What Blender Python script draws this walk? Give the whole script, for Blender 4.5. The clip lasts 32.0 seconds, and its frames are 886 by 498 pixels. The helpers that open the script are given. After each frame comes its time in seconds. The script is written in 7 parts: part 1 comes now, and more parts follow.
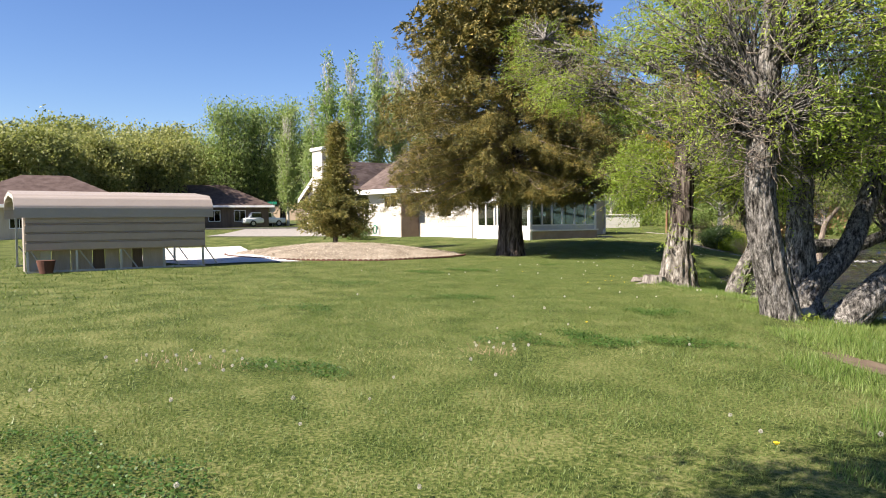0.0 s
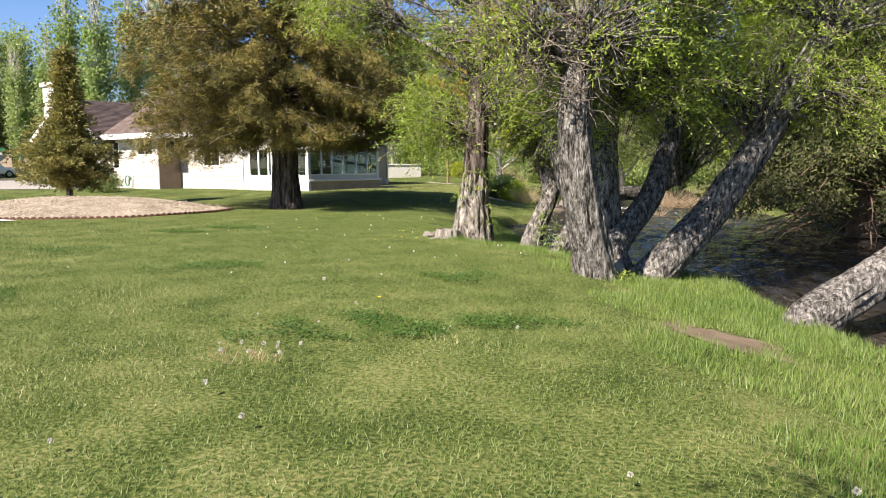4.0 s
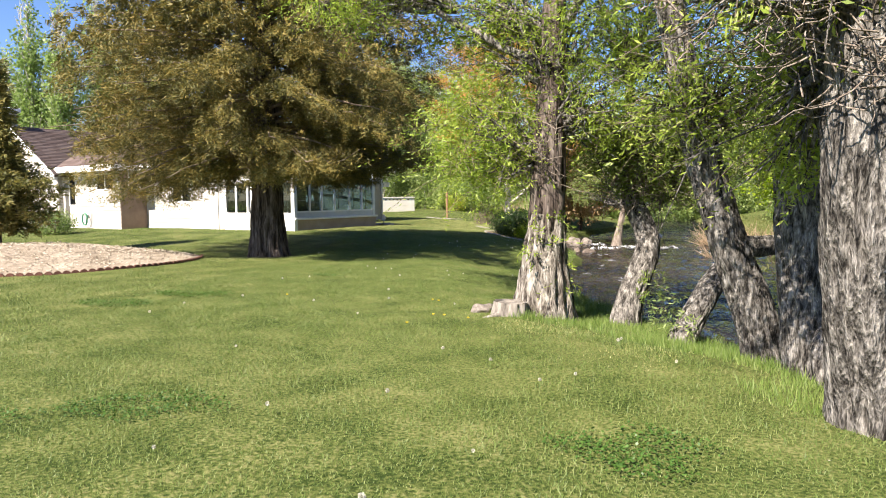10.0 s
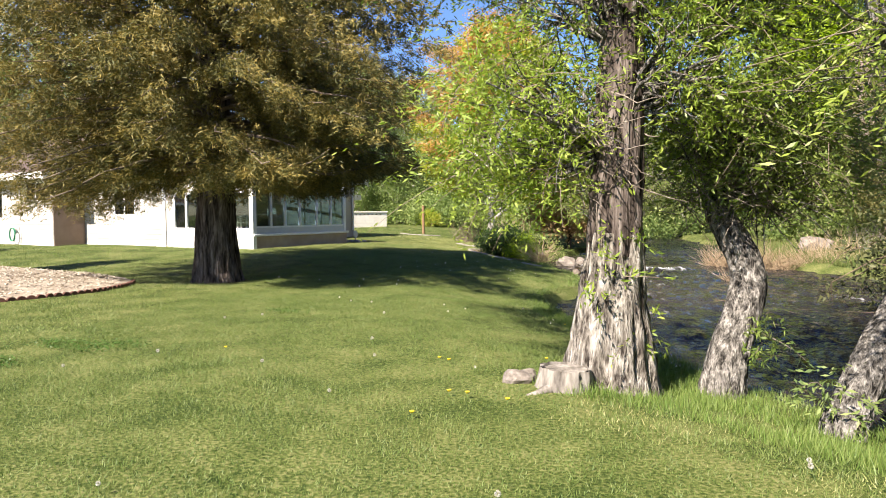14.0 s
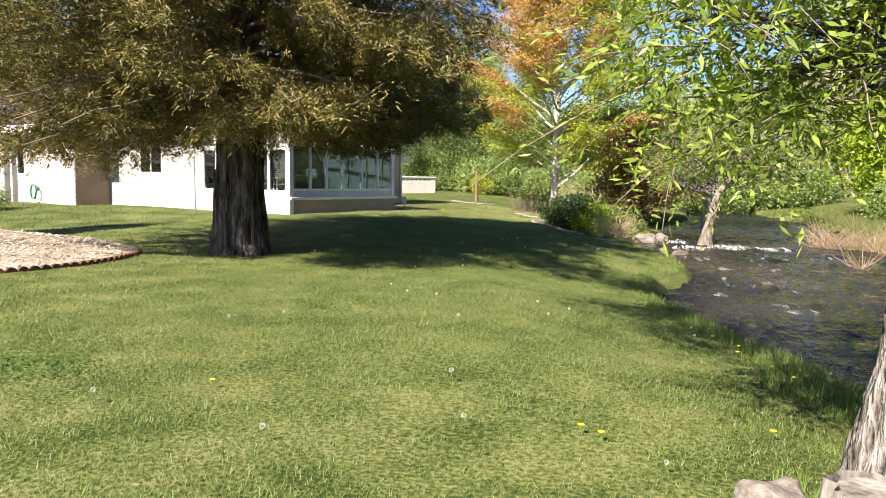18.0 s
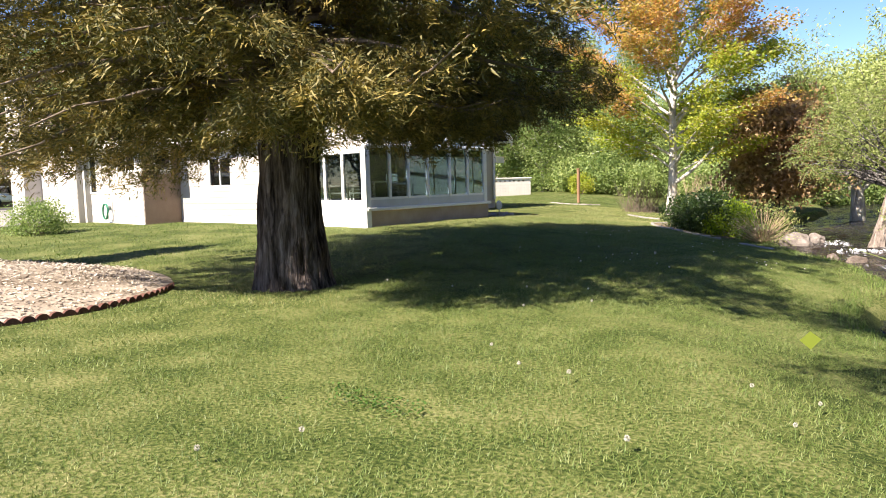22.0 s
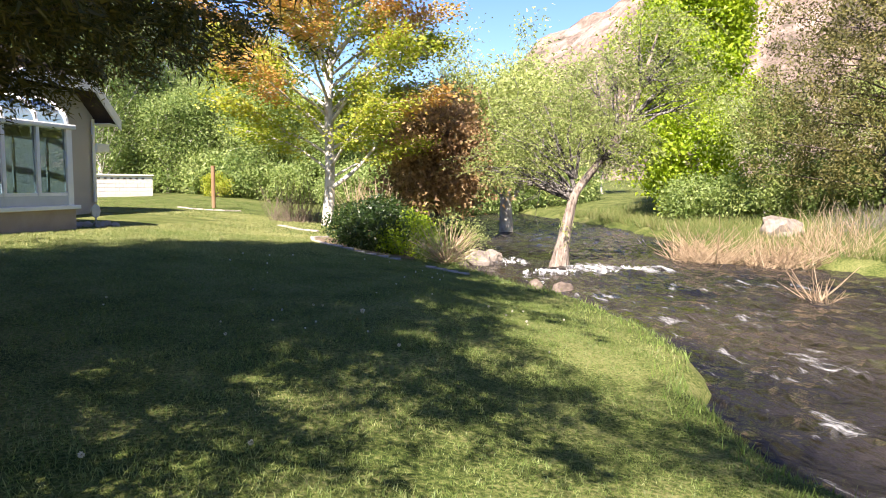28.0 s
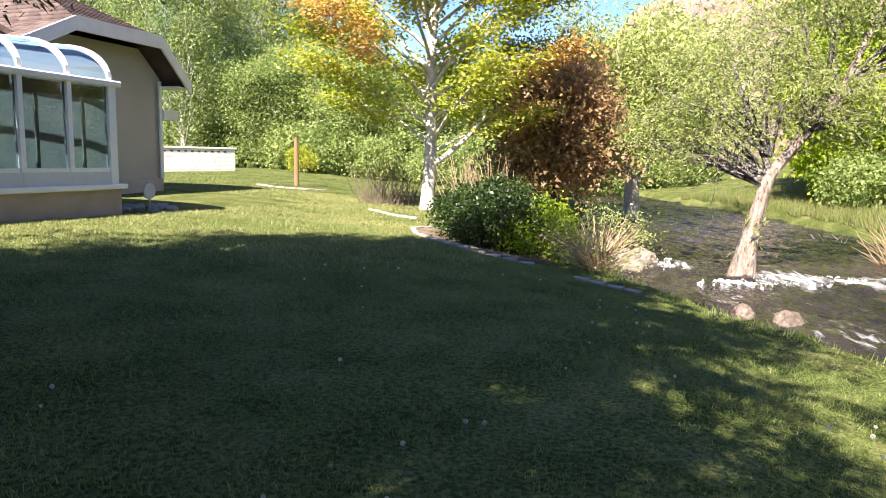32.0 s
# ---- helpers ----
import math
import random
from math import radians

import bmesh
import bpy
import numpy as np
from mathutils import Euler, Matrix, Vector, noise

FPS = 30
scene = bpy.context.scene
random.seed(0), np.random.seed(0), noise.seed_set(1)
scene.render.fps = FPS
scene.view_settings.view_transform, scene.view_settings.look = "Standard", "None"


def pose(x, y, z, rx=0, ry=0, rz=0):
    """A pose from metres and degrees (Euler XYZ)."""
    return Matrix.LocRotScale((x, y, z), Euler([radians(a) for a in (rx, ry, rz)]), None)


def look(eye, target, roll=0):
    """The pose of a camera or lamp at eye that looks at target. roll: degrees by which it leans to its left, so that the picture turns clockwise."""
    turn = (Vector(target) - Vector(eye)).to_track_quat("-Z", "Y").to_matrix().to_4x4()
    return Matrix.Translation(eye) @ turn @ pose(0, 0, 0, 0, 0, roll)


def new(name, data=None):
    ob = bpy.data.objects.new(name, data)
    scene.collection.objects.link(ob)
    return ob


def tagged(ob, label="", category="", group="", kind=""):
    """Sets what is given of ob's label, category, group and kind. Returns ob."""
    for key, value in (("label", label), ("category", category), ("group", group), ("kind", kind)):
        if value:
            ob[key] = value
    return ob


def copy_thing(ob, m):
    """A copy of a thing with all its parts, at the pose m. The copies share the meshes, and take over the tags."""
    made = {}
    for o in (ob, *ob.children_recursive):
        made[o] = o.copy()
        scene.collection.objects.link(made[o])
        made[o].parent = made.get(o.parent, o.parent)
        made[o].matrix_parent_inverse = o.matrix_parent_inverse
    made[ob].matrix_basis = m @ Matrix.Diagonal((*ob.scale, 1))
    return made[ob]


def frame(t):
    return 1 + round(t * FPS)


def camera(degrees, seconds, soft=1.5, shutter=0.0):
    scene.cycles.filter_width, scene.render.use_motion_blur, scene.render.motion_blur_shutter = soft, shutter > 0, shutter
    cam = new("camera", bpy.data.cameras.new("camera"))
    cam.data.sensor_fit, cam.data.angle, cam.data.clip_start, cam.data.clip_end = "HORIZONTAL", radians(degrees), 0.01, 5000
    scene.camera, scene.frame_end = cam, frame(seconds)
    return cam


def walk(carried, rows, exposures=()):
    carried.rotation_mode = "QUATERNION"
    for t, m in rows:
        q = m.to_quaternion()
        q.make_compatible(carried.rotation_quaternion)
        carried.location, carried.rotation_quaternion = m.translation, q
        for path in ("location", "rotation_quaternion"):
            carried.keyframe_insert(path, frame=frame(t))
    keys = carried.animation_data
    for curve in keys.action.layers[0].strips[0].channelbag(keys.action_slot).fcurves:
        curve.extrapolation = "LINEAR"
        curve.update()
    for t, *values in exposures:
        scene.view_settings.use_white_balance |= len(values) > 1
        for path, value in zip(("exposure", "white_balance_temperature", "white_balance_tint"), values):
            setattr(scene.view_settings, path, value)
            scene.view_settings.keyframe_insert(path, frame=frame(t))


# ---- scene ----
cam = camera(64.7, 32.0, 1.0)
PATH = [
    (0, (10.303, 3.656, 1.471), (9.475, 5.474, 1.382), -0.3),
    (0.5, (10.238, 3.708, 1.463), (9.546, 5.58, 1.336), -0.2),
    (1, (10.089, 3.979, 1.456), (9.523, 5.893, 1.319), -1.1),
    (1.5, (9.99, 4.441, 1.414), (9.486, 6.366, 1.213), -1.3),
    (2, (9.937, 4.722, 1.396), (9.432, 6.651, 1.237), 0.4),
    (2.5, (9.859, 4.95, 1.385), (9.367, 6.878, 1.185), 0.1),
    (3, (9.789, 5.2, 1.399), (9.496, 7.17, 1.211), -0.4),
    (3.5, (9.737, 5.606, 1.372), (9.514, 7.581, 1.146), 0.0),
    (5.5, (9.336, 6.919, 1.445), (9.034, 8.882, 1.208), -1.3),
    (6, (9.21, 7.274, 1.435), (8.877, 9.227, 1.161), 0.3),
    (6.5, (9.099, 7.674, 1.459), (8.791, 9.629, 1.175), 0.1),
    (7, (8.993, 8.111, 1.484), (8.692, 10.074, 1.248), -0.0),
    (7.5, (8.827, 8.432, 1.51), (8.436, 10.38, 1.283), -1.0),
    (8, (8.649, 8.819, 1.562), (8.373, 10.795, 1.433), -2.1),
    (8.5, (8.514, 9.282, 1.564), (8.248, 11.262, 1.476), -1.7),
    (9, (8.36, 9.559, 1.542), (7.957, 11.515, 1.444), -0.4),
    (9.5, (8.2, 9.97, 1.561), (8.009, 11.957, 1.454), -0.4),
    (10, (8.106, 10.428, 1.549), (7.922, 12.414, 1.404), -0.7),
    (10.5, (8.02, 10.796, 1.582), (7.72, 12.769, 1.448), -1.2),
    (11, (7.922, 11.165, 1.6), (7.708, 13.152, 1.523), -1.0),
    (11.5, (7.834, 11.654, 1.566), (7.691, 13.645, 1.457), -0.8),
    (12, (7.735, 12.026, 1.575), (7.629, 14.02, 1.459), -0.9),
    (12.5, (7.592, 12.438, 1.574), (7.544, 14.433, 1.441), -0.8),
    (13, (7.52, 12.82, 1.56), (7.531, 14.817, 1.444), -0.6),
    (13.5, (7.438, 13.231, 1.544), (7.361, 15.228, 1.467), -1.3),
    (15.5, (7.12, 14.982, 1.387), (7.058, 16.967, 1.156), 1.4),
    (16, (6.999, 15.344, 1.407), (6.933, 17.333, 1.208), 0.5),
    (16.5, (6.897, 15.695, 1.399), (6.738, 17.678, 1.186), 1.1),
    (17, (6.808, 16.074, 1.387), (6.561, 18.043, 1.137), 1.6),
    (17.5, (6.749, 16.507, 1.369), (6.565, 18.491, 1.19), 0.9),
    (18, (6.612, 16.824, 1.4), (6.4, 18.803, 1.207), 0.9),
    (18.5, (6.602, 17.165, 1.432), (6.37, 19.141, 1.224), 1.1),
    (19, (6.439, 17.523, 1.448), (6.047, 19.475, 1.252), -1.5),
    (19.5, (6.307, 17.973, 1.447), (5.858, 19.914, 1.273), -1.3),
    (20, (6.304, 18.388, 1.443), (5.497, 20.214, 1.328), -0.3),
    (20.5, (6.263, 18.524, 1.462), (5.421, 20.333, 1.33), -0.7),
    (21, (6.104, 19.152, 1.45), (5.537, 21.066, 1.327), -1.3),
    (21.5, (6.041, 19.617, 1.413), (5.49, 21.534, 1.275), -1.0),
    (22, (5.987, 20.044, 1.406), (5.513, 21.978, 1.221), -1.6),
    (22.5, (5.939, 20.6, 1.424), (5.831, 22.589, 1.255), -0.6),
    (23, (5.983, 20.97, 1.383), (6.017, 22.958, 1.168), 0.2),
    (23.5, (5.967, 21.396, 1.368), (6.05, 23.378, 1.119), 1.4),
    (24, (5.844, 22.001, 1.361), (6.142, 23.965, 1.126), 1.1),
    (24.5, (5.798, 22.262, 1.346), (6.215, 24.198, 1.07), 1.4),
    (26.5, (5.75, 24.109, 1.302), (6.057, 26.063, 1.004), 2.3),
    (27, (5.721, 24.543, 1.299), (6.176, 26.478, 1.073), 1.7),
    (27.5, (5.687, 24.905, 1.339), (6.205, 26.821, 1.096), 0.5),
    (28, (5.683, 25.337, 1.353), (6.217, 27.256, 1.167), 0.5),
    (28.5, (5.644, 25.887, 1.347), (6.199, 27.801, 1.176), 0.5),
    (29, (5.65, 26.314, 1.323), (6.155, 28.238, 1.11), 0.1),
    (29.5, (5.657, 26.86, 1.334), (5.99, 28.821, 1.124), -0.7),
    (30, (5.677, 27.31, 1.33), (6.014, 29.27, 1.124), -0.6),
    (30.5, (5.7, 27.771, 1.332), (6.098, 29.717, 1.1), 0.1),
    (31, (5.743, 28.25, 1.343), (6.009, 30.221, 1.137), 0.6),
    (31.5, (5.754, 28.758, 1.334), (6.039, 30.727, 1.13), 1.3),
    (32, (5.689, 29.214, 1.355), (5.994, 31.173, 1.099), 1.1),
]
walk(cam, [(t, look(eye, target, roll)) for t, eye, target, roll in PATH], [(0, 1.44, 6500, 12), (4, 1.50, 6500, 12), (8, 1.68, 6500, 12), (20, 1.78, 6500, 14), (27, 2.03, 6500, 18), (32, 2.2, 6500, 18)])

# ---- world, sun, exposure ----
SUN_EL, SUN_AZ = radians(42.5), math.atan2(-0.545, -0.838)
world = bpy.data.worlds.new("world")
scene.world = world
world.use_nodes = True
wn = world.node_tree
sky = wn.nodes.new("ShaderNodeTexSky")
sky.sky_type = "NISHITA"
sky.sun_disc = False
sky.sun_elevation, sky.sun_rotation = SUN_EL, SUN_AZ % (2 * math.pi)
sky.air_density, sky.dust_density, sky.ozone_density = 1.0, 0.3, 4.0
wn.nodes["Background"].inputs["Strength"].default_value = 0.061
blue = wn.nodes.new("ShaderNodeHueSaturation")
blue.inputs["Hue"].default_value, blue.inputs["Saturation"].default_value = 0.512, 1.15
wn.links.new(sky.outputs[0], blue.inputs["Color"])
wn.links.new(blue.outputs[0], wn.nodes["Background"].inputs["Color"])
sun = new("sun", bpy.data.lights.new("sun", "SUN"))
sun.data.energy, sun.data.angle, sun.data.color = 5.0, radians(0.53), (1.0, 0.91, 0.77)
to_sun = Vector((math.sin(SUN_AZ) * math.cos(SUN_EL), math.cos(SUN_AZ) * math.cos(SUN_EL), math.sin(SUN_EL)))
sun.matrix_world = look(to_sun * 60, (0, 0, 0))

# ---- materials ----


def material(name, cols, scale=8.0, fine=60.0, rough=0.8, bump=0.3, dist=0.02, stretch=(1, 1, 1), metal=0.0, coords="Object", fine_mix=0.35, spec=0.3, detail=6.0, tight=0.18):
    """A surface whose colour wanders between cols at two scales, with a fine relief."""
    m = bpy.data.materials.new(name)
    m.use_nodes = True
    nt = m.node_tree
    n, l = nt.nodes, nt.links
    b = n["Principled BSDF"]
    tc, mp = n.new("ShaderNodeTexCoord"), n.new("ShaderNodeMapping")
    mp.inputs["Scale"].default_value = stretch
    l.new(tc.outputs[coords], mp.inputs["Vector"])
    big, small = n.new("ShaderNodeTexNoise"), n.new("ShaderNodeTexNoise")
    for node, s in ((big, scale), (small, fine)):
        node.inputs["Scale"].default_value, node.inputs["Detail"].default_value = s, detail
        l.new(mp.outputs[0], node.inputs["Vector"])
    mix = n.new("ShaderNodeMix")
    mix.inputs["Factor"].default_value = fine_mix
    l.new(big.outputs["Fac"], mix.inputs[2])
    l.new(small.outputs["Fac"], mix.inputs[3])
    ramp = n.new("ShaderNodeValToRGB")
    el = ramp.color_ramp.elements
    while len(el) < len(cols):
        el.new(0.5)
    for i, c in enumerate(cols):
        el[i].position = 0.5 - tight + 2 * tight * i / max(1, len(cols) - 1)
        el[i].color = (*c, 1)
    l.new(mix.outputs[0], ramp.inputs[0])
    l.new(ramp.outputs[0], b.inputs["Base Color"])
    b.inputs["Roughness"].default_value, b.inputs["Metallic"].default_value = rough, metal
    b.inputs["Specular IOR Level"].default_value = spec
    bp = n.new("ShaderNodeBump")
    bp.inputs["Strength"].default_value, bp.inputs["Distance"].default_value = bump, dist
    l.new(mix.outputs[0], bp.inputs["Height"])
    l.new(bp.outputs[0], b.inputs["Normal"])
    return m


def leaf_material(name, cols, through_light=0.35, rough=0.5, world_scale=0.5, drift=0.55, detail=3.0, grain=0.5):
    """Foliage: each leaf has its own shade, drifting slowly over the crown; some light passes through."""
    m = bpy.data.materials.new(name)
    m.use_nodes = True
    nt = m.node_tree
    n, l = nt.nodes, nt.links
    b = n["Principled BSDF"]
    geo, tc, noi = n.new("ShaderNodeNewGeometry"), n.new("ShaderNodeTexCoord"), n.new("ShaderNodeTexNoise")
    noi.inputs["Scale"].default_value, noi.inputs["Detail"].default_value, noi.inputs["Roughness"].default_value = world_scale, detail, grain
    l.new(tc.outputs["Object"], noi.inputs["Vector"])
    mix = n.new("ShaderNodeMix")
    mix.inputs["Factor"].default_value = drift
    l.new(geo.outputs["Random Per Island"], mix.inputs[2])
    l.new(noi.outputs["Fac"], mix.inputs[3])
    ramp = n.new("ShaderNodeValToRGB")
    el = ramp.color_ramp.elements
    while len(el) < len(cols):
        el.new(0.5)
    for i, c in enumerate(cols):
        el[i].position = 0.2 + 0.6 * i / max(1, len(cols) - 1)
        el[i].color = (*c, 1)
    info, vary = n.new("ShaderNodeObjectInfo"), n.new("ShaderNodeMapRange")
    vary.inputs["To Min"].default_value, vary.inputs["To Max"].default_value = -0.13, 0.13
    l.new(info.outputs["Random"], vary.inputs["Value"])
    shift = n.new("ShaderNodeMath")
    l.new(mix.outputs[0], shift.inputs[0])
    l.new(vary.outputs[0], shift.inputs[1])
    l.new(shift.outputs[0], ramp.inputs[0])
    l.new(ramp.outputs[0], b.inputs["Base Color"])
    b.inputs["Roughness"].default_value = rough
    b.inputs["Specular IOR Level"].default_value = 0.35
    tr, ms = n.new("ShaderNodeBsdfTranslucent"), n.new("ShaderNodeMixShader")
    br = n.new("ShaderNodeHueSaturation")
    br.inputs["Value"].default_value, br.inputs["Saturation"].default_value = 1.25, 1.1
    l.new(ramp.outputs[0], br.inputs["Color"])
    l.new(br.outputs[0], tr.inputs["Color"])
    ms.inputs[0].default_value = through_light
    l.new(b.outputs[0], ms.inputs[1])
    l.new(tr.outputs[0], ms.inputs[2])
    l.new(ms.outputs[0], n["Material Output"].inputs["Surface"])
    return m


def plain(name, col, rough=0.5, metal=0.0, spec=0.5):
    return material(name, [tuple(c * 0.9 for c in col), tuple(min(1, c * 1.06) for c in col)], 3.0, 40.0, rough, 0.08, 0.003, metal=metal, spec=spec)


M_LAWN = material("lawn_soil", [(0.024, 0.040, 0.008), (0.078, 0.098, 0.025), (0.165, 0.165, 0.064)], 1.3, 34.0, 0.95, 1.0, 0.03, spec=0.1, fine_mix=0.62, tight=0.11)
M_BLADE = leaf_material("grass_blade", [(0.042, 0.080, 0.015), (0.096, 0.146, 0.033), (0.140, 0.185, 0.049), (0.250, 0.272, 0.104)], 0.3, 0.5, 1.1, 0.62, 9.0, 0.78)
M_TALL = leaf_material("bank_grass_blade", [(0.066, 0.122, 0.022), (0.132, 0.205, 0.042), (0.235, 0.285, 0.090)], 0.36, 0.5, 0.6)
M_BARK = material("willow_bark", [(0.018, 0.016, 0.015), (0.082, 0.075, 0.068), (0.200, 0.184, 0.170), (0.370, 0.345, 0.320)], 20.0, 70.0, 0.95, 1.0, 0.09, stretch=(1, 1, 0.28), spec=0.05, fine_mix=0.4, tight=0.13)
M_BARK_STUMP = material("cracked_willow_bark", [(0.026, 0.021, 0.018), (0.122, 0.106, 0.091), (0.262, 0.236, 0.208), (0.410, 0.380, 0.345)], 16.0, 60.0, 0.95, 1.0, 0.09, stretch=(1, 1, 0.22), spec=0.05, fine_mix=0.35, tight=0.13)
M_BARK_DARK = material("redwood_bark", [(0.012, 0.009, 0.008), (0.050, 0.039, 0.034), (0.115, 0.092, 0.081), (0.210, 0.178, 0.160)], 12.0, 40.0, 0.95, 1.0, 0.08, stretch=(1, 1, 0.12), spec=0.05, tight=0.15)
M_BARK_PALE = material("pale_bark", [(0.20, 0.18, 0.16), (0.44, 0.41, 0.37), (0.62, 0.59, 0.55)], 5.0, 30.0, 0.9, 0.5, 0.02, stretch=(1, 1, 0.5), spec=0.15)
M_TWIG = material("twig", [(0.10, 0.075, 0.055), (0.26, 0.21, 0.17)], 6.0, 30.0, 0.95, 0.4, 0.01, spec=0.1)
M_WILLOW = leaf_material("willow_leaf", [(0.120, 0.190, 0.024), (0.270, 0.350, 0.056), (0.440, 0.490, 0.130)], 0.46, 0.42, 1.1, 0.6)
M_WILLOW_PALE = leaf_material("pale_willow_leaf", [(0.160, 0.210, 0.056), (0.290, 0.345, 0.105), (0.440, 0.470, 0.190)], 0.42, 0.5, 0.8)
M_REDWOOD = leaf_material("redwood_needles", [(0.018, 0.027, 0.007), (0.092, 0.090, 0.024), (0.310, 0.230, 0.060)], 0.16, 0.6, 2.4, 0.72)
M_SPRUCE = leaf_material("spruce_needles", [(0.105, 0.112, 0.032), (0.225, 0.200, 0.060), (0.340, 0.265, 0.090)], 0.3, 0.6, 0.8)
M_MAPLE = leaf_material("maple_leaf", [(0.190, 0.270, 0.030), (0.330, 0.370, 0.050), (0.450, 0.400, 0.085)], 0.5, 0.5, 0.35)
M_MAPLE_TOP = leaf_material("maple_leaf_orange", [(0.390, 0.340, 0.075), (0.480, 0.320, 0.105), (0.500, 0.240, 0.110)], 0.5, 0.5, 0.5)
M_PURPLE = leaf_material("copper_leaf", [(0.240, 0.155, 0.082), (0.420, 0.285, 0.145), (0.540, 0.410, 0.210)], 0.5, 0.5, 0.5)
M_FAR_A = leaf_material("far_leaf_green", [(0.115, 0.175, 0.052), (0.235, 0.305, 0.098), (0.370, 0.420, 0.160)], 0.5, 0.5, 0.5)
M_FAR_B = leaf_material("far_leaf_olive", [(0.135, 0.165, 0.048), (0.250, 0.270, 0.090), (0.365, 0.355, 0.140)], 0.45, 0.5, 0.3)
M_FAR_C = leaf_material("far_leaf_bright", [(0.140, 0.235, 0.012), (0.260, 0.360, 0.020), (0.370, 0.450, 0.045)], 0.5, 0.45, 0.4)
M_POPLAR = leaf_material("poplar_leaf", [(0.135, 0.205, 0.056), (0.230, 0.305, 0.100), (0.340, 0.390, 0.165)], 0.5, 0.5, 0.35)
M_JUNIPER = leaf_material("juniper_leaf", [(0.055, 0.062, 0.018), (0.128, 0.122, 0.036), (0.205, 0.178, 0.060)], 0.3, 0.6, 0.6)
M_OLIVE_WILLOW = leaf_material("olive_willow_leaf", [(0.060, 0.100, 0.018), (0.135, 0.190, 0.038), (0.260, 0.310, 0.082)], 0.36, 0.45, 1.0)
M_CLOVER = leaf_material("clover_leaf", [(0.034, 0.082, 0.013), (0.066, 0.132, 0.024), (0.110, 0.190, 0.042)], 0.28, 0.45, 0.9)
M_CEDAR = leaf_material("cedar_needles", [(0.022, 0.030, 0.012), (0.055, 0.066, 0.022), (0.120, 0.120, 0.045)], 0.2, 0.6, 0.6)
M_CEDAR_TWIG = material("dead_cedar_twig", [(0.075, 0.052, 0.040), (0.190, 0.140, 0.108)], 6.0, 30.0, 0.95, 0.4, 0.01, spec=0.1)
M_BUSH = leaf_material("dark_bush_leaf", [(0.016, 0.034, 0.009), (0.036, 0.066, 0.015), (0.110, 0.150, 0.030)], 0.3, 0.4, 1.2)
M_WALL = material("beige_painted_siding", [(0.385, 0.360, 0.330), (0.445, 0.418, 0.385)], 1.2, 30.0, 0.75, 0.15, 0.004, spec=0.25)
M_TRIM = plain("white_trim_paint", (0.80, 0.79, 0.77), 0.5)
M_PLINTH = material("brown_stucco", [(0.33, 0.255, 0.20), (0.40, 0.31, 0.245), (0.45, 0.365, 0.295)], 2.5, 60.0, 0.9, 0.5, 0.006, spec=0.15)
M_BROWN_BOARD = material("brown_stained_board", [(0.25, 0.175, 0.13), (0.33, 0.24, 0.185)], 2.5, 40.0, 0.8, 0.3, 0.004, spec=0.2)
M_BARK_RIVER = material("tan_willow_bark", [(0.075, 0.055, 0.044), (0.205, 0.168, 0.140), (0.370, 0.322, 0.280)], 16.0, 60.0, 0.95, 0.8, 0.04, stretch=(1, 1, 0.3), spec=0.1)
M_ROUGH = leaf_material("rough_bank_grass", [(0.050, 0.095, 0.018), (0.105, 0.150, 0.036), (0.210, 0.205, 0.080)], 0.35, 0.6, 0.5)
M_SHINGLE = material("brown_shingle", [(0.052, 0.037, 0.034), (0.090, 0.065, 0.059), (0.125, 0.095, 0.088)], 2.0, 45.0, 0.95, 0.5, 0.01, spec=0.1)
M_CARROOF = material("light_metal_roof", [(0.32, 0.270, 0.238), (0.37, 0.315, 0.280)], 1.0, 12.0, 0.45, 0.06, 0.004, spec=0.5)
M_CARSIDE = material("brown_metal_panel", [(0.35, 0.265, 0.205), (0.41, 0.315, 0.250)], 1.0, 12.0, 0.45, 0.06, 0.004, spec=0.5)
M_STEEL = plain("galvanised_steel", (0.42, 0.42, 0.43), 0.4, 0.6)
M_TAN = material("tan_plank", [(0.42, 0.34, 0.25), (0.56, 0.47, 0.36)], 3.0, 30.0, 0.85, 0.3, 0.006, stretch=(1, 1, 0.15), spec=0.15)
M_DARKWOOD = material("dark_plank", [(0.10, 0.07, 0.05), (0.18, 0.13, 0.09)], 3.0, 30.0, 0.85, 0.3, 0.006, stretch=(1, 1, 0.15), spec=0.15)
M_CONCRETE = material("concrete", [(0.50, 0.48, 0.46), (0.60, 0.58, 0.56), (0.66, 0.64, 0.61)], 1.2, 40.0, 0.9, 0.25, 0.006, spec=0.2)
M_MULCH = material("mulch_ground", [(0.15, 0.120, 0.088), (0.27, 0.225, 0.175), (0.40, 0.345, 0.280)], 1.2, 40.0, 0.95, 0.8, 0.03, spec=0.1)
M_CHIP = leaf_material("wood_chip", [(0.20, 0.160, 0.120), (0.36, 0.305, 0.240), (0.56, 0.500, 0.415)], 0.05, 0.85, 2.0)
M_DIRT = material("bare_dirt", [(0.09, 0.066, 0.047), (0.15, 0.112, 0.082), (0.22, 0.168, 0.125)], 2.5, 40.0, 0.95, 0.6, 0.02, spec=0.1)
M_ROCK = material("river_rock", [(0.085, 0.070, 0.060), (0.180, 0.152, 0.130), (0.290, 0.252, 0.220)], 3.0, 25.0, 0.7, 0.6, 0.03, spec=0.4)
M_ROCK_WET = material("wet_brown_rock", [(0.050, 0.040, 0.032), (0.130, 0.100, 0.078), (0.230, 0.185, 0.150)], 5.0, 30.0, 0.55, 0.6, 0.02, spec=0.4)
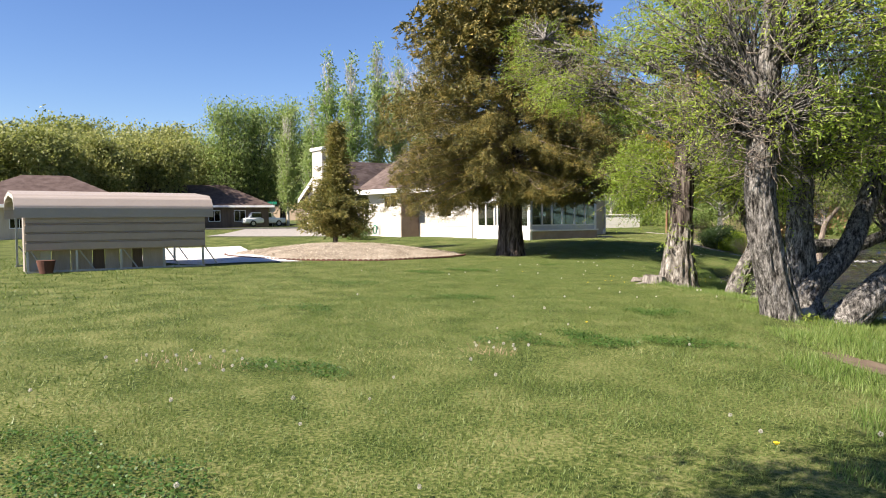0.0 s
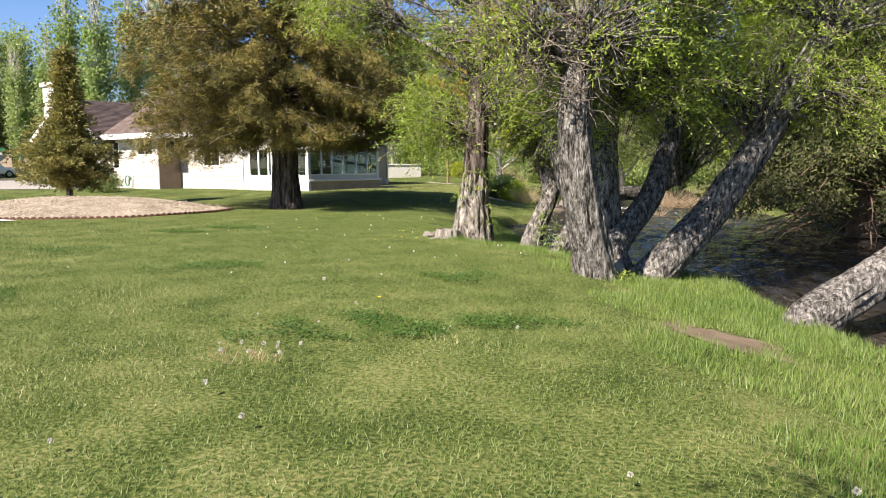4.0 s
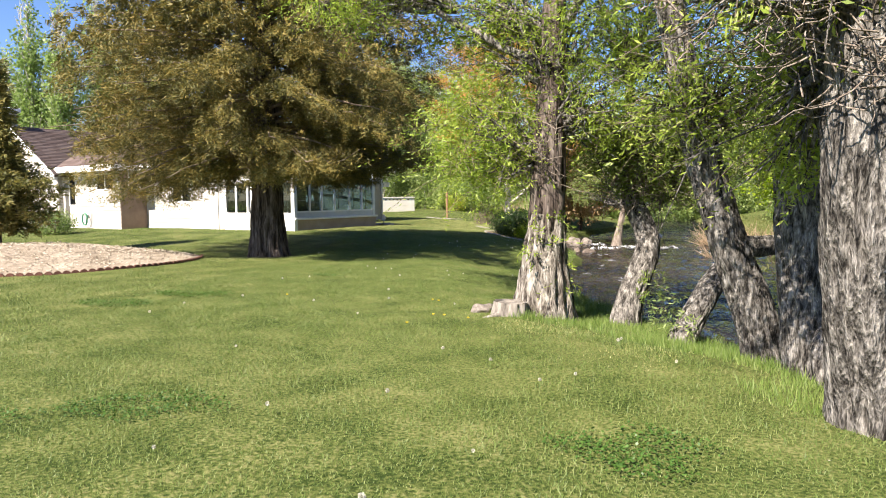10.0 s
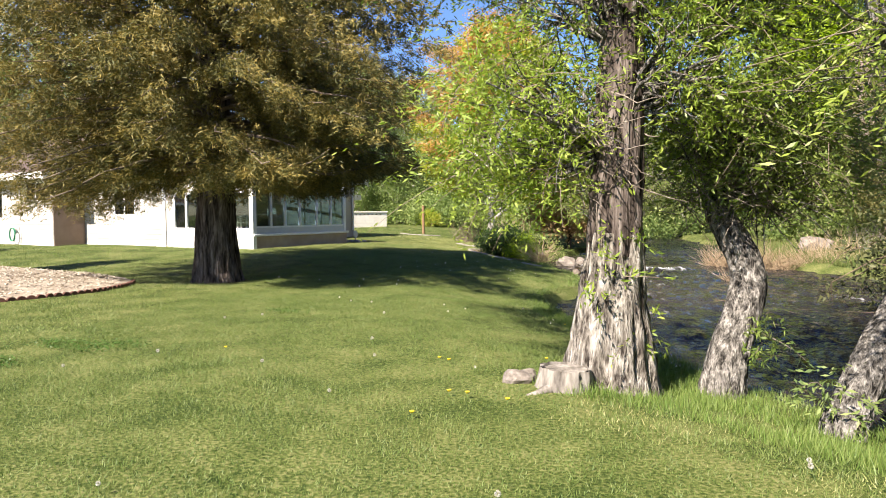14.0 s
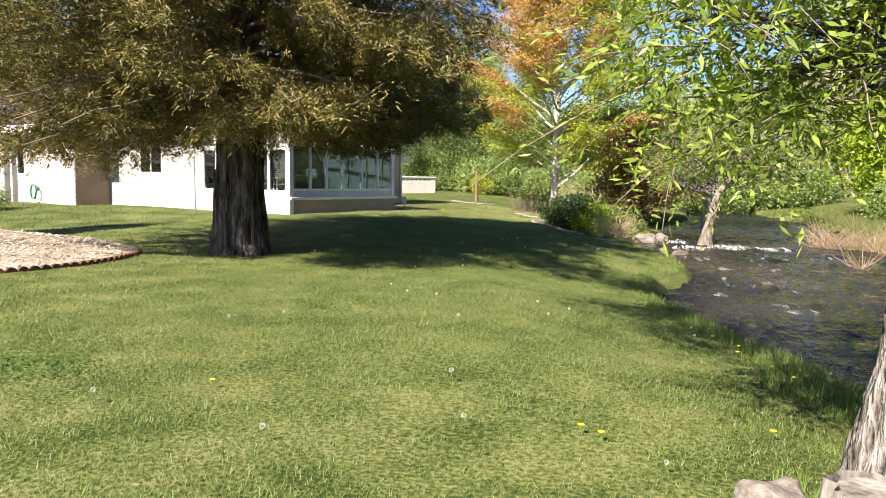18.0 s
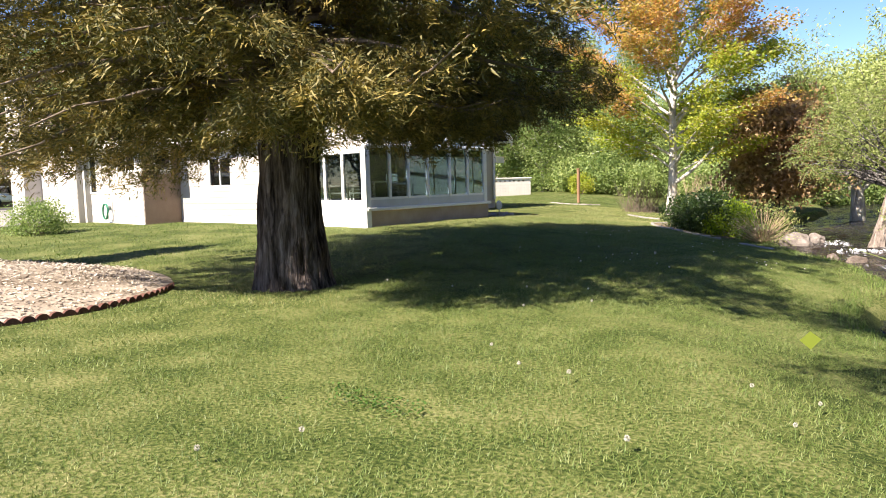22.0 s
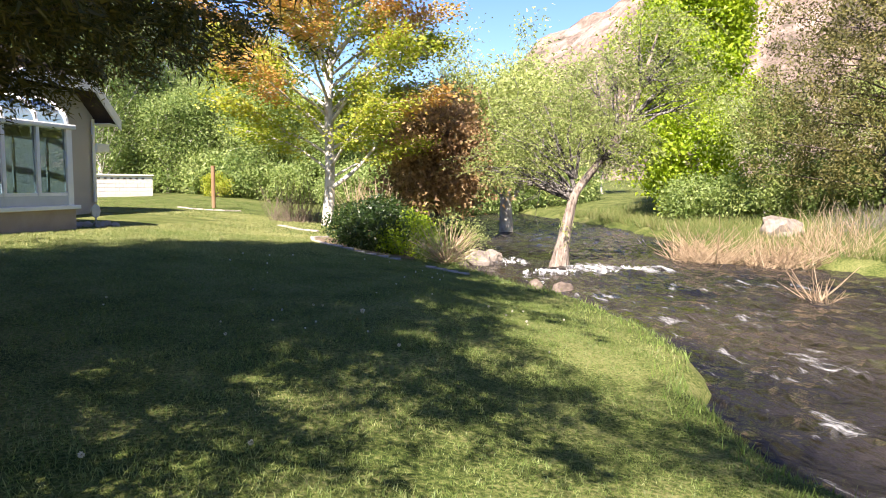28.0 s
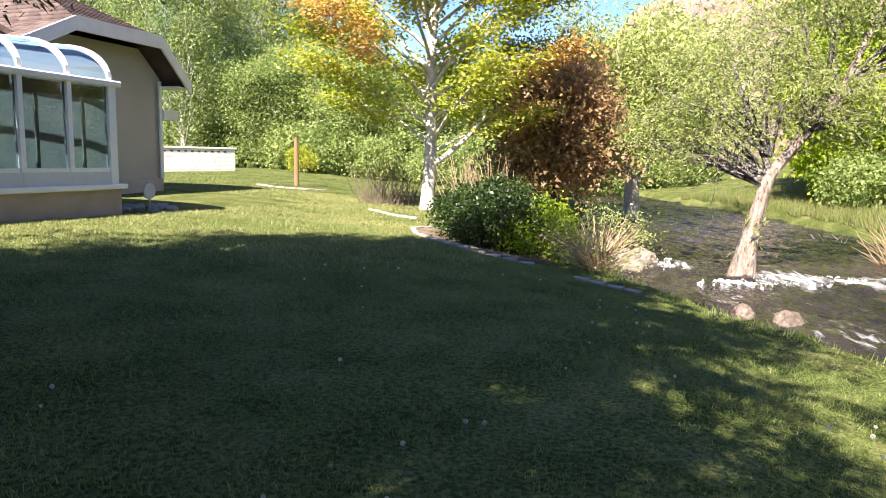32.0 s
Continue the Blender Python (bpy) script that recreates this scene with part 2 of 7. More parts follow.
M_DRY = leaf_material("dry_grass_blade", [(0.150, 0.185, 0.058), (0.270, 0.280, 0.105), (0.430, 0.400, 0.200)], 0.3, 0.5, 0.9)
M_STONE = material("edging_stone", [(0.20, 0.185, 0.168), (0.34, 0.315, 0.29)], 4.0, 30.0, 0.9, 0.5, 0.02, spec=0.2)
M_BRICK = material("edging_brick", [(0.075, 0.036, 0.028), (0.15, 0.070, 0.052)], 4.0, 30.0, 0.9, 0.4, 0.01, spec=0.2)
M_FOAM = material("white_water", [(0.50, 0.52, 0.54), (0.74, 0.75, 0.76)], 6.0, 40.0, 0.6, 0.8, 0.04, spec=0.4)
M_CREAM = material("cream_block", [(0.74, 0.70, 0.63), (0.84, 0.80, 0.74)], 2.0, 30.0, 0.85, 0.3, 0.006, spec=0.2)
M_HILL = material("rocky_hillside", [(0.085, 0.072, 0.055), (0.200, 0.150, 0.125), (0.320, 0.255, 0.218)], 0.14, 1.1, 0.95, 1.0, 1.6, spec=0.05, detail=9.0, tight=0.13)
M_HILL_FAR = material("far_hillside", [(0.15, 0.12, 0.08), (0.22, 0.17, 0.12)], 0.02, 0.2, 0.95, 0.4, 2.0, spec=0.05)
M_REED = leaf_material("dry_reed", [(0.26, 0.18, 0.11), (0.42, 0.31, 0.20), (0.58, 0.46, 0.33)], 0.15, 0.7, 2.0)
M_WHITE_HEAD = leaf_material("dandelion_fluff", [(0.50, 0.48, 0.42), (0.66, 0.64, 0.58)], 0.5, 0.9, 3.0)
M_YELLOW = plain("dandelion_yellow", (0.75, 0.55, 0.02), 0.7)
M_STEM = plain("green_stem", (0.12, 0.18, 0.05), 0.7)
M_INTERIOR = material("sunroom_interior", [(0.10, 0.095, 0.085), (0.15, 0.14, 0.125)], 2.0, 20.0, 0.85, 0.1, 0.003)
M_ASPHALT = material("asphalt", [(0.045, 0.045, 0.045), (0.065, 0.063, 0.06)], 2.0, 60.0, 0.9, 0.3, 0.005)
M_CARPAINT = plain("white_car_paint", (0.78, 0.78, 0.78), 0.25)
M_TYRE = plain("tyre_rubber", (0.02, 0.02, 0.02), 0.8)
M_GREEN_SIGN = plain("green_sign", (0.01, 0.22, 0.12), 0.5)
M_HOSE = plain("green_hose", (0.02, 0.22, 0.12), 0.5)


def glass_material(name, tint, mix=0.85, rough=0.02):
    m = bpy.data.materials.new(name)
    m.use_nodes = True
    n, l = m.node_tree.nodes, m.node_tree.links
    tr, gl, ms, lw, pw = n.new("ShaderNodeBsdfTransparent"), n.new("ShaderNodeBsdfGlossy"), n.new("ShaderNodeMixShader"), n.new("ShaderNodeLayerWeight"), n.new("ShaderNodeMath")
    tr.inputs["Color"].default_value = (*tint, 1)
    gl.inputs["Roughness"].default_value = rough
    lw.inputs["Blend"].default_value = 0.5
    pw.operation = "MULTIPLY_ADD"
    pw.inputs[1].default_value, pw.inputs[2].default_value = 0.30, 0.035
    l.new(lw.outputs["Facing"], pw.inputs[0])
    l.new(pw.outputs[0], ms.inputs[0])
    l.new(tr.outputs[0], ms.inputs[1])
    l.new(gl.outputs[0], ms.inputs[2])
    l.new(ms.outputs[0], n["Material Output"].inputs["Surface"])
    return m


M_GLASS = glass_material("window_glass", (0.40, 0.46, 0.44))
M_GLASS_DARK = glass_material("dark_window_glass", (0.30, 0.33, 0.34))
M_GLASS_ROOF = glass_material("roof_glass", (0.62, 0.74, 0.85), rough=0.08)


WATER_Z = -0.58
RAPIDS = [((10.3, 29.7), 0.8, 0.08), ((10.6, 31.2), 0.9, 0.05), ((13.6, 36.4), 1.8, 0.06), ((13.3, 39.9), 1.5, 0.26), ((14.6, 39.4), 1.1, 0.18), ((12.0, 41.7), 1.0, 0.16), ((11.4, 36.6), 1.3, 0.12), ((12.2, 34.0), 2.6, 0.07), ((15.8, 37.0), 2.0, 0.09), ((11.1, 28.5), 1.0, 0.13), ((11.6, 31.4), 1.5, 0.09), ((16.0, 43.2), 1.6, 0.11), ((16.6, 31.0), 2.6, 0.07)]


def water_material():
    m = bpy.data.materials.new("river_water")
    m.use_nodes = True
    n, l = m.node_tree.nodes, m.node_tree.links
    b = n["Principled BSDF"]
    tc, mp = n.new("ShaderNodeTexCoord"), n.new("ShaderNodeMapping")
    mp.inputs["Scale"].default_value = (1.0, 0.55, 1.0)
    mp.inputs["Rotation"].default_value = (0, 0, radians(-15))
    l.new(tc.outputs["Object"], mp.inputs["Vector"])
    a, c, d = n.new("ShaderNodeTexNoise"), n.new("ShaderNodeTexNoise"), n.new("ShaderNodeTexNoise")
    for node, s, det in ((a, 2.2, 6), (c, 8.0, 5), (d, 0.35, 4)):
        node.inputs["Scale"].default_value, node.inputs["Detail"].default_value = s, det
        l.new(mp.outputs[0], node.inputs["Vector"])
    ramp = n.new("ShaderNodeValToRGB")
    el = ramp.color_ramp.elements
    el[0].position, el[0].color = 0.38, (0.006, 0.007, 0.010, 1)
    el[1].position, el[1].color = 0.68, (0.038, 0.031, 0.026, 1)
    l.new(d.outputs["Fac"], ramp.inputs[0])
    # white water: streaks along the current, thick round the river tree and the rocks
    fm, fn = n.new("ShaderNodeMapping"), n.new("ShaderNodeTexNoise")
    fm.inputs["Scale"].default_value, fm.inputs["Rotation"].default_value = (3.0, 0.9, 1.0), (0, 0, radians(-55))
    fn.inputs["Scale"].default_value, fn.inputs["Detail"].default_value, fn.inputs["Roughness"].default_value = 1.5, 8, 0.68
    fn.inputs["Distortion"].default_value = 0.7
    l.new(tc.outputs["Object"], fm.inputs["Vector"])
    l.new(fm.outputs[0], fn.inputs["Vector"])
    total = fn.outputs["Fac"]
    for (sx, sy), reach, force in RAPIDS:
        dist, fall = n.new("ShaderNodeVectorMath"), n.new("ShaderNodeMapRange")
        dist.operation = "DISTANCE"
        dist.inputs[1].default_value = (sx, sy, WATER_Z)
        fall.inputs["From Min"].default_value, fall.inputs["From Max"].default_value = 0.0, reach
        fall.inputs["To Min"].default_value, fall.inputs["To Max"].default_value = force, 0.0
        fall.interpolation_type = "SMOOTHSTEP"
        l.new(tc.outputs["Object"], dist.inputs[0])
        l.new(dist.outputs["Value"], fall.inputs["Value"])
        add = n.new("ShaderNodeMath")
        l.new(total, add.inputs[0])
        l.new(fall.outputs[0], add.inputs[1])
        total = add.outputs[0]
    white = n.new("ShaderNodeMapRange")
    white.inputs["From Min"].default_value, white.inputs["From Max"].default_value = 0.63, 0.98
    l.new(total, white.inputs["Value"])
    col, rgh = n.new("ShaderNodeMix"), n.new("ShaderNodeMapRange")
    col.data_type = "RGBA"
    col.inputs[7].default_value = (0.72, 0.73, 0.74, 1)
    l.new(white.outputs[0], col.inputs[0])
    l.new(ramp.outputs[0], col.inputs[6])
    l.new(col.outputs[2], b.inputs["Base Color"])
    rgh.inputs["To Min"].default_value, rgh.inputs["To Max"].default_value = 0.06, 0.6
    l.new(white.outputs[0], rgh.inputs["Value"])
    l.new(rgh.outputs[0], b.inputs["Roughness"])
    b.inputs["IOR"].default_value = 1.33
    b.inputs["Specular IOR Level"].default_value = 0.5
    b1, b2 = n.new("ShaderNodeBump"), n.new("ShaderNodeBump")
    b1.inputs["Strength"].default_value, b1.inputs["Distance"].default_value = 1.0, 0.5
    b2.inputs["Strength"].default_value, b2.inputs["Distance"].default_value = 0.9, 0.08
    l.new(a.outputs["Fac"], b1.inputs["Height"])
    l.new(c.outputs["Fac"], b2.inputs["Height"])
    l.new(b1.outputs[0], b2.inputs["Normal"])
    l.new(b2.outputs[0], b.inputs["Normal"])
    return m


M_WATER = water_material()

# ---- mesh helpers ----
rng = np.random.default_rng(7)


def mesh_of(name, verts, faces, mat, smooth=False):
    """A mesh from an (n, 3) array and a list of (m, k) index arrays."""
    verts = np.asarray(verts, np.float32)
    faces = [np.asarray(f, np.int32) for f in (faces if isinstance(faces, list) else [faces]) if len(f)]
    me = bpy.data.meshes.new(name)
    me.vertices.add(len(verts))
    me.vertices.foreach_set("co", verts.ravel())
    loops = np.concatenate([f.ravel() for f in faces])
    sizes = np.concatenate([np.full(len(f), f.shape[1], np.int32) for f in faces])
    me.loops.add(len(loops))
    me.loops.foreach_set("vertex_index", loops)
    me.polygons.add(len(sizes))
    me.polygons.foreach_set("loop_start", np.r_[0, np.cumsum(sizes)[:-1]].astype(np.int32))
    if smooth:
        me.polygons.foreach_set("use_smooth", np.ones(len(sizes), bool))
    me.materials.append(mat)
    me.update(calc_edges=True)
    return me


def put(name, me, parent=None, m=None, **tags):
    ob = new(name, me)
    if parent is not None:
        ob.parent = parent
    if m is not None:
        ob.matrix_basis = m
    return tagged(ob, **tags)


def empty(name, m=None, **tags):
    ob = new(name)
    if m is not None:
        ob.matrix_basis = m
    return tagged(ob, **tags)


def part(name, bm, mat, parent, label="", m=None):
    me = bpy.data.meshes.new(name)
    bm.to_mesh(me)
    bm.free()
    me.materials.append(mat)
    return put(name, me, parent, m, label=label)


def box(x0, y0, z0, x1, y1, z1, bevel=0.0):
    bm = bmesh.new()
    bmesh.ops.create_cube(bm, size=1.0, matrix=Matrix.Translation(((x0 + x1) / 2, (y0 + y1) / 2, (z0 + z1) / 2)) @ Matrix.Diagonal((abs(x1 - x0), abs(y1 - y0), abs(z1 - z0), 1)))
    if bevel:
        bmesh.ops.bevel(bm, geom=bm.edges[:], offset=bevel, segments=1, affect="EDGES", profile=0.7)
    return bm


def prism(points, depth):
    """A bmesh slab: a polygon of 3D points pushed along the vector depth."""
    bm = bmesh.new()
    a = [bm.verts.new(p) for p in points]
    d = Vector(depth)
    b = [bm.verts.new(Vector(p) + d) for p in points]
    bm.faces.new(a)
    bm.faces.new(b[::-1])
    for i in range(len(a)):
        j = (i + 1) % len(a)
        bm.faces.new((a[j], a[i], b[i], b[j]))
    bmesh.ops.recalc_face_normals(bm, faces=bm.faces[:])
    return bm


def rod(p, q, r, sides=8):
    p, q = Vector(p), Vector(q)
    bm = bmesh.new()
    bmesh.ops.create_cone(bm, cap_ends=True, segments=sides, radius1=r, radius2=r, depth=(q - p).length, matrix=Matrix.Translation((p + q) / 2) @ (q - p).to_track_quat("Z", "Y").to_matrix().to_4x4())
    return bm


class Geo:
    """Collects vertices and faces of many small pieces for one mesh."""

    def __init__(self):
        self.v, self.f3, self.f4, self.n = [], [], [], 0

    def add(self, v, f):
        f = np.asarray(f) + self.n
        (self.f3 if f.shape[1] == 3 else self.f4).append(f)
        self.v.append(np.asarray(v, np.float32))
        self.n += len(v)

    def tube(self, pts, radii, sides=6, rough=0.0):
        pts, radii = np.asarray(pts, float), np.asarray(radii, float)
        k = len(pts)
        tang = np.gradient(pts, axis=0)
        tang /= np.linalg.norm(tang, axis=1)[:, None] + 1e-9
        ref = np.array([1.0, 0.13, 0.0]) if abs(tang[:, 0]).mean() < 0.8 else np.array([0.0, 1.0, 0.2])
        a = np.cross(tang, ref)
        a /= np.linalg.norm(a, axis=1)[:, None] + 1e-9
        b = np.cross(tang, a)
        ang = np.linspace(0, 2 * np.pi, sides, endpoint=False)
        r = radii[:, None] * np.ones(sides)
        if rough:
            r = r * (1 + rough * rng.normal(size=(k, sides)))
        ring = pts[:, None] + r[..., None] * (np.cos(ang)[None, :, None] * a[:, None] + np.sin(ang)[None, :, None] * b[:, None])
        i, j = np.meshgrid(np.arange(k - 1), np.arange(sides), indexing="ij")
        j2 = (j + 1) % sides
        f = np.stack([i * sides + j, i * sides + j2, (i + 1) * sides + j2, (i + 1) * sides + j], -1).reshape(-1, 4)
        self.add(ring.reshape(-1, 3), f)

    def leaves(self, base, way, length, width, up=None, tri=False):
        """Pointed leaves: from base along way; four corners each, or three where they stay far off."""
        base, way = np.asarray(base, float), np.asarray(way, float)
        k = len(base)
        way = way / (np.linalg.norm(way, axis=1)[:, None] + 1e-9)
        side = np.cross(way, rng.normal(size=(k, 3)) if up is None else up)
        side /= np.linalg.norm(side, axis=1)[:, None] + 1e-9
        L, W = np.broadcast_to(length, k)[:, None], np.broadcast_to(width, k)[:, None]
        if tri:
            v = np.stack([base - side * W * 0.62, base + side * W * 0.62, base + way * L], 1).reshape(-1, 3)
            self.add(v, np.arange(3 * k).reshape(-1, 3))
            return
        mid = base + way * L * 0.45
        v = np.stack([base, mid + side * W / 2, base + way * L, mid - side * W / 2], 1).reshape(-1, 3)
        self.add(v, np.arange(4 * k).reshape(-1, 4))

    def blades(self, base, way, length, width):
        """Grass blades: triangles."""
        k = len(base)
        side = np.cross(way, (0, 0, 1.0)) + 0.6 * rng.normal(size=(k, 3)) * (1, 1, 0)
        side /= np.linalg.norm(side, axis=1)[:, None] + 1e-9
        L, W = np.broadcast_to(length, k)[:, None], np.broadcast_to(width, k)[:, None]
        v = np.stack([base - side * W / 2, base + side * W / 2, base + way * L], 1).reshape(-1, 3)
        self.add(v, np.arange(3 * k).reshape(-1, 3))

    def mesh(self, name, mat, smooth=False):
        return mesh_of(name, np.concatenate(self.v), [np.concatenate(f) for f in (self.f3, self.f4) if f], mat, smooth)


def smooth_step(x, a, b):
    s = np.clip((np.asarray(x, float) - a) / (b - a), 0, 1)
    return s * s * (3 - 2 * s)


def ripple(x, y, s):
    """A cheap wavy field between -1 and 1."""
    x, y = np.asarray(x, float) * s, np.asarray(y, float) * s
    return (np.sin(x * 1.7 + 1.3 * np.sin(y * 1.1)) + np.sin(y * 2.3 + 1.9 * np.sin(x * 0.7 + 2)) + np.sin((x + y) * 3.1 + 0.5)) / 3


# ---- the lie of the land ----
BANK_Y = [-40, 5, 10, 14, 16.3, 17.6, 18.6, 19.7, 21, 22, 23.4, 25, 26.5, 28, 29.3, 30.4, 31.4, 33, 35, 37, 38.8, 41.8, 44, 48, 52, 56, 62, 75, 200]
BANK_X = [14.5, 13.8, 13.4, 12.9, 12.8, 12.3, 11.3, 10.8, 10.3, 10.0, 9.6, 9.25, 9.0, 8.85, 8.9, 9.3, 10.0, 10.4, 10.4, 10.1, 10.0, 9.7, 10.4, 12.0, 13.8, 15.6, 17.0, 19.0, 30.0]
FAR_Y = [-40, 20, 28, 33, 36, 39, 41, 43, 47, 52, 56, 62, 75, 200]
FAR_X = [25, 21.5, 20.5, 19.6, 19.4, 18.8, 18.4, 18.6, 20.0, 21.3, 21.8, 22.4, 24.5, 36]


def bank(y):
    return np.interp(y, BANK_Y, BANK_X)


def far_bank(y):
    return np.interp(y, FAR_Y, FAR_X)


def land(x, y):
    """Height of the ground."""
    x, y = np.asarray(x, float), np.asarray(y, float)
    d, e = x - bank(y) - 0.12 * ripple(x, y, 1.6), x - far_bank(y) - 0.3 * ripple(x, y, 0.9)
    z = 0.35 * smooth_step(y, 30, 38) * smooth_step(x, 8.5, 2.0) + 0.012 * np.clip(y - 45, 0, 30) * smooth_step(x, 12, 5)
    z = z + 0.02 * ripple(x, y, 0.5)
    z = z - 0.33 * smooth_step(d, -3.0, -0.2) - 0.85 * smooth_step(d, -0.15, 0.7)
    z = np.where(e > -2.0, np.maximum(z, -1.15 + 0.85 * smooth_step(e, -1.0, 0.5) + 0.9 * smooth_step(e, 0.5, 9) + 0.05 * np.clip(e - 9, 0, 60)), z)
    r2 = ((x + 5.0) / 5.2) ** 2 + ((y - 27.6) / 4.0) ** 2
    return z + 0.45 * np.clip(1 - r2, 0, 1) ** 1.2


def ground_z(x, y):
    return float(land(x, y))


def build_ground():
    xs = np.r_[np.array([-3000, -1200, -600, -300, -160, -100, -70, -50, -38, -30, -24, -19, -16]), np.arange(-14, 26, 0.3), np.array([26.5, 28, 30, 33, 37, 42, 50, 62, 80, 110, 160, 260, 600, 1200, 3000])]
    ys = np.r_[np.array([-3000, -800, -300, -120, -60, -35, -22, -15, -10]), np.arange(-7, 62, 0.35), np.array([63, 65, 68, 72, 77, 84, 94, 110, 140, 190, 300, 600, 1200, 3000])]
    X, Y = np.meshgrid(xs, ys, indexing="ij")
    v = np.stack([X, Y, land(X, Y)], -1).reshape(-1, 3)
    nx, ny = len(xs), len(ys)
    i, j = np.meshgrid(np.arange(nx - 1), np.arange(ny - 1), indexing="ij")
    f = np.stack([i * ny + j, (i + 1) * ny + j, (i + 1) * ny + j + 1, i * ny + j + 1], -1).reshape(-1, 4)
    put("ground", mesh_of("ground", v, f, M_LAWN, True), kind="structure", label="mown green lawn running down to the river", category="ground")


build_ground()


def build_water():
    ys = np.r_[np.arange(-40, 0, 2.0), np.arange(0, 62, 0.16), np.arange(62, 200, 6.0)]
    us = np.linspace(0, 1, 70)
    Y, Uu = np.meshgrid(ys, us, indexing="ij")
    X = bank(Y) - 0.5 + Uu * (far_bank(Y) - bank(Y) + 1.2)
    Z = WATER_Z + 0.04 * ripple(X, Y, 1.5) + 0.03 * ripple(X + 9, Y, 4.1) + 0.018 * ripple(X, Y + 5, 8.3)
    for (sx, sy), reach, force in RAPIDS:
        Z = Z + 0.30 * force * np.exp(-((X - sx) ** 2 + (Y - sy) ** 2) / (0.35 * reach ** 2)) * (0.6 + ripple(X, Y, 3.3) + 0.6 * ripple(Y, X, 6.1))
    ny, nu = Y.shape
    i, j = np.meshgrid(np.arange(ny - 1), np.arange(nu - 1), indexing="ij")
    f = np.stack([i * nu + j, i * nu + j + 1, (i + 1) * nu + j + 1, (i + 1) * nu + j], -1).reshape(-1, 4)
    put("water", mesh_of("water", np.stack([X, Y, Z], -1).reshape(-1, 3), f, M_WATER, True), kind="structure", label="fast shallow brown river with dark ripples", category="river")


build_water()

# ---- the house ----
HOUSE = pose(-0.07, 36.91, 0.0, 0, 0, -27.69)
BASE = 0.18


def wall_bm(axis, at, thick, a0, a1, z0, z1, holes=()):
    """A wall in the plane axis = at, from a0 to a1 and z0 to z1, with rectangular holes (a, b, za, zb) through it."""
    cuts_a = sorted({a0, a1, *[h[0] for h in holes], *[h[1] for h in holes]})
    cuts_z = sorted({z0, z1, *[h[2] for h in holes], *[h[3] for h in holes]})
    bm, seen = bmesh.new(), {}
    n, m = len(cuts_a) - 1, len(cuts_z) - 1

    def solid(i, k):
        if not (0 <= i < n and 0 <= k < m):
            return False
        a, z = (cuts_a[i] + cuts_a[i + 1]) / 2, (cuts_z[k] + cuts_z[k + 1]) / 2
        return not any(h[0] <= a <= h[1] and h[2] <= z <= h[3] for h in holes)

    def corner(i, k, d):
        if (i, k, d) not in seen:
            u = at + thick * d
            seen[i, k, d] = bm.verts.new((cuts_a[i], u, cuts_z[k]) if axis == "y" else (u, cuts_a[i], cuts_z[k]))
        return seen[i, k, d]

    for i in range(n):
        for k in range(m):
            if not solid(i, k):
                continue
            ring = [(i, k), (i + 1, k), (i + 1, k + 1), (i, k + 1)]
            for d in (0, 1):
                bm.faces.new([corner(p, q, d) for p, q in ring])
            for (p, q), near_cell in zip(zip(ring, ring[1:] + ring[:1]), ((i, k - 1), (i + 1, k), (i, k + 1), (i - 1, k))):
                if not solid(*near_cell):
                    bm.faces.new([corner(*p, 0), corner(*q, 0), corner(*q, 1), corner(*p, 1)])
    bmesh.ops.recalc_face_normals(bm, faces=bm.faces[:])
    return bm


def window(parent, axis, at, a, b, za, zb, mullions=(), glass=M_GLASS_DARK, bar=0.05, deep=0.06, out=-0.03):
    """A white-framed window in an opening: frame bars, mullions and panes."""
    w = put("window", None, parent)

    def bar_part(name, p, q, c, d):
        bm = box(p, at + out, c, q, at + out + deep, d) if axis == "y" else box(at + out, p, c, at + out + deep, q, d)
        part(name, bm, M_TRIM, w)

    bar_part("window_frame", a, a + bar, za, zb)
    bar_part("window_frame", b - bar, b, za, zb)
    bar_part("window_frame", a + bar, b - bar, zb - bar, zb)
    bar_part("window_sill", a + bar, b - bar, za, za + bar)
    edges = [a + bar, *mullions, b - bar]
    for k, mull in enumerate(mullions):
        bar_part("mullion", mull - bar * 0.35, mull + bar * 0.35, za + bar, zb - bar)
    for p, q in zip(edges, edges[1:]):
        y = at + out + deep * 0.5
        bm = box(p + 0.005, y, za + bar, q - 0.005, y + 0.006, zb - bar) if axis == "y" else box(y, p + 0.005, za + bar, y + 0.006, q - 0.005, zb - bar)
        pane = part("pane", bm, glass, w)
        pane.visible_shadow = False
    return w


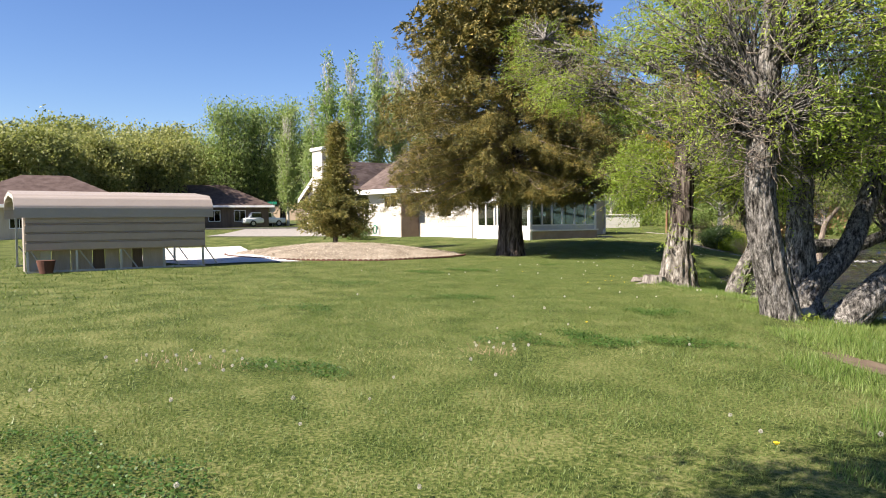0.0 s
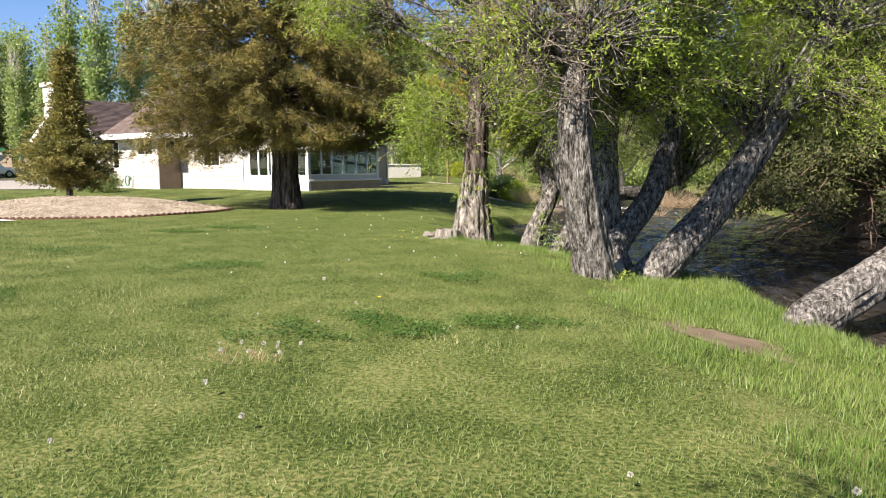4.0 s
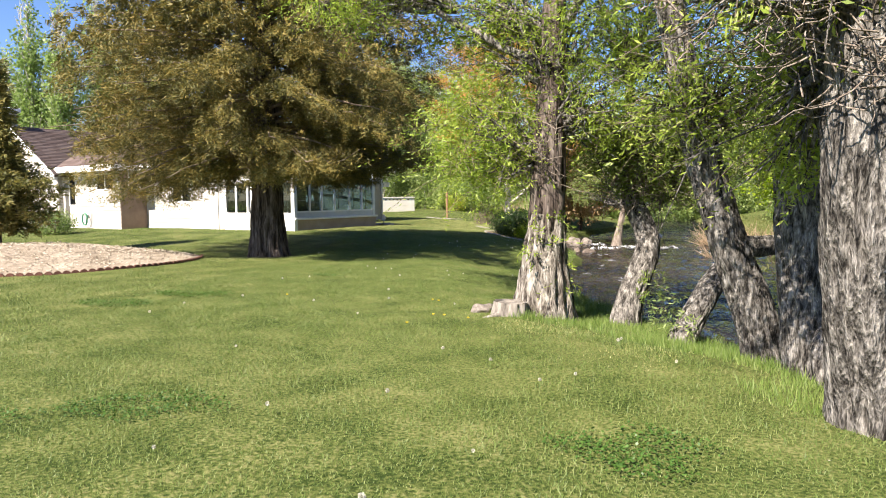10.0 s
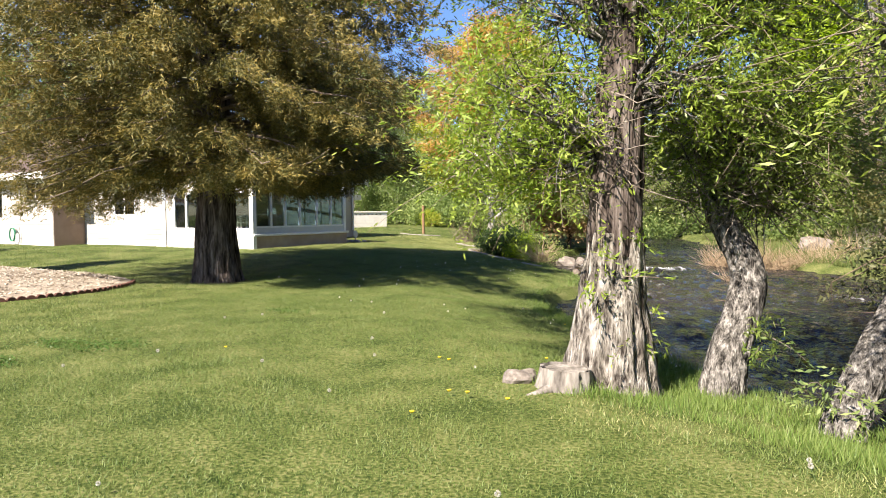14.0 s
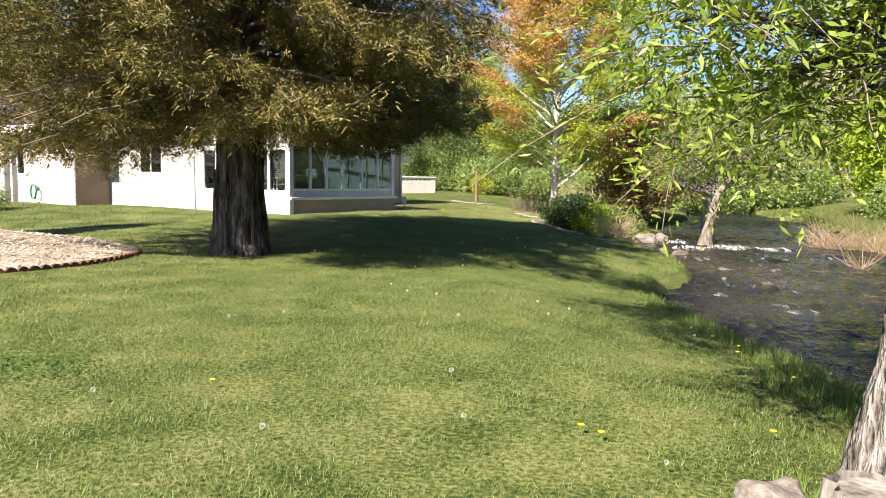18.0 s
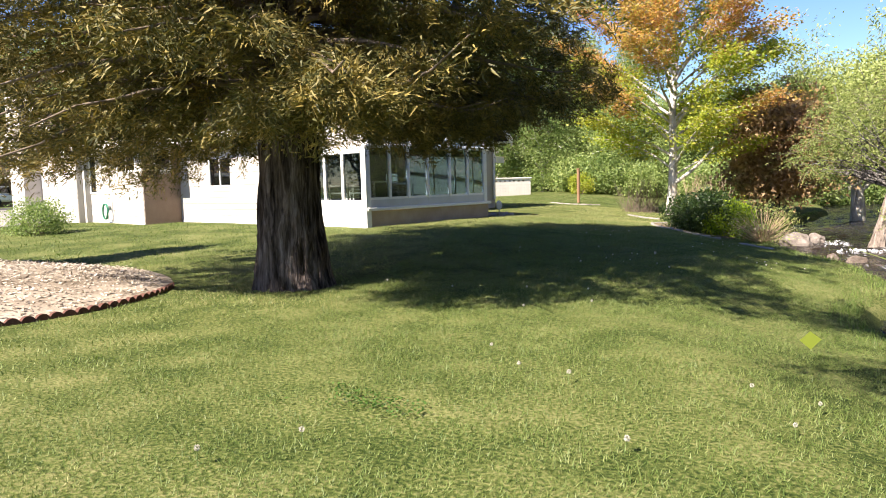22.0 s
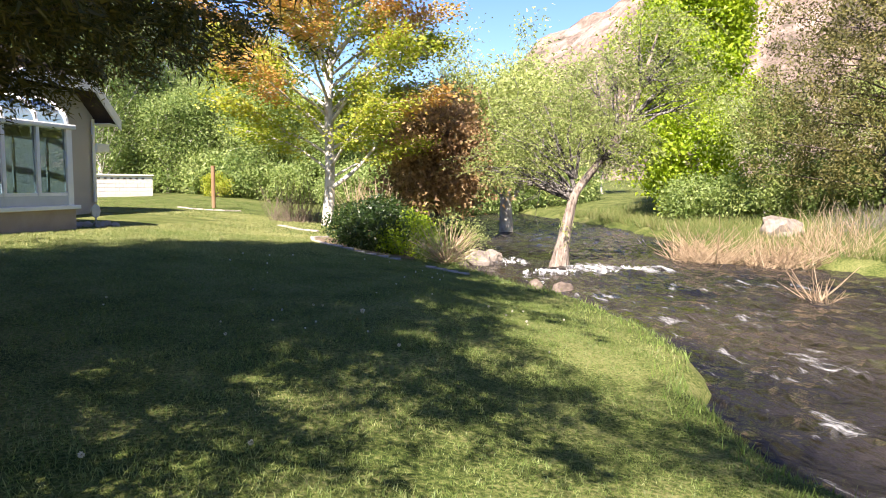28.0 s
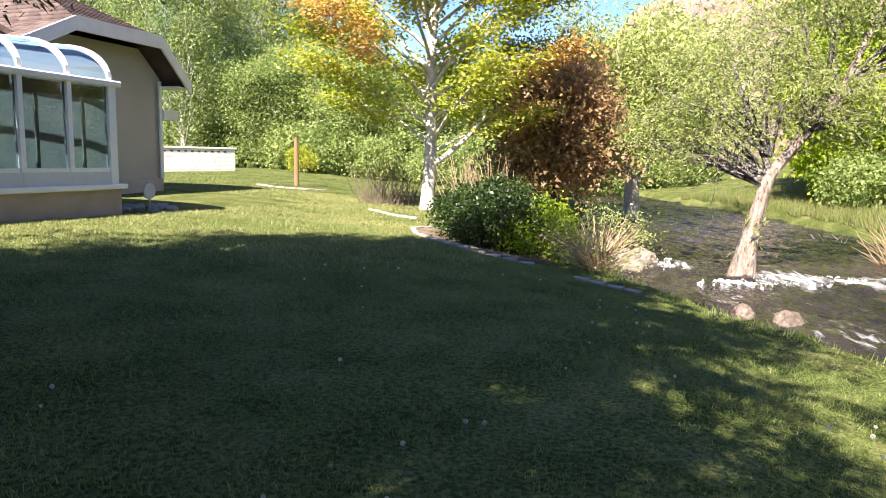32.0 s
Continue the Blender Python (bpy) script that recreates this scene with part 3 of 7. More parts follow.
def roof_slab(parent, pts, thick=0.12, name="roof"):
    """A sloping slab of shingles with raised courses across it; pts run along the eave first, then back along the ridge."""
    p = [Vector(q) for q in pts]
    nrm = (p[1] - p[0]).cross(p[-1] - p[0]).normalized()
    if nrm.z < 0:
        nrm = -nrm
    slab = part(name, prism(p, nrm * -thick), M_SHINGLE, parent)
    up = (p[-1] - p[0]) - (p[1] - p[0]).normalized() * (p[-1] - p[0]).dot((p[1] - p[0]).normalized())
    run = up.length
    up.normalize()
    n = max(3, int(run / 0.145))
    left0, left1, right0, right1 = p[0], p[-1], p[1], p[2]
    geo = Geo()
    for k in range(n):
        f0, f1 = k / n, (k + 1) / n
        a, b = left0.lerp(left1, f0), right0.lerp(right1, f0)
        c, d = right0.lerp(right1, f1), left0.lerp(left1, f1)
        width = (b - a).length
        m = max(1, int(width / 0.32))
        off = 0.5 * (k % 2) / m
        cuts = [0.0] + [(i + 0.5) / m - 0.25 / m + off * 0.5 + rng.normal() * 0.08 / m for i in range(m)] + [1.0]
        cuts = sorted(min(1, max(0, c2)) for c2 in cuts)
        for s0, s1 in zip(cuts, cuts[1:]):
            if s1 - s0 < 0.02 / m:
                continue
            lift = 0.010 + 0.008 * rng.random()
            gap = 0.004 / max(width, 0.1)
            q = [a.lerp(b, s0 + gap), a.lerp(b, s1 - gap), d.lerp(c, s1 - gap), d.lerp(c, s0 + gap)]
            v = [q[0], q[1], q[0] + nrm * lift, q[1] + nrm * lift, q[2] + nrm * 0.002, q[3] + nrm * 0.002]
            geo.add([tuple(x) for x in v], [[0, 1, 3, 2]])
            geo.f4[-1] = np.concatenate([geo.f4[-1], [[geo.n - 4, geo.n - 3, geo.n - 2, geo.n - 1]]])
    if geo.n:
        put("shingle", geo.mesh("shingle", M_SHINGLE_TAB), slab, kind="stuff")
    return slab


M_SHINGLE_TAB = leaf_material("shingle_tab", [(0.056, 0.040, 0.036), (0.094, 0.067, 0.060), (0.132, 0.100, 0.091)], 0.0, 0.95, 0.4)


def siding(parent, axis, at, a0, a1, z0, z1, holes=(), face=-1, mat=None):
    """Lapped boards on the face of a wall, each a piece of its own, cut round the holes."""
    step, z = 0.19, z0
    while z < z1 - 0.02:
        zt = min(z + step, z1)
        spans = [(a0, a1)]
        for h in holes:
            if h[2] - 0.03 < (z + zt) / 2 < h[3] + 0.03:
                spans = [s for p, q in spans for s in ((p, min(q, h[0])), (max(p, h[1]), q)) if s[1] - s[0] > 0.02]
        for p, q in spans:
            y0, y1 = at, at + face * 0.022
            prof = [(y0, z), (y1, z), (at + face * 0.008, zt), (y0, zt)]
            pts = [(p, y, zz) for y, zz in prof] if axis == "y" else [(y, p, zz) for y, zz in prof]
            part("siding_board", prism(pts, (q - p, 0, 0) if axis == "y" else (0, q - p, 0)), mat or M_WALL, parent)
        z = zt


def build_house():
    house = empty("house", HOUSE, label="single-storey beige house with brown shingle roof and white trim", category="house")
    # main front wall behind the redwood
    hw = [(-7.5, -6.2, 1.5, 2.45)]
    front = part("front_wall", wall_bm("y", 0.0, 0.2, -9.4, -4.0, BASE, 3.1, hw), M_WALL, house)
    siding(front, "y", 0.0, -9.4, -4.5, 0.42, 3.0, hw)
    part("foundation", box(-9.38, -0.02, BASE, -4.55, -0.001, 0.42), M_CONCRETE, house)
    part("corner_board", box(-4.6, -0.05, BASE, -4.45, -0.024, 3.0), M_TRIM, house)
    window(house, "y", 0.0, -7.5, -6.2, 1.5, 2.45, (-6.85,))
    # wing with the high window
    ww = [(-11.22, -9.85, 2.1, 2.85), (-13.5, -12.9, 1.4, 2.85)]
    wing = part("wing_wall", wall_bm("y", -1.3, 0.2, -13.7, -9.4, BASE, 3.1, ww), M_WALL, house)
    siding(wing, "y", -1.3, -13.7, -9.42, 0.42, 3.0, ww)
    window(house, "y", -1.3, -11.22, -9.85, 2.1, 2.85, (-10.53,))
    window(house, "y", -1.3, -13.5, -12.9, 1.4, 2.85)
    part("foundation", box(-13.7, -1.32, BASE, -9.4, -1.301, 0.42), M_CONCRETE, house)
    sw = [(-0.9, -0.3, 2.1, 2.85)]
    side = part("wing_side_wall", wall_bm("x", -9.4, -0.2, -1.3, 0.0, BASE, 3.1, sw), M_WALL, house)
    siding(side, "x", -9.4, -1.3, 0.0, 0.3, 3.0, sw, face=1, mat=M_BROWN_BOARD)
    window(house, "x", -9.4, -0.9, -0.3, 2.1, 2.85, out=-0.05, deep=0.08)
    # gabled end with the chimney
    gable = part("gable_wall", prism([(-20.6, -1.7, BASE), (-13.7, -1.7, BASE), (-13.7, -1.7, 3.0), (-17.2, -1.7, 5.1), (-20.6, -1.7, 3.0)], (0, 0.2, 0)), M_WALL, house)
    siding(gable, "y", -1.7, -20.6, -13.72, 0.3, 3.0)
    part("gable_side_wall", box(-13.72, -1.5, BASE, -13.52, -1.3, 3.1), M_WALL, house)
    for s in (-1, 1):
        x1, z1 = -17.2 + s * 3.95, 2.85
        part("rake_board", prism([(-17.2, -2.15, 5.35), (x1, -2.15, z1), (x1, -2.15, z1 - 0.26), (-17.2, -2.15, 5.09)], (0, 0.05, 0)), M_TRIM, house)
    roof_slab(house, [(-21.2, -2.1, 2.85), (-21.2, 8, 2.85), (-17.2, 8, 5.35), (-17.2, -2.1, 5.35)])
    roof_slab(house, [(-13.2, 8, 2.85), (-13.2, -2.1, 2.85), (-17.2, -2.1, 5.35), (-17.2, 8, 5.35)])
    ch = part("chimney", box(-18.5, -2.35, BASE, -17.1, -1.72, 6.0, 0.01), M_WALL, house, "tall white chimney stack with a flat cap")
    part("chimney_cap", box(-18.65, -2.45, 6.0, -16.95, -1.6, 6.22, 0.02), M_TRIM, ch)
    # side and back walls closing the body
    part("side_wall", box(-4.2, 0.2, BASE, -4.0, 6.2, 3.1), M_WALL, house)
    part("back_wall", box(-20.6, 10.4, BASE, -4.0, 10.6, 3.1), M_WALL, house)
    part("end_wall", box(-20.6, -1.5, BASE, -20.4, 10.4, 3.1), M_WALL, house)
    # main roof
    z0, zr, yr = 3.12, 6.35, 3.05
    roof_slab(house, [(-13.9, -1.85, z0), (-9.0, -1.85, z0), (-9.0, yr, zr), (-13.9, yr, zr)])
    roof_slab(house, [(-9.0, -0.55, 3.55 - 0.4), (-3.5, -0.55, 3.15), (-7.0, yr, zr), (-9.0, yr, zr)])
    roof_slab(house, [(-3.5, -0.55, 3.15), (-3.5, 6.65, 3.15), (-7.0, yr, zr), (-7.0, yr - 0.01, zr)])
    roof_slab(house, [(-3.5, 7.5, 3.1), (-13.9, 7.5, 3.1), (-13.9, yr, zr), (-7.0, yr, zr)])
    part("fascia", box(-13.9, -1.93, 2.93, -8.95, -1.86, 3.2), M_TRIM, house)
    part("fascia", box(-8.95, -0.63, 2.95, -3.5, -0.56, 3.2), M_TRIM, house)
    part("fascia", box(-9.02, -1.86, 2.93, -8.95, -0.56, 3.2), M_TRIM, house)
    part("soffit", box(-13.9, -1.85, 2.95, -9.03, -1.31, 2.99), M_TRIM, house)
    part("roof_vent", prism([(-10.9, -0.5, 4.02), (-10.4, -0.5, 4.02), (-10.4, -0.3, 4.3), (-10.9, -0.3, 4.3)], (0, 0.25, 0.02)), M_SHINGLE, house)
    # right-hand block with the clipped gable
    gp = [(-4.0, 6.2, BASE), (-4.0, 10.6, BASE), (-4.0, 10.6, 3.2), (-4.0, 9.9, 3.85), (-4.0, 7.4, 3.85), (-4.0, 6.2, 3.1)]
    part("clipped_gable_wall", prism(gp, (-0.2, 0, 0)), M_WALL, house)
    part("wall_base_strip", box(-4.0, 6.25, BASE, -3.97, 10.6, 0.72), M_WALL, house)
    part("corner_board", box(-4.0, 10.52, 0.72, -3.96, 10.62, 3.15), M_TRIM, house)
    roof_slab(house, [(-13.9, 5.5, 3.12), (-3.4, 5.5, 3.12), (-3.4, 7.5, 4.1), (-13.9, 7.5, 4.1)])
    roof_slab(house, [(-13.9, 7.5, 4.1), (-3.4, 7.5, 4.1), (-6.0, 8.7, 5.3), (-13.9, 8.7, 5.3)])
    roof_slab(house, [(-3.4, 7.5, 4.1), (-3.4, 9.9, 4.1), (-6.0, 8.71, 5.3), (-6.0, 8.7, 5.3)])
    roof_slab(house, [(-3.4, 10.95, 3.12), (-13.9, 10.95, 3.12), (-13.9, 9.9, 4.1), (-3.4, 9.9, 4.1)])
    roof_slab(house, [(-3.4, 9.9, 4.1), (-13.9, 9.9, 4.1), (-13.9, 8.7, 5.3), (-6.0, 8.7, 5.3)])
    part("fascia", box(-3.39, 7.45, 3.84, -3.33, 9.95, 4.14), M_TRIM, house)
    part("rake_board", prism([(-3.39, 9.95, 4.14), (-3.39, 10.98, 3.14), (-3.39, 10.98, 2.84), (-3.39, 9.95, 3.84)], (0.06, 0, 0)), M_TRIM, house)
    part("rake_board", prism([(-3.39, 7.45, 4.14), (-3.39, 5.45, 3.16), (-3.39, 5.45, 2.86), (-3.39, 7.45, 3.84)], (0.06, 0, 0)), M_TRIM, house)
    part("soffit", prism([(-4.0, 10.6, 3.0), (-3.42, 10.6, 3.0), (-3.42, 10.95, 2.96), (-4.0, 10.95, 2.96)], (0, 0, 0.03)), M_TRIM, house)
    part("porch_beam", box(-5.5, 10.62, 2.2, -3.9, 11.15, 2.45), M_TRIM, house)
    part("vent_pipe", rod((-6.4, 7.0, 3.7), (-6.4, 7.0, 4.3), 0.05, 10), M_STEEL, house)


build_house()


def build_sunroom():
    room = empty("sunroom", HOUSE, label="glazed white sunroom with curved glass eaves on a brown plinth", category="sunroom")
    zs, zt = 1.08, 2.38
    part("plinth", box(-3.9, 0.02, 0.1, -0.02, 5.0, 0.76), M_PLINTH, room, "brown stucco plinth with pale scuffs")
    part("knee_wall", box(-4.0, -0.06, 0.1, 0.0, 0.015, 1.05), M_TRIM, room, "white painted knee wall")
    part("sill_board", box(-0.06, -0.06, 0.77, 0.07, 5.06, 0.85, 0.01), M_TRIM, room)
    for k, (q0, q1) in enumerate(((0.06, 0.8), (0.8, 1.5), (1.5, 2.27), (2.27, 3.2), (3.2, 4.02), (4.02, 4.84))):
        part("lower_panel", box(-0.045, q0 + 0.002, 0.852, 0.0, q1 - 0.002, zs - 0.032), M_PANEL, room)
        part("window_rail", box(-0.06, q0 + 0.02, zs - 0.03, 0.0, q1 - 0.02, zs + 0.03), M_TRIM, room)
        pane = part("pane", box(-0.035, q0 + 0.03, zs + 0.03, -0.03, q1 - 0.03, zt), M_GLASS, room)
        pane.visible_shadow = False
        part("window_blind", box(-0.12, q0 + 0.05, zt - 0.2, -0.10, q1 - 0.05, zt - 0.01), M_BROWN_BOARD, room)
        if k in (3, 4, 5):
            part("sash", box(-0.075, q0 + 0.28, zs + 0.03, -0.045, q0 + 0.33, zt - 0.2), M_TRIM, room)
    for q in (0.0, 0.8, 1.5, 2.27, 3.2, 4.02, 4.84):
        wide = 0.075 if q in (0.0, 4.84) else 0.04
        part("mullion", box(-0.07, q - wide, 0.852 if wide > 0.05 else zs - 0.03, 0.02, q + wide, zt), M_TRIM, room)
    part("gutter", box(-0.09, -0.08, zt, 0.06, 5.02, zt + 0.1, 0.02), M_TRIM, room)
    # left face windows
    edges = (-3.95, -3.3, -2.62, -2.39, -1.62, -0.89, -0.08)
    for a, b in zip(edges, edges[1:]):
        if b - a < 0.3:
            continue
        pane = part("pane", box(a + 0.03, -0.03, 1.1, b - 0.03, -0.025, 2.24), M_GLASS, room)
        pane.visible_shadow = False
    for a in edges:
        part("mullion", box(a - 0.045, -0.065, 1.05, a + 0.045, 0.01, 2.26), M_TRIM, room)
    part("header", box(-4.0, -0.07, 2.26, -0.06, 0.01, 2.42), M_TRIM, room)
    part("corner_post", box(-0.14, -0.09, 0.1, 0.035, 0.07, 2.42), M_TRIM, room)
    # curved glazed roof: arched ribs and bent panes
    arc = [(-0.04 - 0.9 * (1 - math.cos(a)), 2.46 + 0.55 * math.sin(a)) for a in np.linspace(0, math.pi / 2, 9)] + [(-2.4, 3.2), (-4.0, 3.36)]
    ribs = (0.04, 0.84, 1.64, 2.44, 3.24, 4.04, 4.84)
    for q in ribs:
        bm = bmesh.new()
        rows = []
        for x, z in arc:
            rows.append([bm.verts.new((x + dx, q + dy, z + dz)) for dx, dy, dz in ((0, -0.035, -0.02), (0, 0.035, -0.02), (0.03, 0.035, 0.05), (0.03, -0.035, 0.05))])
        for r0, r1 in zip(rows, rows[1:]):
            for i in range(4):
                bm.faces.new((r0[i], r0[(i + 1) % 4], r1[(i + 1) % 4], r1[i]))
        bm.faces.new(rows[0][::-1])
        bm.faces.new(rows[-1])
        bmesh.ops.recalc_face_normals(bm, faces=bm.faces[:])
        part("roof_rib", bm, M_TRIM, room)
    for q0, q1 in zip(ribs, ribs[1:]):
        bm = bmesh.new()
        rows = [[bm.verts.new((x + 0.01, q, z + 0.02)) for q in (q0 + 0.03, q1 - 0.03)] for x, z in arc]
        for r0, r1 in zip(rows, rows[1:]):
            bm.faces.new((r0[0], r0[1], r1[1], r1[0]))
        bmesh.ops.solidify(bm, geom=bm.faces[:], thickness=0.008)
        part("curved_pane", bm, M_GLASS_ROOF, room)
    part("roof_end_panel", prism([(-0.1, -0.03, 2.42), *[(x, -0.03, z) for x, z in arc[2:]], (-4.0, -0.03, 2.42)], (0, 0.03, 0)), M_WALL, room)
    part("end_wall", prism([(-0.07, 4.9, 0.1), (-0.07, 4.9, 2.4), *[(x - 0.02, 4.9, z - 0.03) for x, z in arc[1:]], (-4.0, 4.9, 0.1)], (0, 0.07, 0)), M_WALL, room)
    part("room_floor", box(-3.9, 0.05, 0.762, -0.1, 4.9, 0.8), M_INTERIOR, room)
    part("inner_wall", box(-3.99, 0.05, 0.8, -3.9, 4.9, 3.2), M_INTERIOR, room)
    for a, b in ((1.6, 2.5), (2.5, 3.4)):
        d = part("sliding_door", box(-3.89, a, 0.82, -3.85, b, 2.85), M_GLASS_DARK, room)
        for p, q in ((a, a + 0.06), (b - 0.06, b)):
            part("door_stile", box(-3.9, p, 0.82, -3.83, q, 2.85), M_TRIM, d)


M_PANEL = plain("grey_white_panel", (0.55, 0.56, 0.57), 0.35)
build_sunroom()


def patio_chair(m):
    c = empty("patio_chair", m, label="white slatted patio chair inside the sunroom", category="chair", group="chairs in the sunroom")
    for x in (-0.25, 0.25):
        part("leg", rod((x, -0.22, 0), (x, -0.25, 0.62), 0.018), M_TRIM, c)
        part("leg", rod((x, 0.22, 0), (x, 0.3, 0.92), 0.018), M_TRIM, c)
        part("armrest", box(x - 0.03, -0.27, 0.62, x + 0.03, 0.26, 0.65, 0.008), M_TRIM, c)
    part("seat", box(-0.25, -0.24, 0.40, 0.25, 0.24, 0.44, 0.01), M_TRIM, c)
    for k in range(6):
        z = 0.5 + 0.075 * k
        part("back_slat", box(-0.25, 0.24 + 0.012 * k, z, 0.25, 0.262 + 0.012 * k, z + 0.045), M_TRIM, c)
    return c


chair = patio_chair(HOUSE @ pose(-1.5, 1.1, 0.8, 0, 0, 60))
copy_thing(chair, HOUSE @ pose(-0.9, 2.1, 0.8, 0, 0, 170))
copy_thing(chair, HOUSE @ pose(-2.4, 1.0, 0.8, 0, 0, -30))


def patio_table(m):
    t = empty("patio_table", m, label="round white patio table inside the sunroom", category="table")
    part("tabletop", rod((0, 0, 0.70), (0, 0, 0.74), 0.55, 28), M_TRIM, t)
    part("pedestal", rod((0, 0, 0.03), (0, 0, 0.70), 0.04, 12), M_TRIM, t)
    part("foot", rod((0, 0, 0), (0, 0, 0.03), 0.26, 20), M_TRIM, t)


patio_table(HOUSE @ pose(-1.8, 1.9, 0.8))

# ---- the carport and the things round it ----
CARPORT = pose(-8.0, 16.3, 0.0, 0, 0, 60.0)


def build_carport():
    c = empty("carport", CARPORT @ pose(0, 0, ground_z(-8, 18)), label="metal carport with light rounded roof and brown side panel", category="carport")
    L, W, ze, zt = 4.85, 3.4, 1.62, 2.30
    prof = [(-0.12, ze - 0.12), (-0.12, ze + 0.15)] + [(-0.12 + 0.55 * (1 - math.cos(a)), ze + 0.15 + 0.42 * math.sin(a)) for a in np.linspace(0.3, math.pi / 2, 6)] + [(W / 2, zt)]
    prof = prof + [(W - x, z) for x, z in prof[-2::-1]]
    ribbed = []
    for k, ((y0, z0), (y1, z1)) in enumerate(zip(prof, prof[1:])):
        cuts = max(1, int(math.hypot(y1 - y0, z1 - z0) / 0.06))
        for i in range(cuts):
            u = i / cuts
            lift = 0.035 if (len(ribbed) % 4) in (0, 1) else 0.0
            ribbed.append((y0 + (y1 - y0) * u, z0 + (z1 - z0) * u + lift))
    ribbed.append(prof[-1])
    bm = bmesh.new()
    n = 8
    rows = []
    for i in range(n + 1):
        x = -0.25 + (L + 0.5) * i / n
        rows.append([bm.verts.new((x, y, z)) for y, z in ribbed])
    for r0, r1 in zip(rows, rows[1:]):
        for i in range(len(ribbed) - 1):
            bm.faces.new((r0[i], r1[i], r1[i + 1], r0[i + 1]))
    bmesh.ops.recalc_face_normals(bm, faces=bm.faces[:])
    bmesh.ops.solidify(bm, geom=bm.faces[:], thickness=0.01)
    part("roof", bm, M_CARROOF, c)
    for x in (-0.25, L + 0.21):
        bm = bmesh.new()
        a = [bm.verts.new((x, y, z)) for y, z in prof]
        b = [bm.verts.new((x, y, z - 0.11)) for y, z in prof]
        for i in range(len(prof) - 1):
            bm.faces.new((a[i], a[i + 1], b[i + 1], b[i]))
        bmesh.ops.solidify(bm, geom=bm.faces[:], thickness=0.035)
        part("roof_trim", bm, M_TRIM, c)
    for k in range(4):
        z0 = 0.62 + 0.25 * k
        pts = [(0, -0.03, z0), (0, -0.055, z0 + 0.03), (0, -0.055, z0 + 0.2), (0, -0.03, z0 + 0.235), (0, -0.015, z0 + 0.25), (0, 0.0, z0 + 0.25), (0, 0.0, z0)]
        part("side_panel", prism(pts, (L, 0, 0)), M_CARSIDE, c)
        part("panel_seam", box(0, -0.062, z0 + 0.238, L, -0.016, z0 + 0.252), M_CARROOF, c)
    part("end_panel", box(-0.02, 0.03, 0.05, 0.0, 0.5, 1.75), M_CARROOF, c)
    for x in (0.05, L * 0.26, L * 0.5, L * 0.75, L - 0.05):
        for y in (0.04, W - 0.04):
            part("post", box(x - 0.03, y - 0.03, 0, x + 0.03, y + 0.03, ze + 0.1), M_STEEL, c)
            part("brace", rod((x + 0.05, y, 0.65), (x + 0.45, y, 0.05), 0.02), M_STEEL, c)
    part("base_rail", box(0, 0.0, 0.0, L, 0.07, 0.06), M_STEEL, c)
    part("base_rail", box(0, W - 0.07, 0.0, L, W, 0.06), M_STEEL, c)
    for x0, x1, m in ((0.08, 0.36, M_CREAM), (0.37, 0.66, M_CREAM), (0.68, 1.15, M_TAN), (1.17, 1.72, M_TAN), (1.74, 2.05, M_DARKWOOD), (2.07, 2.45, M_TAN), (2.47, 2.80, M_TAN), (2.82, 3.10, M_DARKWOOD), (3.12, 3.72, M_TAN)):
        part("stored_panel", box(x0, 0.42, 0.02, x1, 0.47, 1.45), m, c)


build_carport()


def build_flat(name, pts, mat, lift, label, category, step=0.5, kind="structure"):
    """A patch that follows the land: a fan of a fine grid cut to a polygon."""
    bm = bmesh.new()
    bm.faces.new([bm.verts.new((x, y, 0)) for x, y in pts])
    bmesh.ops.triangulate(bm, faces=bm.faces[:])
    for _ in range(5):
        long_edges = [e for e in bm.edges if e.calc_length() > step]
        if not long_edges:
            break
        bmesh.ops.subdivide_edges(bm, edges=long_edges, cuts=1)
        bmesh.ops.triangulate(bm, faces=[f for f in bm.faces if len(f.verts) > 3])
    for v in bm.verts:
        v.co.z = ground_z(v.co.x, v.co.y) + lift
    me = bpy.data.meshes.new(name)
    bmesh.ops.recalc_face_normals(bm, faces=bm.faces[:])
    bm.to_mesh(me)
    bm.free()
    me.materials.append(mat)
    return put(name, me, kind=kind, label=label, category=category)


DRIVE = [(-3.9, 23.3), (-6.5, 20.7), (-9.8, 21.5), (-13.5, 25.5), (-17, 30), (-14, 32), (-10.5, 28.5), (-8.5, 25.2), (-6.2, 24.2)]
build_flat("driveway", DRIVE, M_CONCRETE, 0.03, "pale concrete driveway beside the mulch bed", "driveway")
BED = [(-5.0 + 5.0 * math.cos(a), 27.6 + 3.85 * math.sin(a)) for a in np.linspace(0, 2 * math.pi, 40, endpoint=False)]
build_flat("mulch_bed", BED, M_MULCH, 0.012, "raised bed of pale bark mulch under the spruce", "mulch", 0.4)


def patch(x, y, rx, ry, turn, rough=0.22, k=26):
    """The outline of a worn patch."""
    out = []
    for i in range(k):
        a = 2 * math.pi * i / k
        r = 1 + rough * (ripple(3 * math.cos(a) + x, 3 * math.sin(a) + y, 1.0) + 0.6 * rng.normal())
        u, v = rx * r * math.cos(a), ry * r * math.sin(a)
        c, s = math.cos(radians(turn)), math.sin(radians(turn))
        out.append((x + c * u - s * v, y + s * u + c * v))
    return out


build_flat("bare_dirt", patch(11.45, 12.3, 0.62, 0.34, -50), M_DIRT, 0.008, "worn patch of bare brown dirt on the bank", "dirt", 0.2)


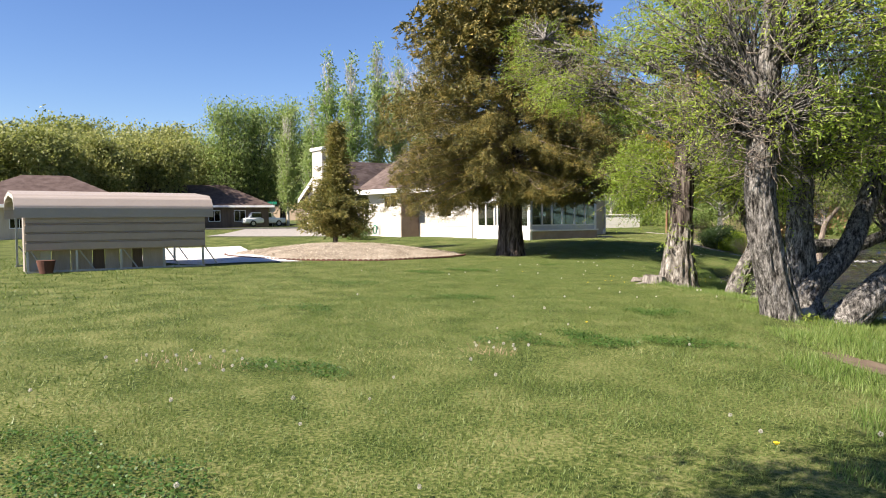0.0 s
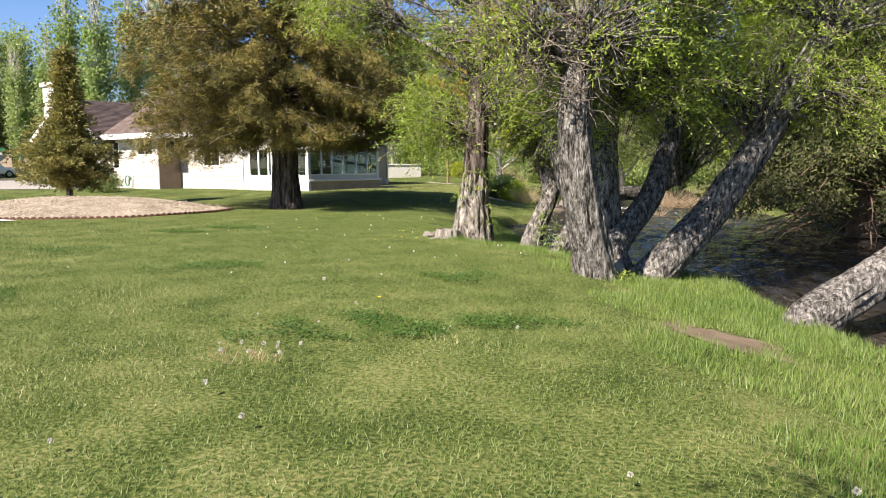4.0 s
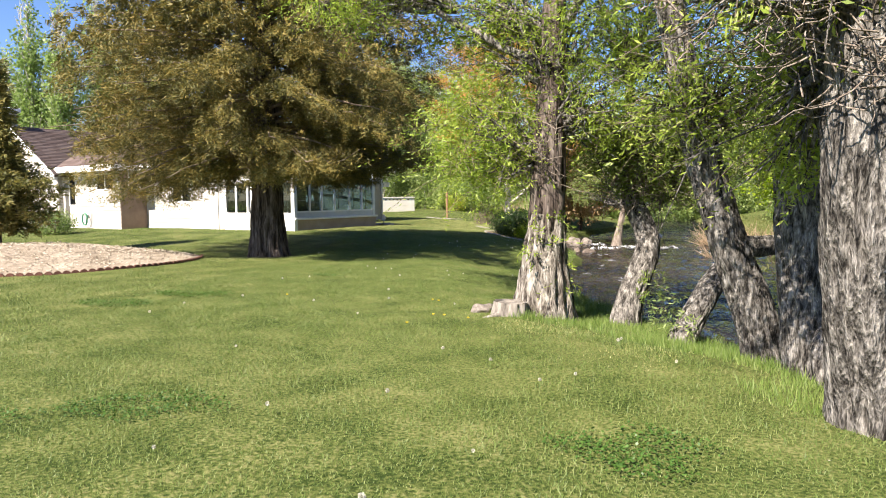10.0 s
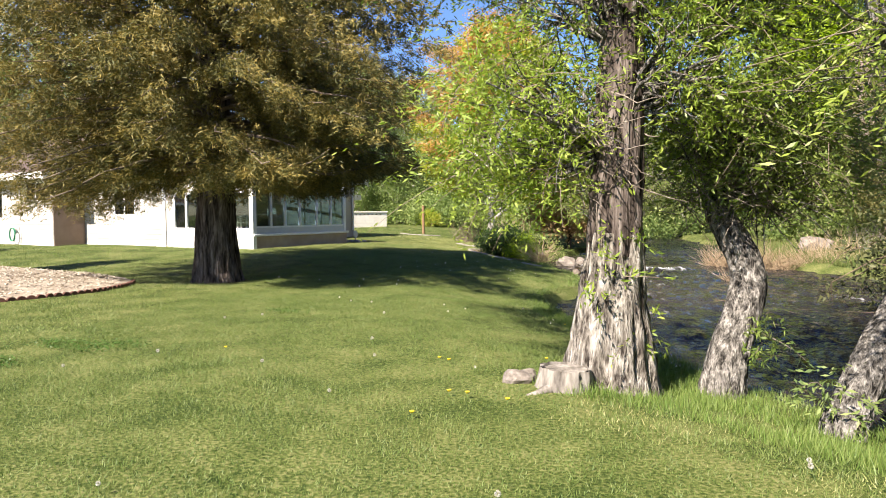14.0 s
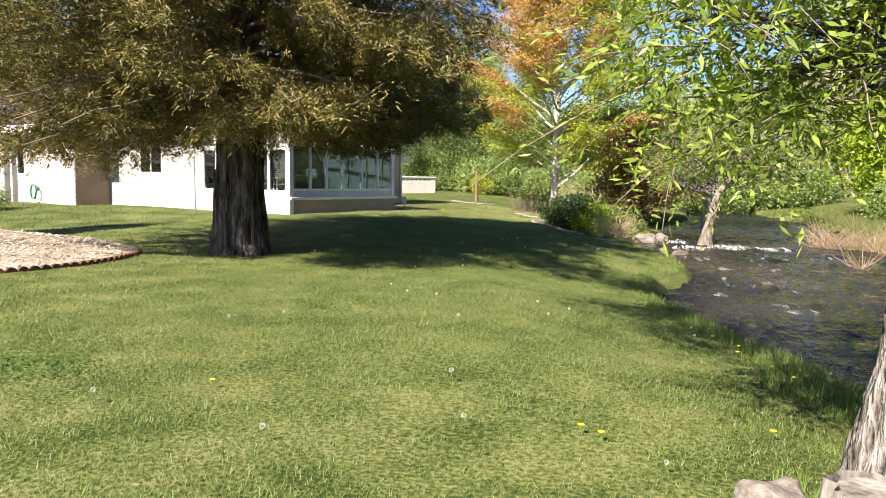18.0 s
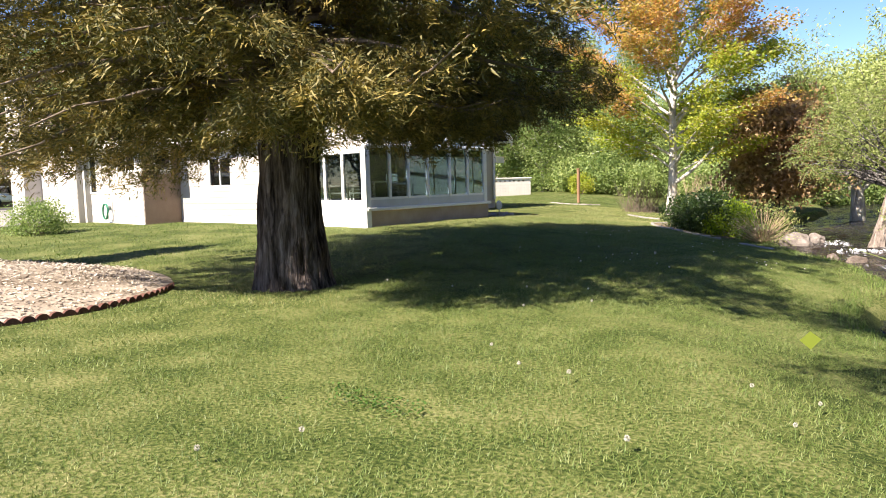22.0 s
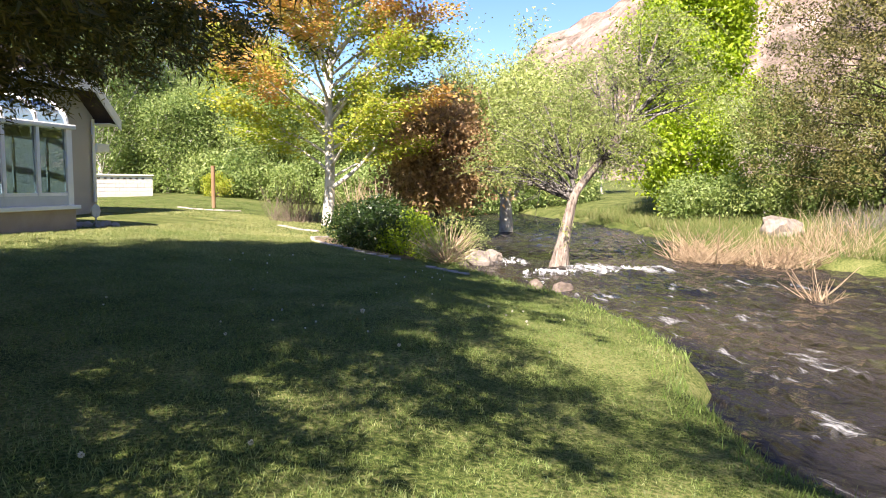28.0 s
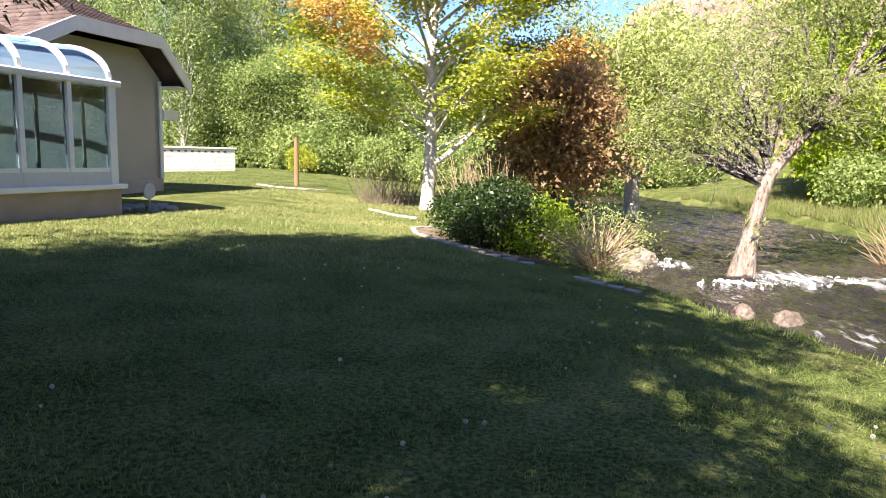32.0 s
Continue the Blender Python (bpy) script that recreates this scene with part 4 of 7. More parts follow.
def build_edging():
    """Scalloped brick edging along the front of the mulch bed."""
    e = empty("bed_edging", label="low scalloped red edging along the mulch bed", category="edging")
    for k, a in enumerate(np.linspace(-2.6, 0.35, 78)):
        x, y = -5.0 + 5.03 * math.cos(a), 27.6 + 3.88 * math.sin(a)
        x2, y2 = -5.0 + 5.03 * math.cos(a + 0.01), 27.6 + 3.88 * math.sin(a + 0.01)
        bm = rod((-0.03, 0, 0.0), (0.03, 0, 0.0), 0.085, 12)
        part("edging_brick", bm, M_BRICK, e, m=pose(x, y, ground_z(x, y) - 0.015, 0, 0, math.degrees(math.atan2(y2 - y, x2 - x)) + 90 + rng.normal() * 4))


build_edging()


def build_chips():
    k = 14000
    a, r = rng.random(k) * 2 * np.pi, np.sqrt(rng.random(k)) * 0.97
    x, y = -5.0 + 5.0 * r * np.cos(a), 27.6 + 3.85 * r * np.sin(a)
    base = np.stack([x, y, land(x, y) + 0.022 + 0.02 * rng.random(k)], -1)
    way = np.stack([rng.normal(size=k), rng.normal(size=k), 0.25 * rng.normal(size=k)], -1)
    g = Geo()
    g.leaves(base, way, 0.04 + 0.05 * rng.random(k), 0.018 + 0.022 * rng.random(k), up=np.array([0, 0, 1.0]) + 0.3 * rng.normal(size=(k, 3)))
    put("bark_chips", g.mesh("bark_chips", M_CHIP), kind="stuff", label="loose pale wood chips strewn over the bed", category="mulch")


build_chips()

# ---- trees ----


def bent(p, q, n=7, sag=0.0, wob=0.08):
    """A wandering curve from p to q."""
    p, q = np.asarray(p, float), np.asarray(q, float)
    s = np.linspace(0, 1, n)[:, None]
    L = np.linalg.norm(q - p)
    w = np.cumsum(rng.normal(size=(n, 3)), 0) * wob * L / n
    w -= s * w[-1]
    out = p + (q - p) * s + w * np.sin(np.pi * s)
    out[:, 2] += sag * L * np.sin(np.pi * s[:, 0])
    return out


def bark_tube(pts, radii, sides=30, per_m=16, deep=0.16, ridges=9, seed=0.0):
    """A trunk with furrowed bark: a dense tube whose radius follows long cords and cross breaks."""
    pts, radii = np.asarray(pts, float), np.asarray(radii, float)
    seg = np.r_[0, np.cumsum(np.linalg.norm(np.diff(pts, axis=0), axis=1))]
    n = max(8, int(seg[-1] * per_m))
    s = np.linspace(0, seg[-1], n)
    # smooth the knots
    P = np.stack([np.interp(s, seg, pts[:, i]) for i in range(3)], -1)
    R = np.interp(s, seg, radii)
    for _ in range(max(2, n // 8)):
        P[1:-1] = (P[:-2] + 2 * P[1:-1] + P[2:]) / 4
        R[1:-1] = (R[:-2] + 2 * R[1:-1] + R[2:]) / 4
    tang = np.gradient(P, axis=0)
    tang /= np.linalg.norm(tang, axis=1)[:, None]
    ref = np.array([0.0, 1.0, 0.1])
    a = np.cross(tang, ref)
    a /= np.linalg.norm(a, axis=1)[:, None]
    b = np.cross(tang, a)
    ang = np.linspace(0, 2 * np.pi, sides, endpoint=False)
    disp = np.zeros((n, sides))
    for i in range(n):
        for j in range(sides):
            c, d = math.cos(ang[j]), math.sin(ang[j])
            v = Vector((c * ridges * 0.32 + seed, d * ridges * 0.32, s[i] * 1.1 + seed))
            f = noise.noise(v) * 0.8 + noise.noise(Vector((v.x * 2.4, v.y * 2.4, v.z * 1.7))) * 0.7
            disp[i, j] = deep * (0.55 - abs(f) * 1.7) + 0.05 * noise.noise(Vector((c * 1.2, d * 1.2, s[i] * 1.4 + seed)))
    r = R[:, None] * (1 + disp)
    ring = P[:, None] + r[..., None] * (np.cos(ang)[None, :, None] * a[:, None] + np.sin(ang)[None, :, None] * b[:, None])
    i, j = np.meshgrid(np.arange(n - 1), np.arange(sides), indexing="ij")
    j2 = (j + 1) % sides
    return ring.reshape(-1, 3), np.stack([i * sides + j, i * sides + j2, (i + 1) * sides + j2, (i + 1) * sides + j], -1).reshape(-1, 4)


def leaf_cloud(geo, centres, per, spread, length, width, droop=0.5, twig=None, flat=0.8):
    """Clumps of leaves round centres; twig: a Geo that takes a thin twig for each clump."""
    c = np.repeat(np.asarray(centres, float), per, 0)
    k = len(c)
    off = np.clip(rng.normal(size=(k, 3)), -1.7, 1.7) * spread * (1, 1, flat)
    way = off / (spread + 1e-6) * 0.5 + rng.normal(size=(k, 3)) * 0.7 + np.array([0, 0, -droop])
    geo.leaves(c + off, way, length * (0.7 + 0.6 * rng.random(k)), width * (0.7 + 0.6 * rng.random(k)), tri=length > 0.145)
    if twig is not None:
        for p in centres[:: max(1, len(centres) // 400)]:
            q = p + rng.normal(size=3) * spread * 0.9
            twig.tube([p, (p + q) / 2 + rng.normal(size=3) * 0.03, q], [0.008, 0.006, 0.003], 3)


def hanging_sprays(geo, twigs, starts, per, length, leaf_len, leaf_w):
    """Drooping shoots with narrow leaves set along them."""
    for p in starts:
        out = np.r_[rng.normal(size=2) * 0.75, 0.25 - 0.85 * rng.random()]
        L = length * (0.6 + 0.8 * rng.random())
        s = np.linspace(0, 1, per)[:, None]
        pts = p + out * L * s + np.array([0, 0, -0.35 * L]) * s * s + rng.normal(size=(per, 3)) * 0.012
        way = out + rng.normal(size=(per, 3)) * 0.85 + np.array([0, 0, -0.12])
        geo.leaves(pts, way, leaf_len * (0.6 + 0.7 * rng.random(per)), leaf_w * (0.7 + 0.5 * rng.random(per)))
        if rng.random() < 0.35:
            twigs.tube(pts[:: max(1, per // 3)], np.linspace(0.006, 0.002, len(pts[:: max(1, per // 3)])), 3)


def crown_points(k, centre, radii, shell=0.55):
    """Points in an ellipsoid, thicker towards its outside."""
    d = rng.normal(size=(k, 3))
    d /= np.linalg.norm(d, axis=1)[:, None]
    r = (shell + (1 - shell) * rng.random(k)) ** 0.6
    return np.asarray(centre) + d * r[:, None] * np.asarray(radii)


def broadleaf(name, x, y, height, radius, low, leaf, bark, label, clumps=90, per=60, spread=0.5, leaf_len=0.14, leaf_w=0.08, trunk_r=0.16, limbs=14, lean=(0, 0), shape="round", category="tree", z=None, sides=8, leaf_top=None, split=0.62, skirt=0):
    """A tree: a tapered trunk, limbs that fork towards the crown, and clumps of leaves on their ends."""
    z = ground_z(x, y) - 0.05 if z is None else z
    tree = empty(name, pose(x, y, z), label=label, category=category)
    wood, leaves, bole = Geo(), Geo(), Geo()
    top = np.array([lean[0], lean[1], height * 0.88])
    trunk = bent((0, 0, 0), top, 10, 0, 0.10)
    bole.tube(trunk, trunk_r * np.linspace(1.15, 0.16, 10) ** 1.0, sides + 2, 0.03)
    zc = (low + height) / 2
    ends = []
    for i in range(limbs):
        f = 0.25 + 0.7 * (i + rng.random()) / limbs
        start = np.array([np.interp(f, np.linspace(0, 1, 10), trunk[:, a]) for a in range(3)])
        if start[2] < low * 0.7:
            start = np.array([np.interp(low * 0.8 / height, np.linspace(0, 1, 10), trunk[:, a]) for a in range(3)])
        a = i * 2.399 + rng.normal() * 0.3
        hz = start[2] + (height - start[2]) * (0.35 + 0.5 * rng.random()) if shape != "spread" else min(height * 0.95, start[2] + radius * (0.2 + 0.5 * rng.random()))
        rel = (hz - low) / (height - low)
        rr = radius * {"round": math.sqrt(max(0.05, 1 - (2 * rel - 0.85) ** 2 * 0.85)), "column": 1.0 - 0.55 * rel, "spread": 1.0 - 0.5 * rel ** 2, "vase": 0.35 + 0.75 * rel}[shape]
        rr *= 0.65 + 0.4 * rng.random()
        end = np.array([trunk[5][0] + rr * math.cos(a), trunk[5][1] + rr * math.sin(a), hz])
        limb = bent(start, end, 7, -0.05, 0.16)
        r0 = trunk_r * (0.55 - 0.35 * f)
        wood.tube(limb, np.linspace(r0, r0 * 0.2, 7), 6)
        ends += [limb[4], limb[5], limb[6]]
        for _ in range(4):
            s = limb[rng.integers(2, 6)]
            e2 = s + (limb[-1] - limb[2]) * 0.35 + rng.normal(size=3) * radius * 0.24
            fork = bent(s, e2, 5, 0, 0.2)
            wood.tube(fork, np.linspace(r0 * 0.4, r0 * 0.1, 5), 4)
            ends += [fork[-1], fork[2]]
    ends = np.array(ends)
    if skirt:
        ends = np.concatenate([ends, crown_points(skirt, (0, 0, low + height * 0.24), (radius * 0.85, radius * 0.85, height * 0.23), 0.5)])
    ends = ends[ends[:, 2] > low]
    cs = ends[rng.integers(0, len(ends), clumps)] + np.clip(rng.normal(size=(clumps, 3)), -1.6, 1.6) * spread * 0.9
    cs = cs[cs[:, 2] > low * 0.9]
    put("trunk", bole.mesh("trunk", bark, True), tree)
    put("branchwork", wood.mesh("branchwork", bark, True), tree, kind="stuff")
    if leaf_top is not None:
        high = cs[:, 2] / height + 0.12 * rng.normal(size=len(cs)) - 0.05 * (cs[:, 0] + cs[:, 1]) / radius > split
        tips = Geo()
        leaf_cloud(tips, cs[high], per, spread, leaf_len, leaf_w, 0.3)
        put("upper_crown", tips.mesh("upper_crown", leaf_top), tree)
        cs = cs[~high]
    leaf_cloud(leaves, cs, per, spread, leaf_len, leaf_w, 0.3)
    put("crown", leaves.mesh("crown", leaf), tree)
    return tree


# how far the lowest sprays reach out on the sunny side, across the light
SKIRT_A, SKIRT_S = [-3, -1, 0, 1, 3, 3.6, 5.2], [-2.1, -1.2, -0.8, -0.5, 0.1, 0.7, 2.0]


def redwood(x, y):
    z = ground_z(x, y)
    tree = empty("redwood_tree", pose(x, y, z - 0.05), label="tall redwood with fluted dark trunk and drooping olive-brown sprays", category="tree")
    v, f = bark_tube([(0, 0, 0), (0, 0, 0.35), (0.0, 0, 1.2), (0.02, 0, 3), (0.0, 0, 7.3), (0, 0, 10.55)], [0.58, 0.48, 0.42, 0.37, 0.22, 0.03], 60, 9, 0.17, 20, 3.0)
    put("trunk", mesh_of("trunk", v, f, M_BARK_DARK, True), tree, label="fluted dark reddish-brown trunk")
    wood, leaves = Geo(), Geo()
    n = 250
    for i in range(n + 7):
        t = i / n if i < n else 0.12
        h = 2.5 + 8.05 * t ** 1.15 if i < n else 3.5 + 0.16 * (i - n)
        L = np.interp(h, [2.5, 4.2, 6, 8.5, 10, 11], [4.2, 4.75, 4.5, 3.7, 2.7, 0.5]) * (0.78 + 0.35 * rng.random())
        if t < 0.06:
            L *= 0.85
        a = i * 2.399 + rng.normal() * 0.25
        if i >= n:
            L, a = 5.3, radians(44 + 8 * (i - n))
        d = np.array([math.cos(a), math.sin(a), 0])
        toward, across = 0.545 * d[0] + 0.838 * d[1], 0.838 * d[0] - 0.545 * d[1]
        L *= 1 - 0.27 * float(smooth_step(h, 5.5, 8.0)) * abs(across)
        if toward < 0:
            L = min(L, max(0.6, ((h - 0.25) / 0.92 - np.interp(across * L, SKIRT_A, SKIRT_S)) / max(-toward, 0.08)))
        rise = 0.10 + 0.30 * t
        m = 9
        s = np.linspace(0, 1, m)
        limb = np.array([0, 0, h]) + d * (L * s)[:, None] + np.outer(L * (rise * s - (0.42 - 0.2 * t) * s ** 2 + 0.10 * s ** 3), (0, 0, 1)) + rng.normal(size=(m, 3)) * 0.04 * s[:, None]
        floor_z = 2.45 + 0.5 * smooth_step(limb[:, 0], 2.5, 4.0) - 0.75 * smooth_step(-limb[:, 0] - 0.5 * limb[:, 1], 0.5, 3.0)
        limb[:, 2] = np.maximum(limb[:, 2], floor_z)
        wood.tube(limb, np.linspace(0.055, 0.008, m) * (1.2 - t), 5)
        side = np.array([-d[1], d[0], 0])
        k = int(20 * L / 5) + 5
        for j in range(k):
            u = 0.22 + 0.78 * (j + rng.random()) / k
            p = np.array([np.interp(u, s, limb[:, q]) for q in range(3)])
            sg = 1 if j % 2 else -1
            bl = (0.30 + 0.85 * (1 - abs(u - 0.6))) * (0.6 + 0.6 * rng.random()) * (0.35 + 0.13 * L)
            e = p + (d * 0.75 + side * sg * (0.75 * rng.random() + 0.15) + np.array([0, 0, -0.25 - 0.35 * rng.random()])) * bl
            # tufts of needles along the spray
            fine = h < 7.5
            tufts, q = (12, 13) if h < 5.5 else (9, 9) if fine else (7, 6)
            w = np.sort(rng.random(tufts)) ** 0.8
            c = p + (e - p) * w[:, None] + rng.normal(size=(tufts, 3)) * 0.06
            c[:, 2] -= 0.25 * bl * w ** 2
            fan = (e - p) / bl + rng.normal(size=(tufts, 3)) * 0.55 + np.array([0, 0, 0.1])
            c = np.repeat(c, q, 0) + rng.normal(size=(tufts * q, 3)) * (0.05 if h < 5.5 else 0.035)
            way = np.repeat(fan, q, 0) + rng.normal(size=(tufts * q, 3)) * 0.45
            low = 1.75 + 0.75 * smooth_step(c[:, 0], 1.5, 3.5) - 0.35 * smooth_step(-c[:, 0], 0.5, 3.0)
            near_low = 0.92 * (np.interp(0.838 * c[:, 0] - 0.545 * c[:, 1], SKIRT_A, SKIRT_S) - 0.545 * c[:, 0] - 0.838 * c[:, 1])
            keep = c[:, 2] > np.maximum(low, near_low) + 0.35 * rng.random(tufts * q) - 0.1
            if keep.any():
                n1 = int(keep.sum())
                leaves.leaves(c[keep], way[keep], (0.06 if h < 5.5 else 0.08 if fine else 0.13) + 0.08 * rng.random(n1), (0.012 if h < 5.5 else 0.023 if fine else 0.052) + 0.008 * rng.random(n1), tri=True)
    put("branchwork", wood.mesh("branchwork", M_TWIG), tree)
    put("crown", leaves.mesh("crown", M_REDWOOD), tree)


redwood(1.52, 29.2)


def spruce(x, y, H, R):
    z = ground_z(x, y)
    tree = empty("spruce_tree", pose(x, y, z - 0.03), label="small spruce with bushy skirt and thin leader on mulch", category="tree")
    wood, leaves = Geo(), Geo()
    wood.tube(bent((0, 0, 0), (0.1, 0, H), 9, 0, 0.03), np.linspace(0.11, 0.012, 9), 10, 0.04)
    n = 150
    for i in range(n):
        t = i / n
        h = 0.45 + (H - 0.5) * t ** 1.0
        prof = np.interp(t, [0, 0.12, 0.3, 0.42, 0.52, 0.62, 0.8, 1], [0.75, 1.0, 0.86, 0.55, 0.32, 0.24, 0.15, 0.02])
        L = R * prof * (0.72 + 0.5 * rng.random())
        a = i * 2.399 + rng.normal() * 0.2
        d = np.array([math.cos(a), math.sin(a), 0.12])
        m = 6
        s = np.linspace(0, 1, m)
        limb = np.array([0.1 * t, 0, h]) + d * (L * s)[:, None] + np.outer(-0.12 * L * s ** 2, (0, 0, 1))
        wood.tube(limb, np.linspace(0.018, 0.004, m), 4)
        k = int(12 + 26 * L)
        w = 0.15 + 0.85 * rng.random(k)
        c = np.stack([np.interp(w, s, limb[:, q]) for q in range(3)], -1)
        side = rng.normal(size=(k, 3)) * (1, 1, 0.5) * 0.13
        c = np.repeat(c + side, 8, 0) + rng.normal(size=(8 * k, 3)) * 0.05
        way = np.repeat(side, 8, 0) * 3 + d * 0.5 + rng.normal(size=(8 * k, 3)) * 0.5
        leaves.leaves(c, way, 0.10 + 0.08 * rng.random(8 * k), 0.036, tri=True)
    put("trunk", wood.mesh("trunk", M_BARK_DARK), tree)
    put("crown", leaves.mesh("crown", M_SPRUCE), tree)


spruce(-6.3, 29.0, 5.2, 1.55)


def willow(name, label, trunks, clumps, leaf=None, bark=None, per=17, shoot=0.48, limbs=(), leaf_len=0.072, leaf_w=0.0195, extra=34, thick=1.8, brush=()):
    """An old willow: furrowed trunks given by their course, thin limbs, and hanging leafy shoots round crown lobes."""
    tree = empty(name, label=label, category="tree")
    wood, leaves, twigs = Geo(), Geo(), Geo()
    for k, (pts, radii, *own) in enumerate(trunks):
        v, f = bark_tube(pts, radii, 52, 22, 0.24, 13, 5.0 * k + len(name))
        put("trunk", mesh_of("trunk", v, f, own[0] if own else bark or M_BARK, True), tree)
    for p, q, r in limbs:
        limb = bent(p, q, 9, 0.02, 0.18)
        wood.tube(limb, np.linspace(r, r * 0.3, 9), 8, 0.05)
    for centre, radii, k, root in clumps:
        pts = crown_points(int(k * thick), centre, radii, 0.25)
        pts = pts[pts[:, 2] > (1.4 if radii[2] > 0.5 else -1)]
        pts = pts[(pts[:, 0] > 7.15) | (pts[:, 2] > 3.6)]
        for p in pts[:: max(1, len(pts) // extra)] if radii[2] > 0.5 else ():
            b = bent(root, p, 7, 0.05, 0.22)
            wood.tube(b, np.linspace(0.035, 0.006, 7), 5)
            for _ in range(3):
                q = b[4] + rng.normal(size=3) * 0.35
                wood.tube(bent(b[3], q, 4, 0, 0.2), np.linspace(0.012, 0.003, 4), 3)
        hanging_sprays(leaves, twigs, pts, per, shoot if radii[2] > 0.5 else 0.22, leaf_len, leaf_w)
    dead = Geo()
    for centre, radii, k in brush:
        for p in crown_points(k, centre, radii, 0.3):
            way = rng.normal(size=3) * (1, 1, 0.7)
            q = p + way / np.linalg.norm(way) * (0.2 + 0.4 * rng.random())
            dead.tube(bent(p, q, 5, -0.1, 0.3), np.linspace(0.008, 0.003, 5), 3)
    if dead.n:
        put("dead_twig", dead.mesh("dead_twig", M_BARK_RIVER), tree, kind="stuff", label="dead grey twigs")
    if wood.n:
        put("branchwork", wood.mesh("branchwork", M_BARK), tree)
    if twigs.n:
        put("twig", twigs.mesh("twig", M_TWIG), tree, kind="stuff")
    put("crown", leaves.mesh("crown", leaf or M_WILLOW), tree)
    return tree


willow("willow_tree", "old leaning willow with pale furrowed trunks at the river's edge", [
    ([(10.62, 15.4, -0.5), (10.58, 15.36, 0.1), (10.38, 15.15, 0.95), (10.26, 15.0, 1.76), (10.3, 15.0, 2.8), (10.45, 15.0, 4.6), (10.6, 15.1, 7.5)], [0.36, 0.25, 0.215, 0.2, 0.18, 0.14, 0.05]),
    ([(10.98, 18.0, -0.7), (10.7, 17.95, 0.25), (10.38, 17.95, 1.1), (10.12, 18.1, 2.1), (9.98, 18.3, 3.0), (9.7, 18.5, 4.6), (9.5, 18.7, 6.8)], [0.27, 0.2, 0.175, 0.165, 0.15, 0.12, 0.05]),
    ([(11.0, 17.2, -0.6), (10.95, 17.35, 0.5), (10.91, 17.5, 1.3), (10.95, 17.7, 2.2), (11.0, 17.9, 3.5), (11.1, 18.1, 6.0)], [0.28, 0.22, 0.2, 0.19, 0.16, 0.06]),
    ([(11.2, 16.4, -0.55), (11.65, 16.55, -0.1), (12.4, 16.95, 0.6), (13.0, 17.1, 1.45), (13.6, 17.3, 2.3), (14.4, 17.7, 3.6), (15.4, 18.2, 5.2)], [0.3, 0.25, 0.23, 0.21, 0.18, 0.12, 0.04]),
    ([(11.2, 16.55, -0.55), (10.98, 16.9, 0.1), (11.7, 17.6, 0.93), (12.02, 18.0, 1.8), (12.35, 18.4, 2.9), (12.9, 19.0, 5.2)], [0.26, 0.19, 0.17, 0.15, 0.12, 0.05]),
], [
    ((9.55, 14.9, 3.1), (0.6, 0.5, 0.55), 60, (10.25, 14.95, 2.6)),
    ((10.9, 14.5, 3.0), (0.6, 0.5, 0.55), 55, (10.25, 14.95, 2.7)),
    ((10.15, 17.6, 2.6), (0.75, 0.5, 0.55), 110, (10.1, 18.1, 2.2)),
    ((11.5, 15.6, 2.7), (0.75, 0.7, 0.7), 110, (11.0, 17.4, 2.2)),
    ((10.2, 14.9, 6.6), (2.3, 2.0, 1.6), 560, (10.3, 15.0, 4.8)),
    ((9.2, 15.3, 4.5), (1.1, 1.0, 0.9), 200, (10.28, 15.0, 3.2)),
    ((11.4, 14.4, 4.4), (1.1, 1.1, 0.9), 220, (10.35, 15.0, 3.6)),
    ((12.6, 17.4, 5.4), (2.0, 2.0, 1.7), 560, (12.3, 18.3, 3.2)),
    ((11.9, 16.6, 3.6), (1.2, 1.1, 0.9), 240, (11.0, 17.8, 3.0)),
    ((13.2, 17.3, 2.9), (1.2, 1.0, 0.8), 260, (13.0, 17.1, 1.8)),
    ((12.4, 19.2, 2.9), (1.3, 1.1, 1.0), 260, (12.2, 18.2, 2.4)),
    ((14.8, 18.2, 4.2), (2.0, 1.9, 1.5), 460, (14.3, 17.7, 3.4)),
    ((14.6, 18.0, 2.5), (1.1, 1.0, 0.8), 200, (13.8, 17.4, 2.5)),
    ((9.7, 18.6, 6.0), (1.6, 1.5, 1.3), 320, (9.6, 18.6, 5.4)),
    ((11.6, 15.8, 7.6), (2.6, 2.4, 1.4), 420, (11.1, 18.0, 5.6)),
    ((10.45, 16.35, 2.35), (0.4, 0.6, 0.8), 170, (10.28, 15.1, 2.4)),
    ((11.0, 15.1, -0.05), (0.25, 0.2, 0.3), 4, (10.9, 15.2, -0.2)),
], limbs=[((10.28, 15.0, 2.3), (9.2, 15.6, 4.2), 0.05), ((10.3, 15.0, 3.4), (11.8, 14.0, 5.4), 0.07), ((10.3, 15.0, 3.0), (8.6, 15.2, 3.9), 0.045), ((10.35, 15.0, 3.8), (8.3, 15.8, 5.4), 0.06), ((13.0, 17.1, 1.5), (13.6, 16.4, 3.2), 0.05), ((11.0, 17.8, 2.6), (12.2, 17.0, 3.9), 0.05), ((10.0, 18.3, 3.0), (9.1, 17.6, 4.4), 0.05)],
    brush=[((10.15, 14.8, 2.75), (0.65, 0.45, 0.8), 230), ((9.5, 15.1, 3.3), (0.9, 0.6, 0.7), 160), ((10.2, 17.9, 2.7), (0.5, 0.4, 0.6), 90), ((12.2, 16.8, 3.2), (0.9, 0.8, 0.8), 110), ((10.4, 14.9, 4.4), (1.2, 1.0, 0.8), 160)])

